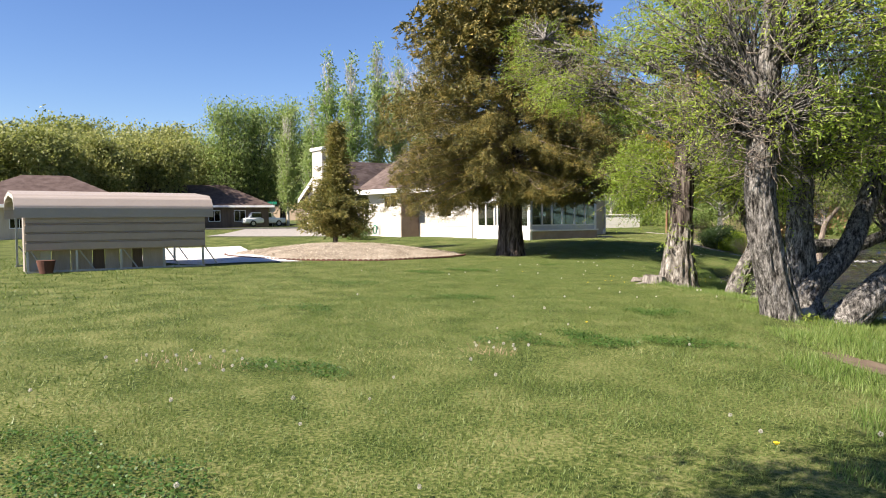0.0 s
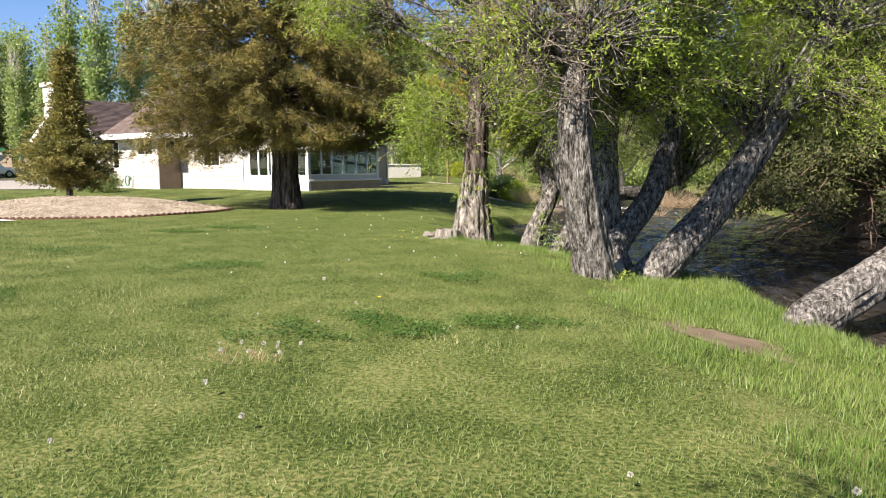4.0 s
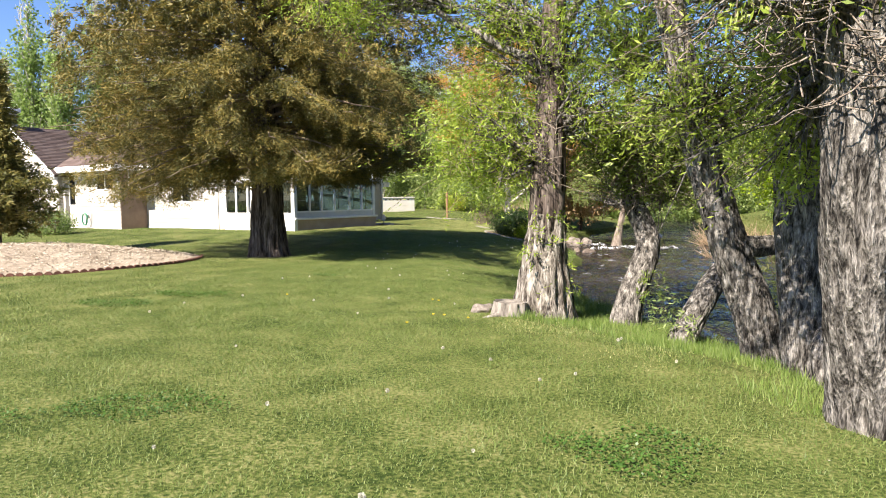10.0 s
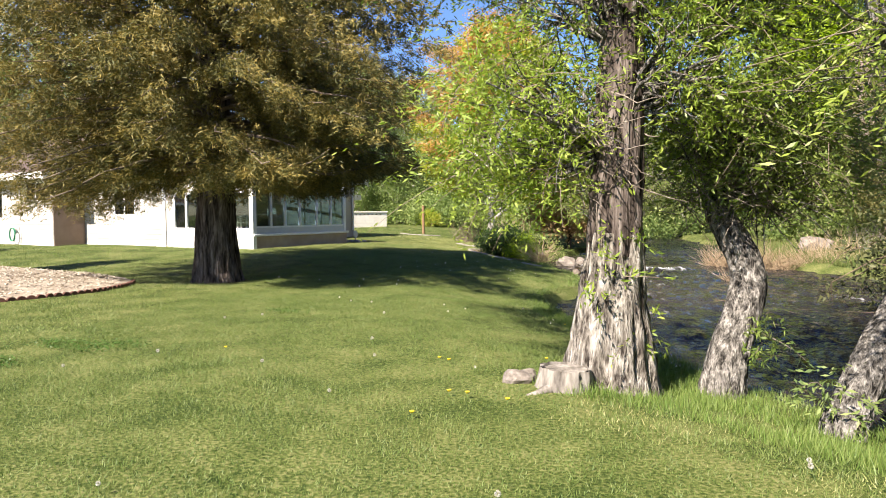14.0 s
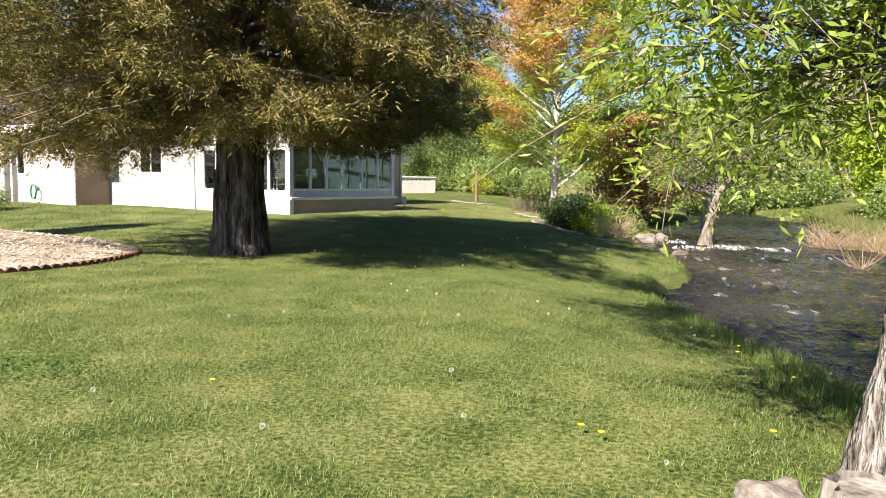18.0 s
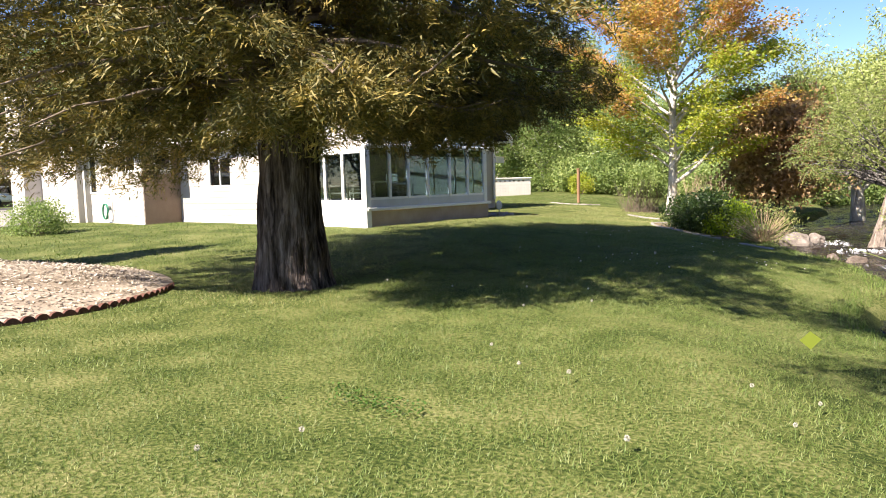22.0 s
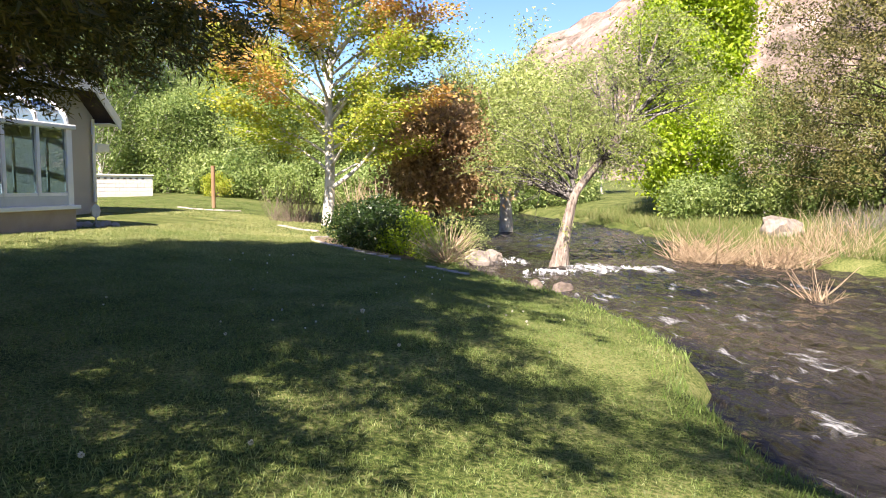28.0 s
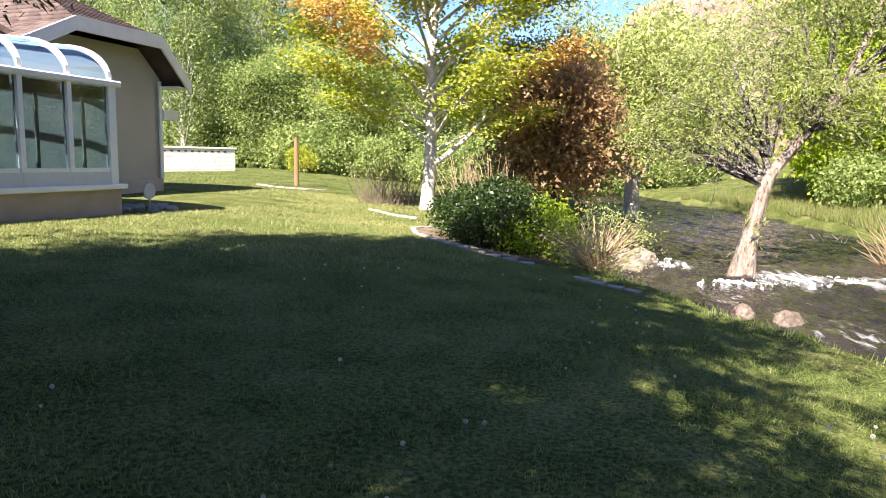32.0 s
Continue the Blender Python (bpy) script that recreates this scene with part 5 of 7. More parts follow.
willow("stump_willow", "thick gnarled willow with a pale cracked base and young shoots", [
    ([(8.6, 20.15, -0.2), (8.6, 20.15, 0.2), (8.62, 20.17, 0.75), (8.66, 20.2, 1.3)], [0.45, 0.36, 0.29, 0.235]),
    ([(8.65, 20.2, 1.1), (8.67, 20.22, 1.7), (8.7, 20.25, 2.6), (8.75, 20.3, 4.0), (8.95, 20.6, 6.5)], [0.24, 0.225, 0.2, 0.15, 0.05], M_BARK_DARK),
], [
    ((7.8, 20.45, 2.45), (0.95, 1.0, 0.95), 470, (8.66, 20.2, 2.0)),
    ((8.8, 20.5, 3.9), (1.4, 1.3, 0.9), 330, (8.7, 20.25, 3.0)),
    ((8.9, 20.9, 6.0), (1.8, 1.7, 1.1), 330, (8.85, 20.5, 5.2)),
    ((7.6, 21.0, 4.2), (0.8, 0.8, 0.6), 120, (8.75, 20.3, 3.8)),
    ((8.42, 19.85, 0.75), (0.10, 0.10, 0.35), 3, (8.45, 19.95, 0.6)),
    ((8.9, 19.95, 0.55), (0.15, 0.12, 0.4), 3, (8.82, 20.05, 0.4)),
    ((8.6, 19.85, 1.15), (0.25, 0.12, 0.3), 5, (8.55, 19.95, 1.1)),
    ((9.4, 20.3, 2.9), (0.8, 0.8, 0.7), 170, (8.7, 20.25, 2.4)),
    ((6.9, 21.3, 5.6), (1.2, 1.0, 0.6), 170, (8.8, 20.4, 4.4)),
    ((6.0, 20.4, 4.5), (0.9, 0.8, 0.55), 160, (7.4, 20.6, 4.2)),
    ((5.0, 21.2, 5.3), (0.8, 0.8, 0.6), 100, (6.2, 21.4, 5.6)),
    ((4.4, 23.2, 6.6), (0.95, 0.95, 0.65), 130, (5.0, 21.9, 6.2)),
], bark=M_BARK_STUMP, extra=26, limbs=[((6.2, 21.4, 5.6), (4.4, 23.0, 6.6), 0.05), ((8.75, 20.3, 3.6), (6.2, 21.4, 5.6), 0.07), ((8.72, 20.28, 3.3), (6.2, 20.6, 4.5), 0.075), ((8.75, 20.3, 3.6), (10.4, 19.8, 5.6), 0.07), ((8.68, 20.2, 1.8), (7.5, 20.5, 2.3), 0.045)],
    brush=[((6.6, 20.8, 4.7), (1.3, 0.9, 0.5), 260), ((5.6, 21.0, 5.0), (0.9, 0.8, 0.5), 140), ((8.5, 20.1, 2.2), (0.4, 0.4, 0.7), 70)])

willow("crooked_willow", "slender crooked willow with dark bark on the bank", [
    ([(9.75, 20.6, -0.6), (9.82, 20.66, -0.05), (10.08, 20.88, 0.5), (10.22, 21.05, 0.85), (10.12, 21.25, 1.2), (9.98, 21.4, 1.5), (9.95, 21.5, 2.1), (10.05, 21.7, 4.0)], [0.25, 0.19, 0.165, 0.165, 0.15, 0.13, 0.10, 0.04], M_BARK),
], [((10.25, 21.5, 2.45), (1.15, 1.1, 0.95), 560, (10.0, 21.5, 2.0)), ((10.7, 21.3, 1.95), (0.7, 0.6, 0.55), 150, (10.0, 21.4, 1.7)), ((10.2, 21.5, 4.2), (1.2, 1.1, 1.0), 330, (10.0, 21.6, 3.4)), ((10.05, 20.55, 0.35), (0.25, 0.2, 0.35), 9, (9.95, 20.75, 0.3))], leaf=M_OLIVE_WILLOW, brush=[((10.1, 21.3, 1.7), (0.6, 0.5, 0.4), 130)])

willow("arched_willow", "low arched willow bending over the water", [
    ([(10.1, 19.15, -0.6), (10.3, 19.3, -0.15), (10.7, 19.55, 0.42), (11.2, 20.0, 0.85), (12.2, 20.7, 0.85), (13.2, 21.4, 1.3)], [0.19, 0.15, 0.14, 0.14, 0.12, 0.07]),
], [((13.0, 21.4, 2.5), (1.6, 1.5, 1.2), 520, (12.8, 20.9, 1.0)), ((12.4, 21.2, 4.2), (1.6, 1.5, 1.2), 400, (12.8, 20.9, 1.4)), ((10.2, 19.2, 0.05), (0.3, 0.2, 0.3), 8, (10.3, 19.3, -0.1))], leaf=M_FAR_A, leaf_w=0.022)

willow("fallen_willow", "leaning dark willow log reaching out over the river", [
    ([(12.3, 13.7, -0.75), (12.9, 14.1, -0.3), (14.0, 14.7, 0.2), (15.6, 15.6, 1.0), (17.4, 16.6, 2.4)], [0.26, 0.24, 0.22, 0.19, 0.08]),
], [((16.6, 16.2, 3.4), (2.0, 1.9, 1.4), 420, (16.6, 16.2, 2.0))])


def cedar(x, y, H, R):
    """A dark conifer on the far bank: thick pale-red trunk, drooping dead boughs below, dense foliage above."""
    tree = empty("cedar_tree", pose(x, y, ground_z(x, y) - 0.1), label="dark conifer with bare drooping lower boughs at the water", category="tree")
    v, f = bark_tube([(0, 0, 0), (0, 0, 0.8), (0, 0, 3), (0, 0, H * 0.9)], [0.5, 0.38, 0.32, 0.05], 30, 6, 0.15, 12, 2.0)
    put("trunk", mesh_of("trunk", v, f, M_CEDAR_TWIG, True), tree)
    dead, leaves = Geo(), Geo()
    for i in range(210):
        t = i / 210
        h = 1.0 + (H - 1.4) * t ** 1.15
        L = R * np.interp(t, [0, 0.15, 0.5, 1], [0.75, 1.0, 0.8, 0.1]) * (0.75 + 0.4 * rng.random())
        a = i * 2.399 + rng.normal() * 0.3
        d = np.array([math.cos(a), math.sin(a), 0])
        q = np.linspace(0, 1, 8)
        bough = np.array([0, 0, h]) + d * (L * q)[:, None] + np.outer(L * (0.12 * q - 0.38 * q ** 2), (0, 0, 1)) + rng.normal(size=(8, 3)) * 0.05 * q[:, None]
        bough[:, 2] = np.maximum(bough[:, 2], 0.25)
        dead.tube(bough, np.linspace(0.045, 0.008, 8), 4)
        for _ in range(14):
            p = bough[rng.integers(2, 8)]
            e = p + rng.normal(size=3) * (0.35, 0.35, 0.15) + (0, 0, -0.2)
            dead.tube([p, (p + e) / 2, e], [0.009, 0.007, 0.004], 3)
        if h > 1.9 + 0.8 * rng.random():
            u = 0.3 + 0.7 * rng.random(30)
            cs = np.stack([np.interp(u, q, bough[:, k]) for k in range(3)], -1) + rng.normal(size=(30, 3)) * 0.18
            leaf_cloud(leaves, cs, 26, 0.17, 0.15, 0.05, 0.3)
    put("branchwork", dead.mesh("branchwork", M_CEDAR_TWIG), tree, label="bare brown boughs and twigs")
    put("crown", leaves.mesh("crown", M_CEDAR), tree)


cedar(18.9, 26.4, 11.5, 4.4)


def maple(x, y):
    """An open maple: pale trunk, rising limbs, leaves in level sprays, some limbs orange at their ends."""
    tree = empty("maple_tree", pose(x, y, ground_z(x, y) - 0.05), label="maple with pale trunk and yellow-green leaves tinged orange", category="tree")
    H = 10.8
    trunk = bent((0, 0, 0), (0.25, 0.15, H), 12, 0, 0.05)
    wood, green, gold = Geo(), Geo(), Geo()
    wood.tube(trunk, np.r_[0.21, 0.165, np.linspace(0.15, 0.015, 10)], 12, 0.03)
    fork = bent((0.02, 0, 1.15), (1.5, -0.2, 2.5), 7, -0.05, 0.05)
    wood.tube(fork, np.linspace(0.085, 0.04, 7), 8)
    n = 64
    for i in range(n):
        t = i / (n - 1)
        h = 1.5 + 8.4 * t ** 0.9
        start = np.array([np.interp(h, trunk[:, 2], trunk[:, a]) for a in range(3)])
        L = np.interp(h, [1.3, 2.5, 4.5, 7, 9.4], [3.2, 4.6, 4.5, 3.2, 1.1]) * (0.75 + 0.35 * rng.random())
        a = i * 2.399 + rng.normal() * 0.25
        rise = 0.42 + 0.75 * t
        end = start + np.array([math.cos(a), math.sin(a), rise]) / math.hypot(1, rise) * L
        m = 9
        limb = bent(start, end, m, 0.05, 0.12)
        r0 = 0.016 + 0.009 * L
        wood.tube(limb, np.linspace(r0, 0.006, m), 6)
        tint = rng.random() < (0.9 if math.cos(a) < 0.05 and t > 0.15 else 0.1 + 0.6 * t)
        s = np.linspace(0, 1, m)
        for j in range(int(10 + 6 * L)):
            u = 0.22 + 0.78 * rng.random() ** 0.8
            p = np.array([np.interp(u, s, limb[:, q]) for q in range(3)])
            b = a + rng.choice((-1, 1)) * (0.4 + 0.7 * rng.random())
            e = p + np.array([math.cos(b), math.sin(b), 0.12 + 0.3 * t]) * (0.35 + 0.75 * rng.random())
            wood.tube([p, (p + e) / 2 + rng.normal(size=3) * 0.05, e], [0.010, 0.007, 0.003], 3)
            k = 44
            c = p + (e - p) * (0.25 + 0.85 * rng.random(k))[:, None] + rng.normal(size=(k, 3)) * (0.20, 0.20, 0.14)
            way = (e - p) + rng.normal(size=(k, 3)) * (0.6, 0.6, 0.3) + (0, 0, -0.25)
            up = np.array([0, 0, 1.0]) + 0.6 * rng.normal(size=(k, 3))
            (gold if tint and u > 0.45 else green).leaves(c, way, 0.08 + 0.06 * rng.random(k), 0.065 + 0.035 * rng.random(k), up)
    put("trunk", wood.mesh("trunk", M_BARK_PALE, True), tree)
    put("crown", green.mesh("crown", M_MAPLE), tree)
    put("upper_crown", gold.mesh("upper_crown", M_MAPLE_TOP), tree, label="orange-tinged young leaves")


maple(8.05, 47.3)
broadleaf("copper_tree", 12.1, 49.3, 4.4, 1.9, 0.8, M_PURPLE, M_BARK_DARK, "copper-leaved plum tree beside the river", 400, 60, 0.34, 0.15, 0.09, 0.10, 18, skirt=60)


def river(u, v, z):
    """A place beside the river tree: u across the view upstream, v deeper."""
    return (12.66 + 0.93 * u + 0.37 * v, 40.3 - 0.37 * u + 0.93 * v, z)


willow("river_willow", "small pale leaning willow standing in the rapids", [
    ([river(-0.02, 0, -1.1), river(0.0, 0, -0.6), river(0.12, 0, 0.2), river(0.32, 0, 1.15), river(0.85, 0.1, 1.85), river(1.4, 0.2, 2.6), river(1.8, 0.3, 3.6), river(2.2, 0.5, 5.0)], [0.32, 0.225, 0.125, 0.09, 0.077, 0.062, 0.045, 0.02]),
], [
    (river(-0.3, 0.1, 2.7), (1.5, 1.4, 1.0), 300, river(0.35, 0, 1.5)),
    (river(-1.3, 0.2, 1.9), (0.9, 0.9, 0.7), 120, river(0.3, 0, 1.2)),
    (river(0.9, 0.6, 3.6), (1.4, 1.3, 1.0), 240, river(1.3, 0.2, 2.5)),
    (river(2.2, 0.3, 4.5), (1.4, 1.3, 1.1), 220, river(1.8, 0.3, 3.6)),
    (river(3.0, 0.2, 3.6), (0.8, 0.8, 0.7), 80, river(1.5, 0.2, 2.8)),
    (river(1.6, 1.2, 2.2), (0.9, 0.8, 0.7), 90, river(0.9, 0.1, 1.9)),
    (river(-0.9, -0.3, 1.25), (0.7, 0.5, 0.51), 40, river(0.25, 0, 1.0)),
    (river(1.3, -0.3, 2.5), (0.8, 0.6, 0.6), 80, river(0.9, 0.1, 1.9)),
    (river(0.15, -0.1, 0.3), (0.2, 0.2, 0.4), 6, river(0.1, 0, 0.1)),
], leaf=M_WILLOW_PALE, bark=M_BARK_RIVER, per=14, shoot=0.42, leaf_len=0.075, leaf_w=0.024, thick=2.4, extra=7,
    limbs=[(river(0.3, 0, 1.1), river(-1.6, 0.2, 1.7), 0.05), (river(0.36, 0, 1.2), river(-0.4, 0.2, 3.2), 0.06), (river(1.35, 0.2, 2.5), river(3.0, 0, 3.3), 0.05), (river(0.9, 0.1, 1.9), river(0.8, 0.5, 4.0), 0.05)])
broadleaf("river_willow", 15.7, 51.9, 6.8, 3.7, 1.8, M_WILLOW_PALE, M_BARK_PALE, "pale green willow rooted in the river", 760, 60, 0.42, 0.15, 0.055, 0.27, 20, z=-1.0, skirt=14)
broadleaf("lime_tree", 25.4, 53.3, 14.0, 3.1, 0.3, M_FAR_C, M_BARK_PALE, "tall lime-green tree on the far bank", 1300, 80, 0.40, 0.15, 0.12, 0.18, 44, shape="column", skirt=150)


# unseen tree behind the start, added only for the shadow it casts on the lawn
broadleaf("willow_tree", 8.05, 1.35, 6.6, 0.95, 4.3, M_WILLOW, M_BARK, "unseen willow added to shade the grass where the walk begins", 110, 44, 0.24, 0.11, 0.05, 0.10, 8, lean=(0.0, 2.6))


def juniper(x, y, H, R, label, per=60):
    z = ground_z(x, y)
    tree = empty("juniper_tree", pose(x, y, z - 0.05), label=label, category="tree")
    wood, leaves = Geo(), Geo()
    wood.tube(bent((0, 0, 0), (0, 0, H * 0.95), 8, 0, 0.03), np.linspace(0.3, 0.03, 8), 9, 0.05)
    cs = []
    for i in range(240):
        t = (i + rng.random()) / 240
        h = 0.5 + (H - 0.5) * t
        rr = R * np.interp(t, [0, 0.15, 0.5, 0.8, 1], [0.8, 1.0, 0.8, 0.45, 0.08]) * (0.7 + 0.45 * rng.random())
        a = i * 2.399
        e = np.array([rr * math.cos(a), rr * math.sin(a), h + 0.3])
        if i % 3 == 0:
            wood.tube(bent((0, 0, h * 0.9), e, 5), np.linspace(0.04, 0.008, 5), 4)
        cs += [e, e * (0.75, 0.75, 1) + (0, 0, 0.1), e * (0.5, 0.5, 1)]
    cs = np.array(cs) + rng.normal(size=(len(cs), 3)) * 0.2
    leaf_cloud(leaves, cs, int(per * 1.15), 0.22, 0.12, 0.05, -0.1)
    put("trunk", wood.mesh("trunk", M_BARK_DARK), tree)
    put("crown", leaves.mesh("crown", M_JUNIPER), tree)
    return tree


juniper(26.5, 44.0, 13.5, 4.2, "broad dark olive juniper on the far bank", 125)
juniper(30.0, 38.0, 10.0, 3.4, "broad dark olive juniper further down the far bank")
juniper(21.6, 32.0, 9.0, 2.6, "dark juniper with dead lower branches at the water")


def around(az, dist, ox=7.0, oy=25.0):
    return ox + dist * math.sin(radians(az)), oy + dist * math.cos(radians(az))


def upright(name, x, y, H, R, leaf, bark, label, branches=70, bare=0.2, per=16, leaf_len=0.24, leaf_w=0.17, low=0.12, trunk_r=0.22):
    """A columnar tree: steep rising branches, each leafed along its length, the topmost bare."""
    tree = empty(name, pose(x, y, ground_z(x, y) - 0.1), label=label, category="tree")
    wood, leaves = Geo(), Geo()
    trunk = bent((0, 0, 0), (rng.normal() * 0.2, rng.normal() * 0.2, H * 0.93), 9, 0, 0.03)
    wood.tube(trunk, np.linspace(trunk_r, 0.02, 9), 6)
    for i in range(branches):
        t = i / branches
        h = H * (low + (0.88 - low) * t)
        a = i * 2.399 + rng.normal() * 0.3
        out = R * np.interp(t, [0, 0.25, 0.7, 1], [0.85, 1.0, 0.75, 0.3]) * (0.45 + 0.6 * rng.random())
        rise = (0.7 + 0.9 * rng.random()) * (1.0 + 0.9 * out)
        p = np.array([np.interp(h, trunk[:, 2], trunk[:, q]) for q in range(3)])
        e = p + np.array([out * math.cos(a), out * math.sin(a), rise])
        e[2] = min(e[2], H * (0.97 + 0.06 * rng.random()))
        b = bent(p, e, 6, -0.06, 0.10)
        wood.tube(b, np.linspace(0.045, 0.010, 6), 3)
        if rng.random() < bare * (0.4 + 2.2 * t ** 3):
            for _ in range(3):
                s = b[rng.integers(2, 5)]
                wood.tube([s, s + np.array([rng.normal() * 0.2, rng.normal() * 0.2, 0.8])], [0.016, 0.006], 3)
            continue
        u = 0.25 + 0.75 * rng.random(7)
        cs = np.stack([np.interp(u, np.linspace(0, 1, 6), b[:, q]) for q in range(3)], -1)
        leaf_cloud(leaves, cs, per, 0.13 * R + 0.10, leaf_len, leaf_w, 0.1, flat=1.25)
    put("trunk", wood.mesh("trunk", bark), tree)
    put("crown", leaves.mesh("crown", leaf), tree)
    return tree


# far trees: a few kinds, each built once and set again at other turns and sizes
def far_set(proto, places, ox=7.0, oy=25.0):
    for az, dist, s, turn in places:
        x, y = around(az, dist, ox, oy)
        o = copy_thing(proto, pose(x, y, ground_z(x, y) - 0.1, 0, 0, turn))
        o.scale = (s, s, s * (0.92 + 0.16 * rng.random()))


x, y = around(-47, 80, 10, 3)
oak = broadleaf("shade_tree", x, y, 9.5, 4.6, 1.4, M_FAR_B, M_BARK_DARK, "broad olive-green tree beyond the road", 300, 80, 0.6, 0.25, 0.17, 0.28, 16)
tagged(oak, group="far trees")
far_set(oak, [(-43.5, 88, 1.0, 40), (-50, 76, 0.9, 90), (-54, 72, 1.0, 150), (-58, 76, 1.1, 200), (-62, 70, 1.0, 260), (-66, 74, 1.1, 310), (-40, 92, 1.0, 20), (-72, 66, 1.1, 75), (-37, 96, 1.0, 75), (-45.5, 98, 1.25, 120), (-52, 94, 1.25, 170)], 10, 3)
far_set(oak, [(95, 19, 0.8, 10), (108, 20.5, 0.85, 70), (124, 24, 0.9, 140), (76, 19.5, 0.7, 220), (66, 23, 0.75, 300)])
x, y = around(-39, 87, 10, 3)
lush = upright("green_tree", x, y, 13.8, 3.7, M_FAR_A, M_BARK_DARK, "upright bright green tree behind the driveway", 95, 0.0, 17, 0.22, 0.15, 0.10, 0.2)
tagged(lush, group="far green trees")
far_set(lush, [(-41.3, 85, 0.95, 60), (-36.8, 86, 1.0, 120), (-34.6, 89, 0.85, 200), (-43.2, 90, 0.8, 270), (-32.8, 90, 0.85, 270)], 10, 3)
x, y = around(-33, 72, 10, 3)
poplar = upright("poplar_tree", x, y, 18, 1.7, M_POPLAR, M_BARK_PALE, "tall poplar with bare pale tops behind the house", 100, 0.35, 14, 0.24, 0.17, 0.12, 0.24)
tagged(poplar, group="poplars")
far_set(poplar, [(-31.2, 70, 1.02, 80), (-29.4, 73, 1.0, 160), (-34.6, 75, 0.82, 230), (-27.6, 76, 1.0, 300), (-25.5, 82, 1.0, 30), (-36.5, 82, 0.75, 110)], 10, 3)
far_set(poplar, [(-14.5, 66, 0.92, 300), (-9, 68, 0.95, 30), (-5.5, 74, 0.95, 110), (-11.5, 76, 1.0, 200), (-19, 82, 0.8, 200), (-2, 80, 0.85, 60)])
x, y = around(-3.5, 46)
hedge = broadleaf("orchard_tree", x, y, 6.5, 2.6, 0.8, M_FAR_A, M_BARK_PALE, "small leafy tree at the edge of the far lawn", 300, 80, 0.42, 0.13, 0.085, 0.12, 16, skirt=12)
tagged(hedge, group="trees at the edge of the lawn")
far_set(hedge, [(-7.5, 45, 0.95, 50), (-5.5, 50, 1.1, 100), (-0.5, 44, 1.0, 150), (2.0, 47, 1.15, 220), (4.5, 44, 0.9, 280), (6.5, 50, 1.2, 330), (9.0, 46, 0.9, 20), (-9.5, 52, 1.1, 70), (11.0, 52, 1.2, 170)])
x, y = around(-9, 49)
aspen = upright("aspen_tree", x, y, 12.5, 2.7, M_FAR_A, M_BARK_PALE, "tall airy green tree with a pale trunk behind the house", 95, 0.1, 42, 0.13, 0.09, 0.06, 0.16)
tagged(aspen, group="tall trees behind the house")
far_set(aspen, [(-12, 45, 0.95, 10), (-6.5, 54, 1.1, 220), (-14.5, 51, 1.1, 300), (-3.5, 57, 1.05, 80), (-10.5, 58, 1.2, 140), (0.5, 60, 1.0, 200), (-17.5, 56, 1.15, 30)])
x, y = around(17, 48)
fringe = broadleaf("riverside_tree", x, y, 8.0, 3.4, 0.5, M_WILLOW_PALE, M_BARK_PALE, "soft green willow along the river bend", 240, 46, 0.55, 0.22, 0.09, 0.16, 14, skirt=14)
tagged(fringe, group="willows along the bend")
far_set(fringe, [(13.5, 52, 0.95, 60), (20.5, 50, 0.95, 120), (23.5, 56, 0.9, 180), (15.5, 62, 1.15, 240), (10.5, 60, 1.2, 300), (27, 60, 0.85, 30), (46, 42, 0.8, 90), (54, 36, 0.85, 190), (63, 30, 0.8, 190), (72, 28, 0.8, 270), (82, 28, 0.8, 20), (68, 18.5, 0.75, 140), (86, 17, 0.75, 40), (102, 18, 0.75, 140), (58, 21, 0.7, 250), (38, 30, 0.6, 10)])


def shrub(name, x, y, R, H, leaf, label, clumps=70, per=60, spread=0.16, leaf_len=0.07, leaf_w=0.04, stems=14, wood_mat=None):
    z = ground_z(x, y) - 0.03
    s = empty(name, pose(x, y, z), label=label, category="shrub")
    wood, leaves = Geo(), Geo()
    cs = crown_points(clumps, (0, 0, H * 0.52), (R, R, H * 0.5), 0.6)
    for p in cs[: stems * 2]:
        wood.tube(bent((rng.normal() * 0.08, rng.normal() * 0.08, 0), p, 5, 0, 0.15), np.linspace(0.014, 0.004, 5), 4)
    leaf_cloud(leaves, cs, per, spread, leaf_len, leaf_w, 0.1)
    put("stem", wood.mesh("stem", wood_mat or M_TWIG), s, kind="stuff")
    put("foliage", leaves.mesh("foliage", leaf), s)
    return s


shrub("dark_bush", 8.45, 41.3, 0.95, 1.1, M_BUSH, "dense dark green bush in the kerbed bed", 170, 90)
shrub("yellow_shrub", 9.1, 40.6, 0.6, 0.95, M_FAR_C, "yellow-green shrub beside the dark bush", 60, 70, 0.15, 0.06, 0.035)
shrub("twiggy_shrub", 9.75, 39.6, 0.85, 0.95, M_WILLOW_PALE, "pale twiggy shrub leaning over the rapids", 130, 20, 0.14, 0.05, 0.02, 65, M_REED)
shrub("round_bush", -9.8, 36.5, 0.7, 0.9, M_FAR_A, "round green bush by the house corner", 80, 60)

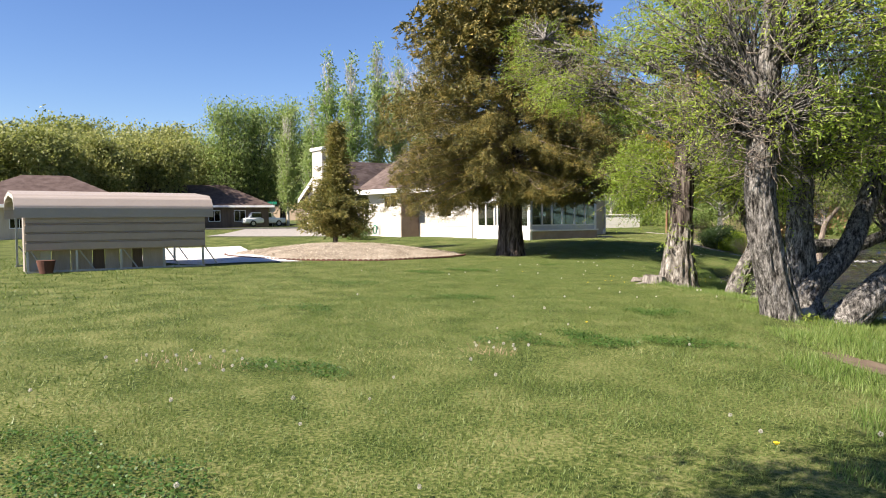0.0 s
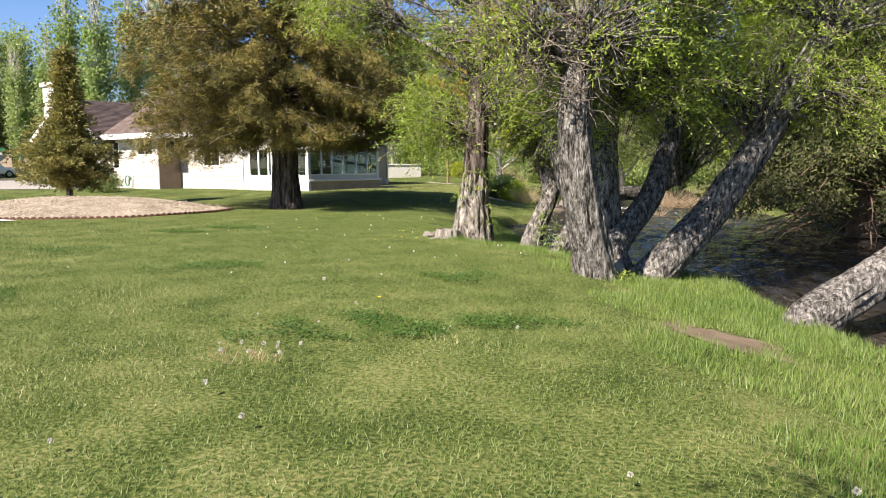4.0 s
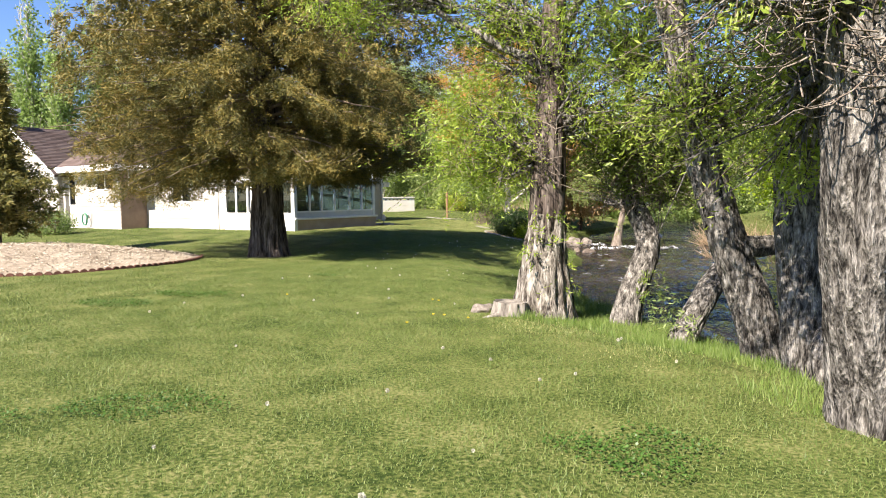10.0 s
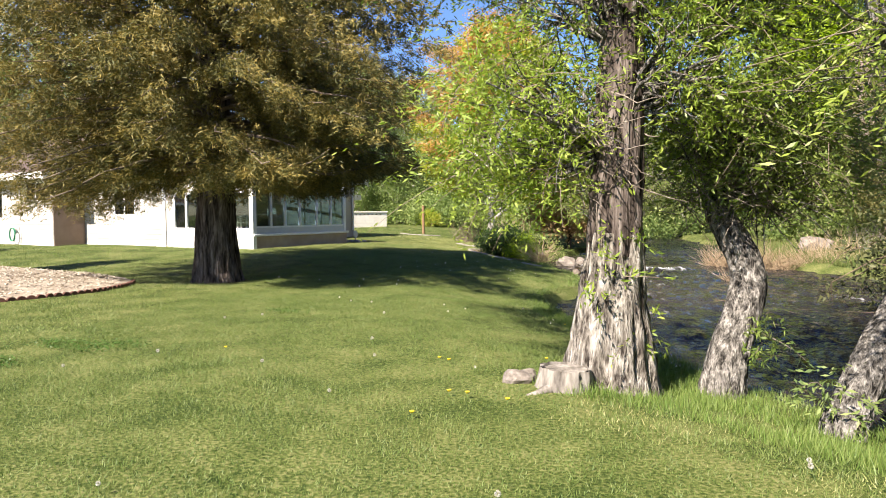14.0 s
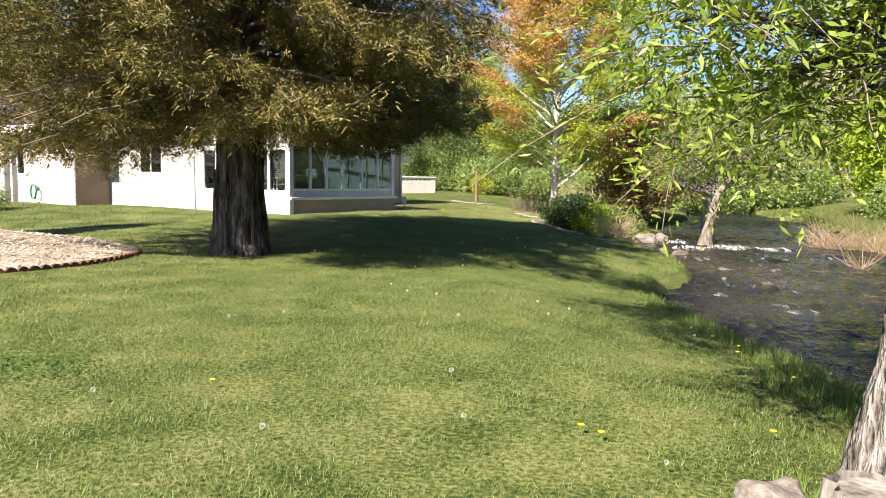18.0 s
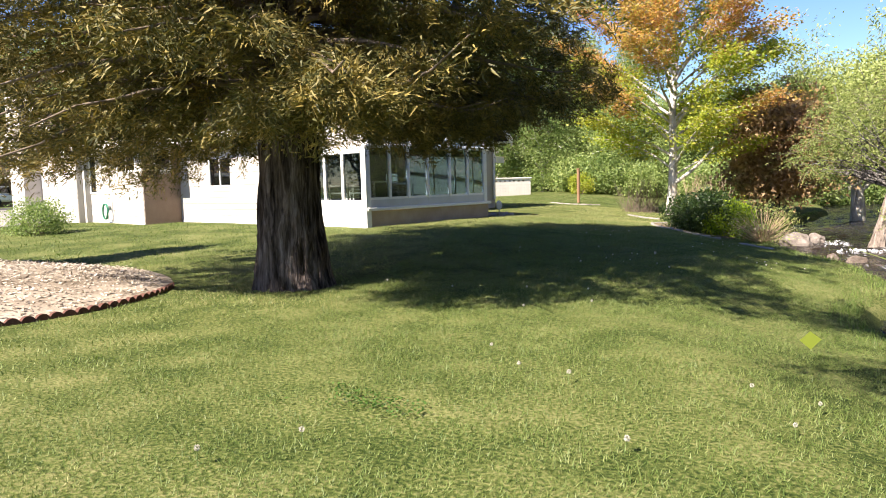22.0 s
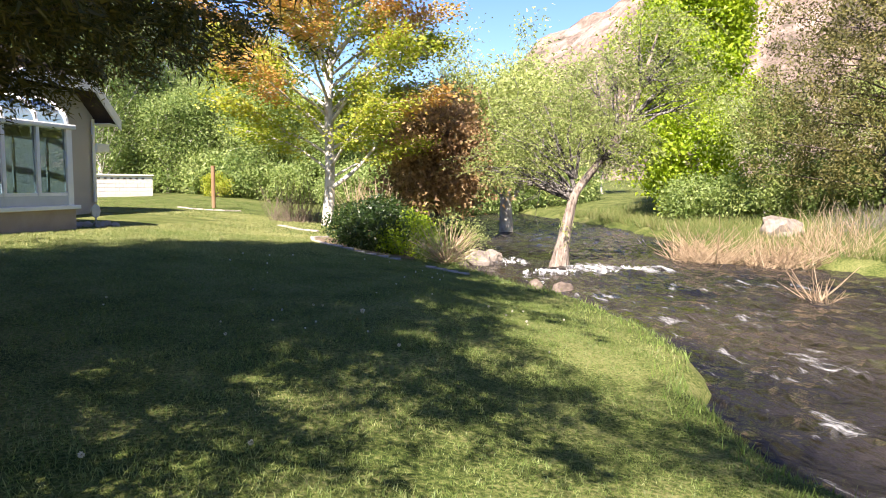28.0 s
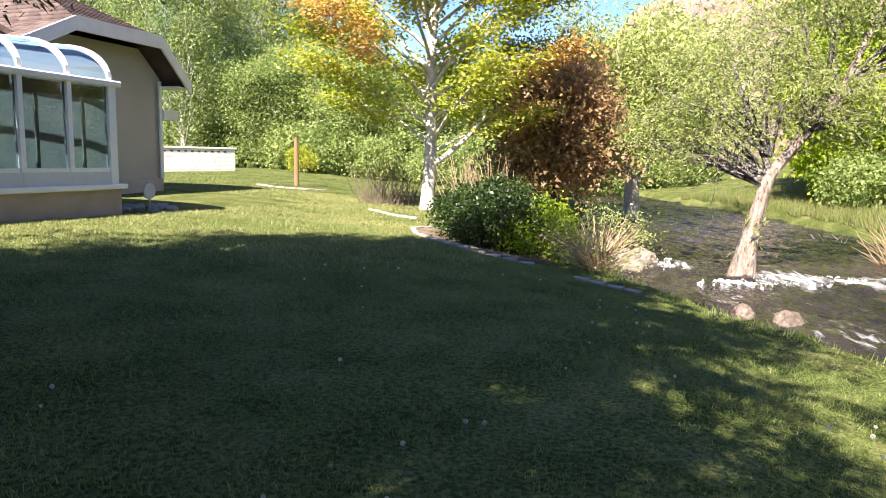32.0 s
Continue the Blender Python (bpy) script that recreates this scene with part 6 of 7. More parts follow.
under = shrub("hedge_shrub", *around(-2, 43), 2.0, 2.6, M_FAR_A, "rounded green shrub along the lawn's far edge", 120, 44, 0.34, 0.16, 0.11, 10)
tagged(under, group="shrubs at the lawn's edge")
far_set(under, [(-4.5, 44, 0.9, 30), (-7, 46, 1.0, 80), (-9.5, 47, 0.9, 130), (0.8, 42, 0.8, 200), (3.2, 43, 1.0, 250), (5.6, 40, 0.8, 300), (7.6, 42, 1.0, 20), (9.8, 44, 1.1, 70), (-12, 50, 1.2, 110), (12, 46, 1.1, 160), (14, 43, 1.0, 10), (17, 47, 1.1, 50), (20, 50, 1.1, 90), (-15, 56, 1.4, 140), (-18, 60, 1.4, 140), (-21, 64, 1.4, 10), (24, 50, 1.1, 200), (33, 32, 0.7, 15), (36, 31, 0.65, 75), (39, 29.5, 0.7, 135), (42, 29, 0.75, 195), (45, 28, 0.7, 255), (2, 52, 1.5, 30), (-3, 54, 1.5, 60), (7, 54, 1.5, 90)])
shrub("yellow_shrub", *around(-4.2, 41.0), 0.7, 1.2, M_MAPLE, "golden shrub beside the garden wall", 60, 50, 0.16, 0.1, 0.06)


def bare_tree(x, y, H, label):
    """A leafless pale tree: trunk and many forking twigs."""
    tree = empty("bare_tree", pose(x, y, ground_z(x, y)), label=label, category="tree", group="bare trees")
    wood = Geo()
    wood.tube(bent((0, 0, 0), (0, 0, H * 0.8), 8, 0, 0.06), np.linspace(0.16, 0.04, 8), 7)
    for i in range(60):
        h = H * (0.25 + 0.6 * rng.random())
        a = i * 2.399
        L = (H - h) * 0.55 + 0.6
        e = np.array([L * 0.6 * math.cos(a), L * 0.6 * math.sin(a), h + L])
        b = bent((0, 0, h), e, 6, 0, 0.18)
        wood.tube(b, np.linspace(0.045, 0.012, 6), 4)
        for _ in range(5):
            s = b[rng.integers(2, 6)]
            wood.tube(bent(s, s + rng.normal(size=3) * 0.5 + (0, 0, 0.5), 4, 0, 0.2), [0.016, 0.013, 0.011, 0.008], 3)
    put("trunk", wood.mesh("trunk", M_BARK_PALE), tree)
    return tree


x, y = around(-49, 76)
bare = bare_tree(x, y, 11.5, "leafless pale tree among the far trees")
for az, dist, s, turn in ((-33.5, 71, 1.75, 60), (-31, 70, 1.7, 190), (-46, 84, 0.95, 250), (-30, 74, 1.8, 20)):
    x, y = around(az, dist)
    o = copy_thing(bare, pose(x, y, ground_z(x, y), 0, 0, turn))
    o.scale = (s * 0.8, s * 0.8, s)

# ---- hills ----


def hill(name, x0, x1, y0, y1, n, height, mat, label, seed):
    xs, ys = np.linspace(x0, x1, n), np.linspace(y0, y1, n)
    X, Y = np.meshgrid(xs, ys, indexing="ij")
    Z = np.zeros_like(X)
    for i in range(n):
        for j in range(n):
            p = Vector((X[i, j] * 0.012 + seed, Y[i, j] * 0.012, seed))
            Z[i, j] = height(X[i, j], Y[i, j]) * (1 + 0.25 * noise.noise(p)) + 7 * abs(noise.noise(p * 3)) + 2.6 * noise.noise(p * 9) + 1.2 * noise.noise(p * 22)
    i, j = np.meshgrid(np.arange(n - 1), np.arange(n - 1), indexing="ij")
    f = np.stack([i * n + j, (i + 1) * n + j, (i + 1) * n + j + 1, i * n + j + 1], -1).reshape(-1, 4)
    put(name, mesh_of(name, np.stack([X, Y, Z - 4], -1).reshape(-1, 3), f, mat), kind="structure", label=label, category="hill")


def rock_hill(x, y):
    u, v = (x - 175) / 105, (y - 215) / 150
    return 82 * max(0.0, 1 - u * u - 0.35 * v * v) ** 0.8


def low_hill(x, y):
    return 34 * max(0.0, 1 - ((x + 260) / 330) ** 2 - ((y - 420) / 170) ** 2) ** 0.7


hill("hillside_1", 60, 330, 60, 380, 110, rock_hill, M_HILL, "dry rocky pink-brown hillside above the river", 3.1)
hill("hillside_2", -600, 90, 240, 600, 50, low_hill, M_HILL_FAR, "low brown hills behind the far trees", 8.3)

# ---- neighbours, road, car ----


def far_house(m, w, d, h, roof_h, wall_mat, label):
    hs = empty("house", m, label=label, category="house")
    holes = [(-w / 2 + 1.0 + 2.6 * k, -w / 2 + 2.2 + 2.6 * k, 0.9, 2.1) for k in range(int((w - 2) / 2.6))]
    part("wall", wall_bm("y", 0, 0.2, -w / 2, w / 2, -0.3, h, holes), wall_mat, hs)
    part("wall", box(-w / 2, d - 0.2, -0.3, w / 2, d, h), wall_mat, hs)
    part("wall", box(-w / 2, 0.2, -0.3, -w / 2 + 0.2, d - 0.2, h), wall_mat, hs)
    part("wall", box(w / 2 - 0.2, 0.2, -0.3, w / 2, d - 0.2, h), wall_mat, hs)
    for a, b, c, e in holes:
        window(hs, "y", 0, a, b, c, e, ((a + b) / 2,))
    o, y0, y1 = 0.6, -0.6, d + 0.6
    bm = bmesh.new()
    vs = [bm.verts.new(p) for p in ((-w / 2 - o, y0, h), (w / 2 + o, y0, h), (w / 2 + o, y1, h), (-w / 2 - o, y1, h), (-w / 2 + d / 2, d / 2, h + roof_h), (w / 2 - d / 2, d / 2, h + roof_h))]
    for f in ((0, 1, 5, 4), (1, 2, 5), (2, 3, 4, 5), (3, 0, 4), (3, 2, 1, 0)):
        bm.faces.new([vs[i] for i in f])
    part("roof", bm, M_SHINGLE, hs)
    part("fascia", box(-w / 2 - o, y0 - 0.04, h - 0.2, w / 2 + o, y0 - 0.005, h + 0.02), M_TRIM, hs)


far_house(pose(-44.0, 60.0, 0.3, 0, 0, 42), 15, 9, 2.6, 2.4, M_DARKWOOD, "low brown bungalow with a dark shingle roof across the road")
far_house(pose(-34.0, 35.5, 0.0, 0, 0, 50), 11, 8, 2.5, 2.2, M_TAN, "tan house with a brown hipped roof behind the carport")
ROAD = [(-70, 30), (-40, 53), (-18, 64), (10, 74), (10, 79), (-20, 70), (-44, 58), (-74, 36)]
build_flat("road", ROAD, M_ASPHALT, 0.03, "grey asphalt road past the houses", "road", 4.0)
build_flat("gravel_drive", [(-22, 38), (-13, 40), (-24, 60), (-34, 56)], M_STONE, 0.02, "pale gravel drive beside the road", "gravel", 3.0)


def pickup(m):
    c = empty("car", m, label="white car parked at the roadside", category="car")
    body = box(-2.4, -0.9, 0.35, 2.4, 0.9, 0.95, 0.12)
    part("body", body, M_CARPAINT, c)
    pts = [(-1.9, 0.95), (-1.5, 1.55), (0.6, 1.55), (1.2, 0.95)]
    part("cabin", prism([(x, -0.78, z) for x, z in pts], (0, 1.56, 0)), M_CARPAINT, c)
    for s in (-1, 1):
        y = s * 0.79
        for x0, x1 in ((-1.55, -0.55), (-0.45, 0.6)):
            part("side_window", prism([(x0 - 0.1, y, 1.0), (x1 + 0.1, y, 1.0), (x1, y, 1.45), (x0, y, 1.45)], (0, s * 0.012, 0)), M_GLASS_DARK, c)
        for x in (-1.5, 1.5):
            w = part("wheel", rod((x, s * 0.72, 0.34), (x, s * 0.93, 0.34), 0.34, 20), M_TYRE, c)
            part("rim", rod((x, s * 0.931, 0.34), (x, s * 0.945, 0.34), 0.2, 14), M_STEEL, w)


pickup(pose(-39.5, 65.3, ground_z(-39.5, 65.3) + 0.03, 0, 0, 65))


def street_sign(m):
    s = empty("street_sign", m, label="green street name sign on a steel post", category="street sign")
    part("post", rod((0, 0, 0), (0, 0, 2.7), 0.035), M_STEEL, s)
    part("name_plate", box(-0.5, -0.02, 2.45, 0.5, 0.02, 2.75, 0.005), M_GREEN_SIGN, s)
    part("stop_plate", rod((0, -0.05, 1.9), (0, -0.03, 1.9), 0.36, 8), M_STEEL, s)


street_sign(pose(-39.0, 66.4, ground_z(-39.0, 66.4), 0, 0, 35))


def garden_wall():
    a, b = Vector((-2.6, 61.5, 0)), Vector((0.9, 64.6, 0))
    L = (b - a).length
    z = ground_z(0, 63) - 0.1
    w = empty("garden_wall", Matrix.Translation((a.x, a.y, z)) @ pose(0, 0, 0, 0, 0, math.degrees(math.atan2(b.y - a.y, b.x - a.x))), label="low cream block wall with a pierced top course", category="wall")
    part("wall_core", box(0, 0.06, 0, L, 0.2, 1.15), M_CREAM, w)
    for row in range(6):
        x = -0.2 * (row % 2)
        while x < L - 0.02:
            part("block", box(max(0, x) + 0.006, 0.0, 0.19 * row + 0.006, min(L, x + 0.4) - 0.006, 0.06, 0.19 * row + 0.184), M_CREAM, w)
            x += 0.4
    part("coping", box(-0.06, -0.05, 1.15, L + 0.06, 0.26, 1.23, 0.01), M_CREAM, w)
    # no openings are cut: dark plates on the face imitate the shade inside holes
    for x in np.arange(0.3, L - 0.3, 0.34):
        part("hole_shade", box(x, -0.006, 0.99, x + 0.14, -0.001, 1.06), M_DARKWOOD, w)


garden_wall()


def yard_post(x, y, h, r, mat, label):
    p = empty("wooden_post", pose(x, y, ground_z(x, y) - 0.03), label=label, category="post")
    part("shaft", rod((0, 0, 0), (0, 0, h), r, 10), mat, p)
    part("cap", rod((0, 0, h), (0, 0, h + 0.04), r * 1.15, 10), mat, p)


M_ORANGEWOOD = material("orange_wood", [(0.17, 0.10, 0.055), (0.26, 0.165, 0.10)], 3.0, 25.0, 0.8, 0.4, 0.01, stretch=(1, 1, 0.2), spec=0.2)
yard_post(4.4, 53.5, 1.6, 0.075, M_ORANGEWOOD, "short orange-brown wooden post at the lawn's edge")

# ---- stones, kerbs, stumps ----


def rock(x, y, z, sx, sy, sz, turn, label, mat=None, seed=0.0, name="rock"):
    bm = bmesh.new()
    bmesh.ops.create_icosphere(bm, subdivisions=3, radius=1.0)
    for v in bm.verts:
        n = noise.noise(v.co * 1.3 + Vector((seed, seed * 2, 0))) * 0.35 + noise.noise(v.co * 3.7 + Vector((seed, 0, 0))) * 0.12
        v.co *= 1 + n
        v.co.z = max(v.co.z, -0.6)
    me = bpy.data.meshes.new(name)
    bm.to_mesh(me)
    bm.free()
    me.materials.append(mat or M_ROCK)
    return put(name, me, m=pose(x, y, z, 0, 0, turn) @ Matrix.Diagonal((sx, sy, sz, 1)), label=label, category="rock")


ROCKS = [(10.98, 41.3, -0.5, 0.42, 0.3, 0.28), (11.1, 36.75, -0.58, 0.36, 0.17, 0.17), (10.72, 37.1, -0.50, 0.15, 0.13, 0.12), (10.1, 33.0, -0.5, 0.3, 0.2, 0.14), (11.6, 41.9, -0.5, 0.25, 0.2, 0.2),
         (10.2, 43.5, -0.35, 0.3, 0.25, 0.2), (9.9, 39.9, -0.35, 0.3, 0.2, 0.15)]
for k, (x, y, z, sx, sy, sz) in enumerate(ROCKS):
    rock(x, y, z, sx, sy, sz, 40 * k, "wet brown rock at the river's edge" if k not in (0, 4) else "pale rounded rock above the rapids", M_ROCK if k in (0, 4) else M_ROCK_WET, 1.7 * k)
rock(21.4, 43.2, 0.0, 0.78, 0.55, 0.46, 20, "large pale boulder on the far bank", M_ROCK, 4.4, "boulder")
rock(7.76, 19.95, 0.0, 0.17, 0.14, 0.10, 30, "weathered pale rock by the willow stump", M_ROCK, 2.2)
rock(9.95, 14.6, -0.08, 0.10, 0.1, 0.08, 10, "small pale stone in the bank grass", M_STONE, 6.1)
rock(10.98, 16.3, -0.12, 0.19, 0.13, 0.11, 70, "grey rock lodged between the willow trunks", M_STONE, 7.7)


def cut_stump():
    s = empty("cut_stump", pose(8.13, 19.75, ground_z(8.1, 19.7) - 0.10), label="low weathered cut stump at the willow's foot", category="stump")
    v, f = bark_tube([(0, 0, 0), (0, 0, 0.1), (0.01, 0, 0.27)], [0.26, 0.225, 0.20], 48, 60, 0.30, 13, 9.0)
    put("bark", mesh_of("bark", v, f, M_DRYWOOD, True), s)
    bm = bmesh.new()
    bmesh.ops.create_circle(bm, cap_ends=True, segments=30, radius=0.188, matrix=Matrix.Translation((0.01, 0, 0.255)))
    part("cut_face", bm, M_DRYWOOD, s)
    r = Geo()
    r.tube(bent((-0.1, -0.15, 0.12), (-0.55, -0.45, 0.02), 7), np.linspace(0.05, 0.02, 7), 8, 0.1)
    put("root", r.mesh("root", M_DRYWOOD, True), s)


M_DRYWOOD = material("weathered_wood", [(0.055, 0.048, 0.042), (0.190, 0.168, 0.148), (0.350, 0.320, 0.288)], 9.0, 30.0, 0.95, 0.8, 0.03, stretch=(1, 1, 0.25), spec=0.1)
cut_stump()


def kerb(points, label, size=0.10, step=0.3, name="bed_kerb"):
    e = empty(name, label=label, category="edging")
    pts = [Vector((x, y, 0)) for x, y in points]
    for a, b in zip(pts, pts[1:]):
        n = max(1, round((b - a).length / step))
        for i in range(n):
            c = a.lerp(b, (i + 0.5) / n)
            L = (b - a).length / n
            part("kerb_stone", box(-L / 2 + 0.012, -size / 2, -0.06, L / 2 - 0.012, size / 2, 0.03 + 0.02 * rng.random(), 0.012), M_STONE, e, m=pose(c.x, c.y, ground_z(c.x, c.y), 0, 0, math.degrees(math.atan2(b.y - a.y, b.x - a.x)) + rng.normal() * 2))


kerb([(6.5, 46.2), (7.0, 45.2), (7.5, 44.6)], "pale curved kerb in front of the maple bed")
kerb([(7.6, 43.0), (7.15, 42.4), (7.1, 41.4), (7.4, 40.5), (8.0, 39.8), (8.7, 39.4)], "pale stone kerb round the dark bush")
kerb([(9.0, 38.5), (9.6, 37.6)], "flat pale stones at the edge of the bank")
kerb([(3.2, 52.5), (3.8, 51.8), (4.8, 51.8), (5.4, 52.4)], "low stone ring round the post")
build_flat("planting_soil", [(7.5, 42.8), (7.2, 42.2), (7.2, 41.4), (7.5, 40.6), (8.1, 39.9), (9.0, 39.6), (9.4, 41.0), (9.0, 43.0)], M_DIRT, 0.02, "reddish soil under the dark bush", "soil", 0.3)


def utility_box():
    b = empty("meter_sign", HOUSE @ pose(-0.35, 6.0, 0.28), label="grey octagonal plate on a short stake beside the sunroom", category="marker")
    part("stake", rod((0, 0, -0.1), (0, 0, 0.35), 0.018), M_STEEL, b)
    part("disc", rod((-0.015, 0, 0.40), (0.015, 0, 0.40), 0.15, 8), M_PANEL, b)


utility_box()
for k in range(16):
    p = HOUSE @ Vector((-0.4 + 0.25 * rng.normal(), 5.9 + 0.4 * rng.normal(), 0))
    rock(p.x, p.y, ground_z(p.x, p.y) + 0.02, 0.10, 0.08, 0.07, 50 * k, "grey border stone at the sunroom corner", M_STONE, 3.3 * k)


def hose():
    h = empty("garden_hose", HOUSE @ pose(-12.0, -1.42, 0.35), label="green garden hose hung on the house wall", category="hose")
    g = Geo()
    a = np.linspace(0, 6 * np.pi, 90)
    g.tube(np.stack([0.20 * np.cos(a) * (1 + 0.08 * np.sin(a * 0.7)), -0.02 - 0.004 * a, 0.42 + 0.27 * np.sin(a)], -1), np.full(90, 0.014), 6)
    put("coil", g.mesh("coil", M_HOSE, True), h)
    part("bracket", box(-0.08, 0.0, 0.55, 0.08, 0.1, 0.62), M_STEEL, h)
    part("pipe", rod((0.35, 0.05, -0.1), (0.35, 0.05, 0.75), 0.015), M_STEEL, h)


hose()


def clay_pot():
    c = empty("terracotta_tub", CARPORT @ pose(0.45, -0.35, ground_z(-9, 16.6)), label="tipped terracotta tub at the carport corner", category="tub")
    bm = bmesh.new()
    bmesh.ops.create_cone(bm, cap_ends=True, segments=20, radius1=0.16, radius2=0.24, depth=0.36, matrix=Matrix.Translation((0, 0, 0.2)))
    part("body", bm, M_BRICK, c)


clay_pot()

# ---- reeds, twigs, foam ----


def stick_patch(name, x, y, rx, ry, k, length, mat, label, lean=0.5, r=0.006, category="reeds", z=None):
    g = Geo()
    a, q = rng.random(k) * 2 * np.pi, np.sqrt(rng.random(k))
    px, py = x + rx * q * np.cos(a), y + ry * q * np.sin(a)
    pz = land(px, py) if z is None else np.full(k, z)
    way = np.stack([lean * rng.normal(size=k), lean * rng.normal(size=k), np.ones(k)], -1)
    way /= np.linalg.norm(way, axis=1)[:, None]
    L = length * (0.4 + 0.8 * rng.random(k))
    for i in range(k):
        p = np.array([px[i], py[i], pz[i] - 0.05])
        e = p + way[i] * L[i]
        g.tube([p, (p + e) / 2 + rng.normal(size=3) * 0.05 * L[i], e], [r * 1.5, r, r * 0.5], 3)
    put(name, g.mesh(name, mat), kind="stuff", label=label, category=category)


stick_patch("dead_brush", 17.0, 40.9, 0.8, 0.9, 300, 1.1, M_REED, "bleached tangle of dead branches at the water's edge", 1.1, 0.008, "brush", z=-0.6)
stick_patch("dead_brush", 18.3, 39.6, 0.9, 0.9, 320, 1.0, M_REED, "bleached tangle of dead branches on the bank", 1.2, 0.008, "brush", z=-0.55)
stick_patch("dead_brush", 19.7, 39.2, 0.9, 0.9, 260, 0.9, M_REED, "bleached tangle of dead branches on the bank", 1.2, 0.008, "brush", z=-0.45)
stick_patch("bare_bush", 15.1, 35.0, 0.14, 0.14, 34, 0.85, M_REED, "leafless fan-shaped bush standing in the river", 0.8, 0.007, "brush", z=-0.65)
stick_patch("dead_reeds", 20.9, 40.6, 1.0, 1.0, 130, 1.2, M_REED, "dry stalks along the far bank", 0.5)
stick_patch("bare_shrub_stems", 8.9, 44.6, 0.7, 0.7, 140, 1.5, M_REED, "upright bare shoots beside the maple", 0.25, 0.008)
stick_patch("bare_shrub_stems", 7.2, 48.8, 0.9, 0.6, 140, 1.4, M_TWIG, "grey leafless shrub behind the maple", 0.4, 0.007)
stick_patch("driftwood", 18.3, 45.0, 0.7, 0.6, 36, 1.1, M_DRYWOOD, "tangle of grey driftwood on the far bank", 1.4, 0.022, "driftwood")
stick_patch("sage_brush", 23.5, 41.5, 2.0, 1.2, 260, 0.9, M_DRYWOOD, "grey sagebrush on the far slope", 0.7, 0.006, "brush")


def foam(x, y, rx, ry, k, turn, label):
    """Broken white water: many small flat tongues lying on the waves."""
    g = Geo()
    c, s = math.cos(radians(turn)), math.sin(radians(turn))
    for _ in range(2 * k):
        u, v = rx * 0.62 * rng.normal(), ry * 0.75 * rng.normal()
        px, py = x + c * u - s * v, y + s * u + c * v
        m = 8
        ang = np.linspace(0, 2 * np.pi, m, endpoint=False)
        w0, w1 = 0.02 + 0.075 * rng.random() ** 2, 0.006 + 0.010 * rng.random()
        rr = 1 + 0.4 * rng.normal(size=m)
        lx, ly = w0 * np.cos(ang) * rr, w1 * np.sin(ang) * rr
        ca = radians(turn) + 0.45 * rng.normal()
        zz = WATER_Z + 0.035 * ripple(px, py, 1.5) + 0.02 * ripple(px + 9, py, 4.1) + 0.012 * ripple(px, py + 5, 8.3) + 0.015
        ring = np.stack([px + math.cos(ca) * lx - math.sin(ca) * ly, py + math.sin(ca) * lx + math.cos(ca) * ly, np.full(m, zz - 0.02)], -1)
        top = np.array([[px, py, zz + 0.012 + 0.02 * rng.random()]])
        g.add(np.concatenate([ring, top]), [[i, (i + 1) % m, m] for i in range(m)])
    put("foam", g.mesh("foam", M_FOAM, True), kind="stuff", label=label, category="white water")


foam(13.45, 39.85, 0.7, 0.28, 190, 0, "white rapids breaking round the river tree")
foam(12.0, 41.8, 0.4, 0.2, 50, 60, "white water behind the pale rocks")
foam(14.1, 39.7, 0.3, 0.2, 60, 20, "white rapids below the river tree")
foam(12.35, 39.55, 0.6, 0.16, 60, -15, "white rapids breaking above the river tree")

stick_patch("withered_stems", 7.65, 10.82, 0.32, 0.16, 70, 0.14, M_REED, "withered dandelion stems in the lawn", 0.6, 0.003, "weeds")
stick_patch("withered_stems", 5.1, 9.0, 0.7, 0.35, 110, 0.12, M_REED, "withered dandelion stems in the lawn", 0.6, 0.003, "weeds")

# ---- grass ----


def path_x(y):
    return np.interp(y, [3, 8, 14, 18, 23, 29, 40], [9.8, 8.9, 7.1, 6.1, 5.75, 5.8, 6.2])


def clear_of(x, y):
    """Where lawn grows: not on the bed, the drive, the dirt or in the house."""
    r2 = ((x + 5.0) / 5.05) ** 2 + ((y - 27.6) / 3.9) ** 2
    ok = r2 > 1.0
    hx, hy = x + 0.07, y - 36.91
    lx, ly = 0.8855 * hx - 0.4647 * hy, 0.4647 * hx + 0.8855 * hy
    ok &= ~((lx > -21) & (lx < 0.02) & (ly > 0.0) & (ly < 11)) & ~((lx > -21) & (lx < -9.4) & (ly > -1.7) & (ly < 0.1))
    ok &= (x - 11.45) ** 2 / 0.12 + (y - 12.3) ** 2 / 0.2 > 1 + 0.5 * ripple(x, y, 3.0)
    ok &= x < bank(y) - 0.02
    return ok


def grass(name, k, x0, x1, y0, y1, keep, length, width, mat, label, lean=0.45):
    x, y = x0 + (x1 - x0) * rng.random(k), y0 + (y1 - y0) * rng.random(k)
    m = keep(x, y) & clear_of(x, y)
    x, y = x[m], y[m]
    n = len(x)
    f = 1 + 0.3 * ripple(x, y, 0.9) + 0.25 * ripple(x + 3, y, 2.7) + 0.35 * ripple(x, y + 7, 8.0)
    way = np.stack([lean * rng.normal(size=n), lean * rng.normal(size=n), np.ones(n)], -1)
    way /= np.linalg.norm(way, axis=1)[:, None]
    base = np.stack([x, y, land(x, y) - 0.005], -1)
    g = Geo()
    g.blades(base, way, length * (0.55 + 0.8 * rng.random(n)) * f, width * (0.7 + 0.6 * rng.random(n)))
    put(name, g.mesh(name, mat), kind="stuff", label=label, category="grass")


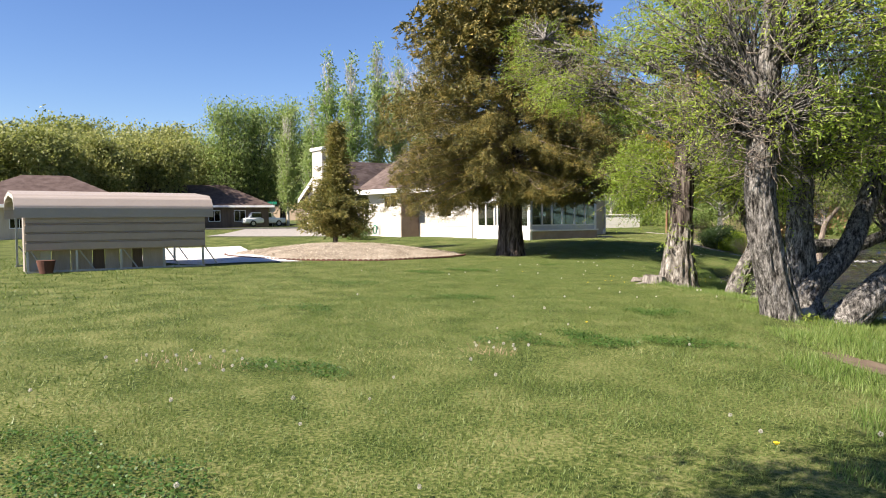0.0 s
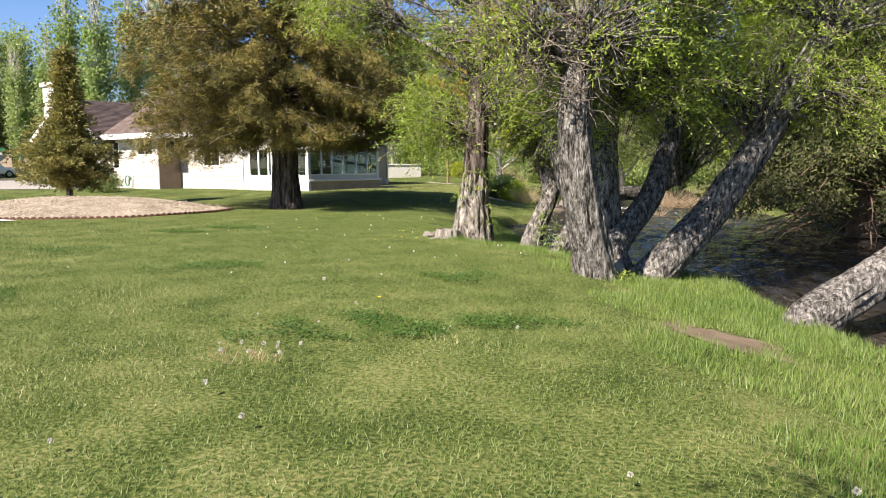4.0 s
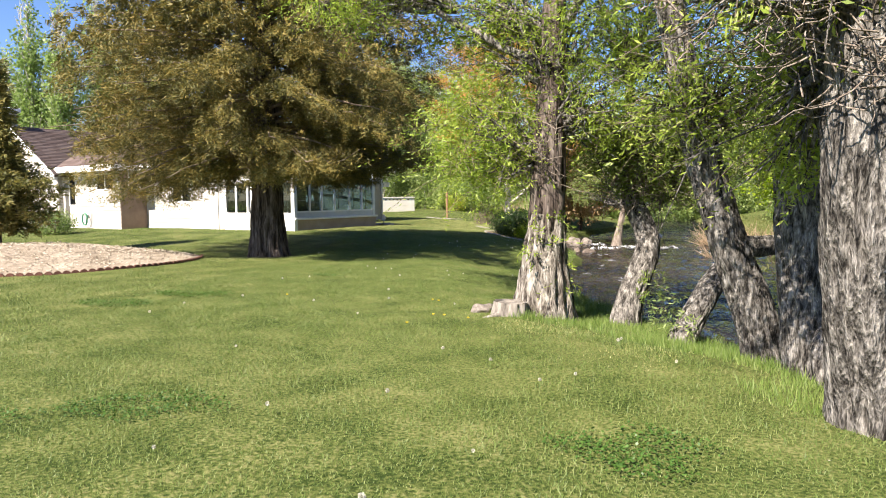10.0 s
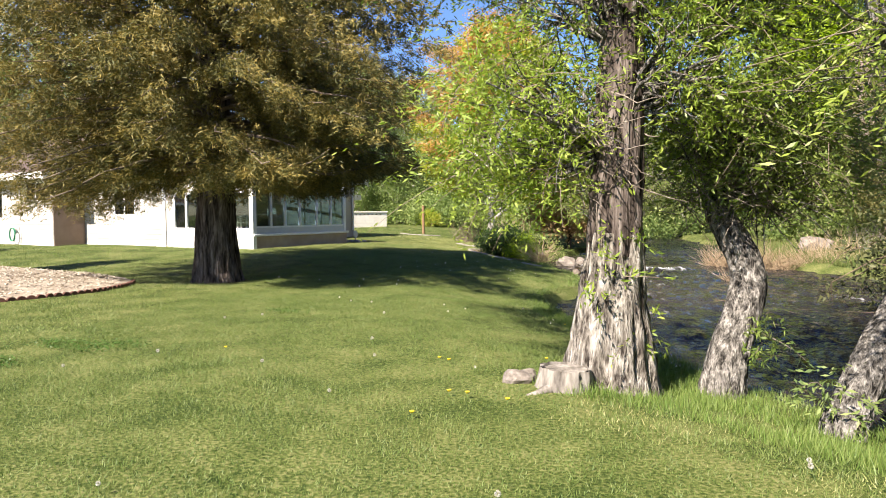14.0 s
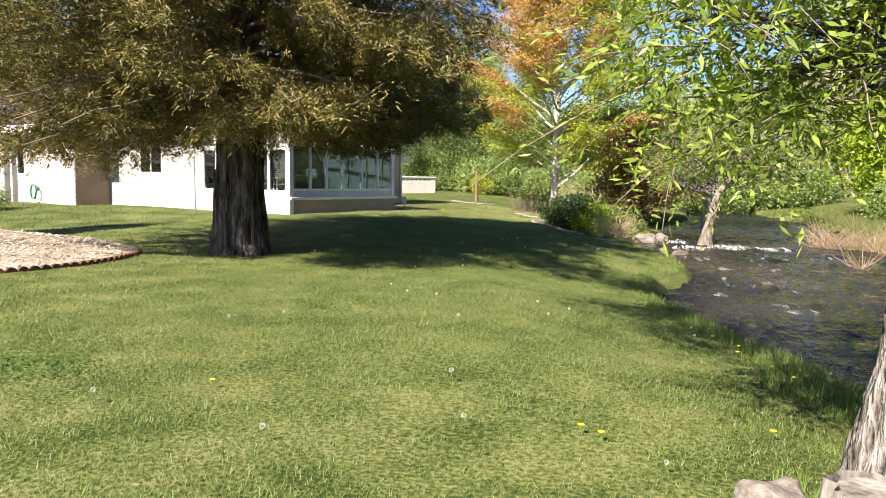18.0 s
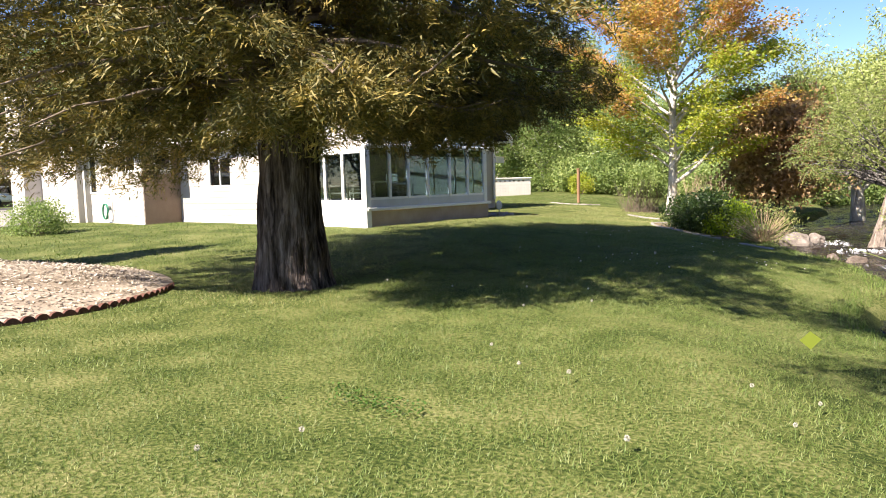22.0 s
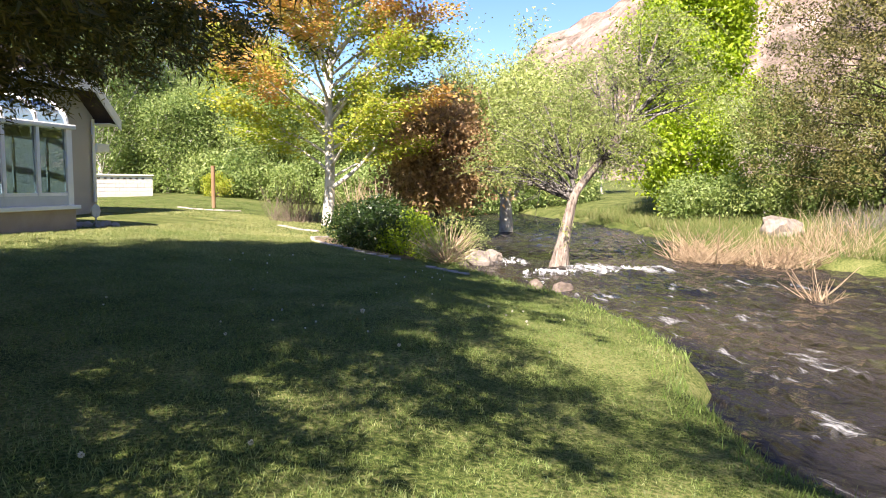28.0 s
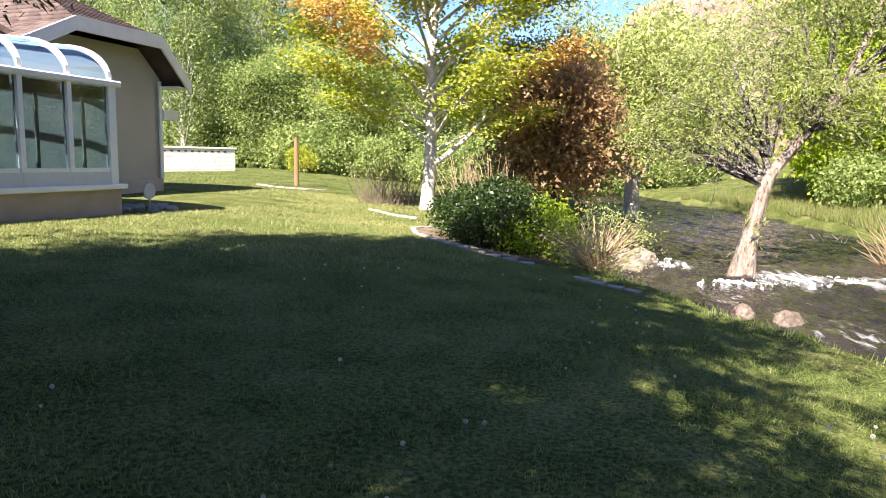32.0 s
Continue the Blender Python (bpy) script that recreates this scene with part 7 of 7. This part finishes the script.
near = lambda x, y: np.abs(x - path_x(y)) < 3.6
mid = lambda x, y: (np.abs(x - path_x(y)) >= 3.6) & (np.abs(x - path_x(y)) < 8.5)
far = lambda x, y: (np.abs(x - path_x(y)) >= 8.5) | (y > 42)
grass("lawn_grass", 1500000, 1.5, 14, 4, 42, near, 0.036, 0.0058, M_BLADE, "mown lawn blades along the way walked", 0.9)
grass("lawn_grass", 420000, -4, 14, 4, 45, mid, 0.042, 0.011, M_BLADE, "mown lawn blades beside the way walked", 0.9)
grass("lawn_grass", 120000, -16, 8, 4, 62, far, 0.05, 0.028, M_BLADE, "mown lawn blades further off", 0.9)
def dry_spots(x, y):
    """Dry patches: along the sunroom's plinth, at the redwood's foot and here and there."""
    hx, hy = x + 0.07, y - 36.91
    lx, ly = 0.8855 * hx - 0.4647 * hy, 0.4647 * hx + 0.8855 * hy
    m = (lx > 0.0) & (lx < 1.5 + 0.6 * ripple(x, y, 1.3)) & (ly > -0.5) & (ly < 7)
    m |= (y > 36.6) & (y < 39.5 + 0.6 * ripple(x, y, 0.8)) & (x > 1.0) & (x < 7.4) & (rng.random(len(x)) < 0.8)
    m |= (y > 39) & (y < 50) & (x > 2.0) & (x < 9) & (ripple(x, y, 0.6) > -0.2) & (rng.random(len(x)) < 0.5)
    m |= (x - 1.7) ** 2 / 2.2 + (y - 28.3) ** 2 / 0.8 < 1 + 0.6 * ripple(x, y, 2.0)
    for cx, cy, r in ((5.9, 29.6, 0.35), (6.5, 29.3, 0.25), (3.2, 22.6, 0.3), (8.9, 11.2, 0.5), (6.9, 10.4, 0.8), (5.3, 13.0, 0.9), (8.6, 18.9, 0.7), (9.3, 17.2, 0.5)):
        m |= (x - cx) ** 2 + (y - cy) ** 2 < r * r * (1 + 0.7 * ripple(x, y, 2.5))
    return m & (rng.random(len(x)) < 0.75)


edge = lambda x, y: (x > bank(y) - 0.55 - 2.7 * smooth_step(y, 25, 19) * (0.62 + 0.38 * ripple(x, y, 1.1)))
grass("bank_grass", 210000, 7, 14, 8, 27, edge, 0.095, 0.0072, M_TALL, "long bright grass along the river's edge", 0.35)
rim = lambda x, y: (x > bank(y) - 0.4)
grass("bank_grass", 60000, 7, 15, 27, 56, rim, 0.085, 0.010, M_TALL, "long bright grass along the river's edge", 0.35)


grass("dry_lawn_grass", 420000, -1, 12, 8, 50, dry_spots, 0.036, 0.007, M_DRY, "dry straw-coloured patches in the lawn", 0.9)


# dry blades whose pale colour also brightens the sunlit strip beyond the redwood's shadow
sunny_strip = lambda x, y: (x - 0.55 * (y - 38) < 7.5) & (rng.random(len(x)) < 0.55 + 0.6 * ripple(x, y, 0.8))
grass("dry_lawn_grass", 130000, 1.0, 9.5, 37.5, 51, sunny_strip, 0.045, 0.015, M_DRY, "dry yellow lawn beside the sunroom, pale to brighten the sunlit strip", 0.9)


def clover():
    g = Geo()
    for cx, cy, rx, ry, k in ((6.6, 6.3, 1.5, 0.7, 6500), (2.8, 21.4, 1.0, 0.5, 3200), (2.0, 20.5, 0.9, 0.5, 2600), (8.4, 11.9, 0.9, 0.6, 5200), (7.7, 11.6, 0.6, 0.5, 2600), (9.6, 12.1, 0.8, 0.4, 2600), (1.8, 17.0, 1.6, 0.6, 3200), (8.8, 14.6, 0.7, 0.5, 2800), (5.2, 15.3, 1.0, 0.5, 2600), (3.6, 13.0, 1.3, 0.5, 2600), (4.3, 24.2, 0.7, 0.4, 1600), (6.2, 9.2, 0.8, 0.4, 2200)):
        a, q = 2 * np.pi * rng.random(k), np.sqrt(rng.random(k))
        x, y = cx + rx * q * np.cos(a), cy + ry * q * np.sin(a)
        m = clear_of(x, y) & (q + 0.35 * rng.random(k) < 0.8 + 0.5 * ripple(x, y, 2.2))
        x, y = x[m], y[m]
        n = len(x)
        base = np.stack([x, y, land(x, y) + 0.02 + 0.035 * rng.random(n)], -1)
        way = np.stack([rng.normal(size=n), rng.normal(size=n), 0.35 * rng.normal(size=n)], -1)
        g.leaves(base, way, 0.016 + 0.012 * rng.random(n), 0.014 + 0.010 * rng.random(n), up=np.array([0, 0, 1.0]) + 0.35 * rng.normal(size=(n, 3)))
    put("clover", g.mesh("clover", M_CLOVER), kind="stuff", label="dark green clover patches in the lawn", category="clover")


clover()


def far_bank_grass():
    k = 42000
    y = 22 + 40 * rng.random(k)
    x = far_bank(y) + 0.3 + 9 * rng.random(k) ** 1.5
    way = np.stack([0.4 * rng.normal(size=k), 0.4 * rng.normal(size=k), np.ones(k)], -1)
    g = Geo()
    g.blades(np.stack([x, y, land(x, y) - 0.01], -1), way, 0.16 + 0.22 * rng.random(k), 0.022)
    put("far_bank_grass", g.mesh("far_bank_grass", M_ROUGH), kind="stuff", label="rough green grass on the far bank", category="grass")


far_bank_grass()

# ---- dandelions ----


def dandelion(yellow, tall=False):
    d = empty("dandelion", label="yellow dandelion in flower in the lawn" if yellow else "white dandelion seed head in the lawn", category="dandelion", group="dandelions in the lawn")
    h = 0.05 if yellow else 0.24 if tall else 0.10
    part("stem", rod((0, 0, -0.02), (0.008, 0.004, h), 0.0022, 5), M_STEM, d)
    if yellow:
        bm = bmesh.new()
        bmesh.ops.create_cone(bm, cap_ends=True, segments=14, radius1=0.008, radius2=0.02, depth=0.014, matrix=Matrix.Translation((0.008, 0.004, h + 0.007)))
        part("flower", bm, M_YELLOW, d)
    else:
        g = Geo()
        k = 90
        v = rng.normal(size=(k, 3))
        v /= np.linalg.norm(v, axis=1)[:, None]
        g.leaves(np.tile((0.008, 0.004, h + 0.02), (k, 1)) + v * 0.008, v, 0.016, 0.009)
        put("seed_head", g.mesh("seed_head", M_WHITE_HEAD), d)
    return d


fluffy, sunny, lanky = dandelion(False), dandelion(True), dandelion(False, True)
spots = [(7.45, 10.7), (7.55, 10.95), (7.65, 10.75), (7.72, 10.9), (7.85, 10.85), (7.95, 10.7), (8.0, 10.98), (7.8, 11.05), *[(4.4 + 0.11 * k, 8.5 + 0.9 * ((7 * k) % 10) / 10) for k in range(16)], (5.3, 20.3), (6.2, 19.2), (7.2, 15.6), (6.4, 15.2), (7.9, 14.4), (8.2, 26.2), (8.6, 25.0), (8.5, 24.4)]
for k in range(105):
    y = 5 + 29 * rng.random()
    x = float(path_x(y)) + rng.normal() * 2.2
    if k > 68:
        x, y = 5.4 + 3.2 * rng.random(), 30.2 + 6.5 * rng.random()
    spots.append((x, y))
first = True
for k, (x, y) in enumerate(spots):
    if not bool(clear_of(np.array([x]), np.array([y]))[0]):
        continue
    m = pose(x, y, ground_z(x, y), rng.normal() * 8, rng.normal() * 8, 360 * rng.random())
    o = copy_thing(fluffy if y < 29.5 else lanky, m)
    sc = (0.55 if y < 29.5 else 0.35) + 0.3 * rng.random()
    o.scale = (sc, sc, sc)
for x, y in ((7.15, 19.35), (7.3, 19.3), (6.9, 18.7), (7.1, 20.6), (7.0, 20.7), (8.2, 12.9), (8.9, 24.2), (8.8, 23.9), (8.75, 24.6), (4.6, 21.2), (10.4, 8.4), (8.1, 20.9), (8.95, 23.4), (9.0, 23.0)):
    copy_thing(sunny, pose(x, y, ground_z(x, y), 0, 0, 70 * x))
lanky.matrix_basis = pose(6.6, 31.2, ground_z(6.6, 31.2))
fluffy.matrix_basis = pose(7.4, 13.6, ground_z(7.4, 13.6))
sunny.matrix_basis = pose(7.6, 19.1, ground_z(7.6, 19.1))
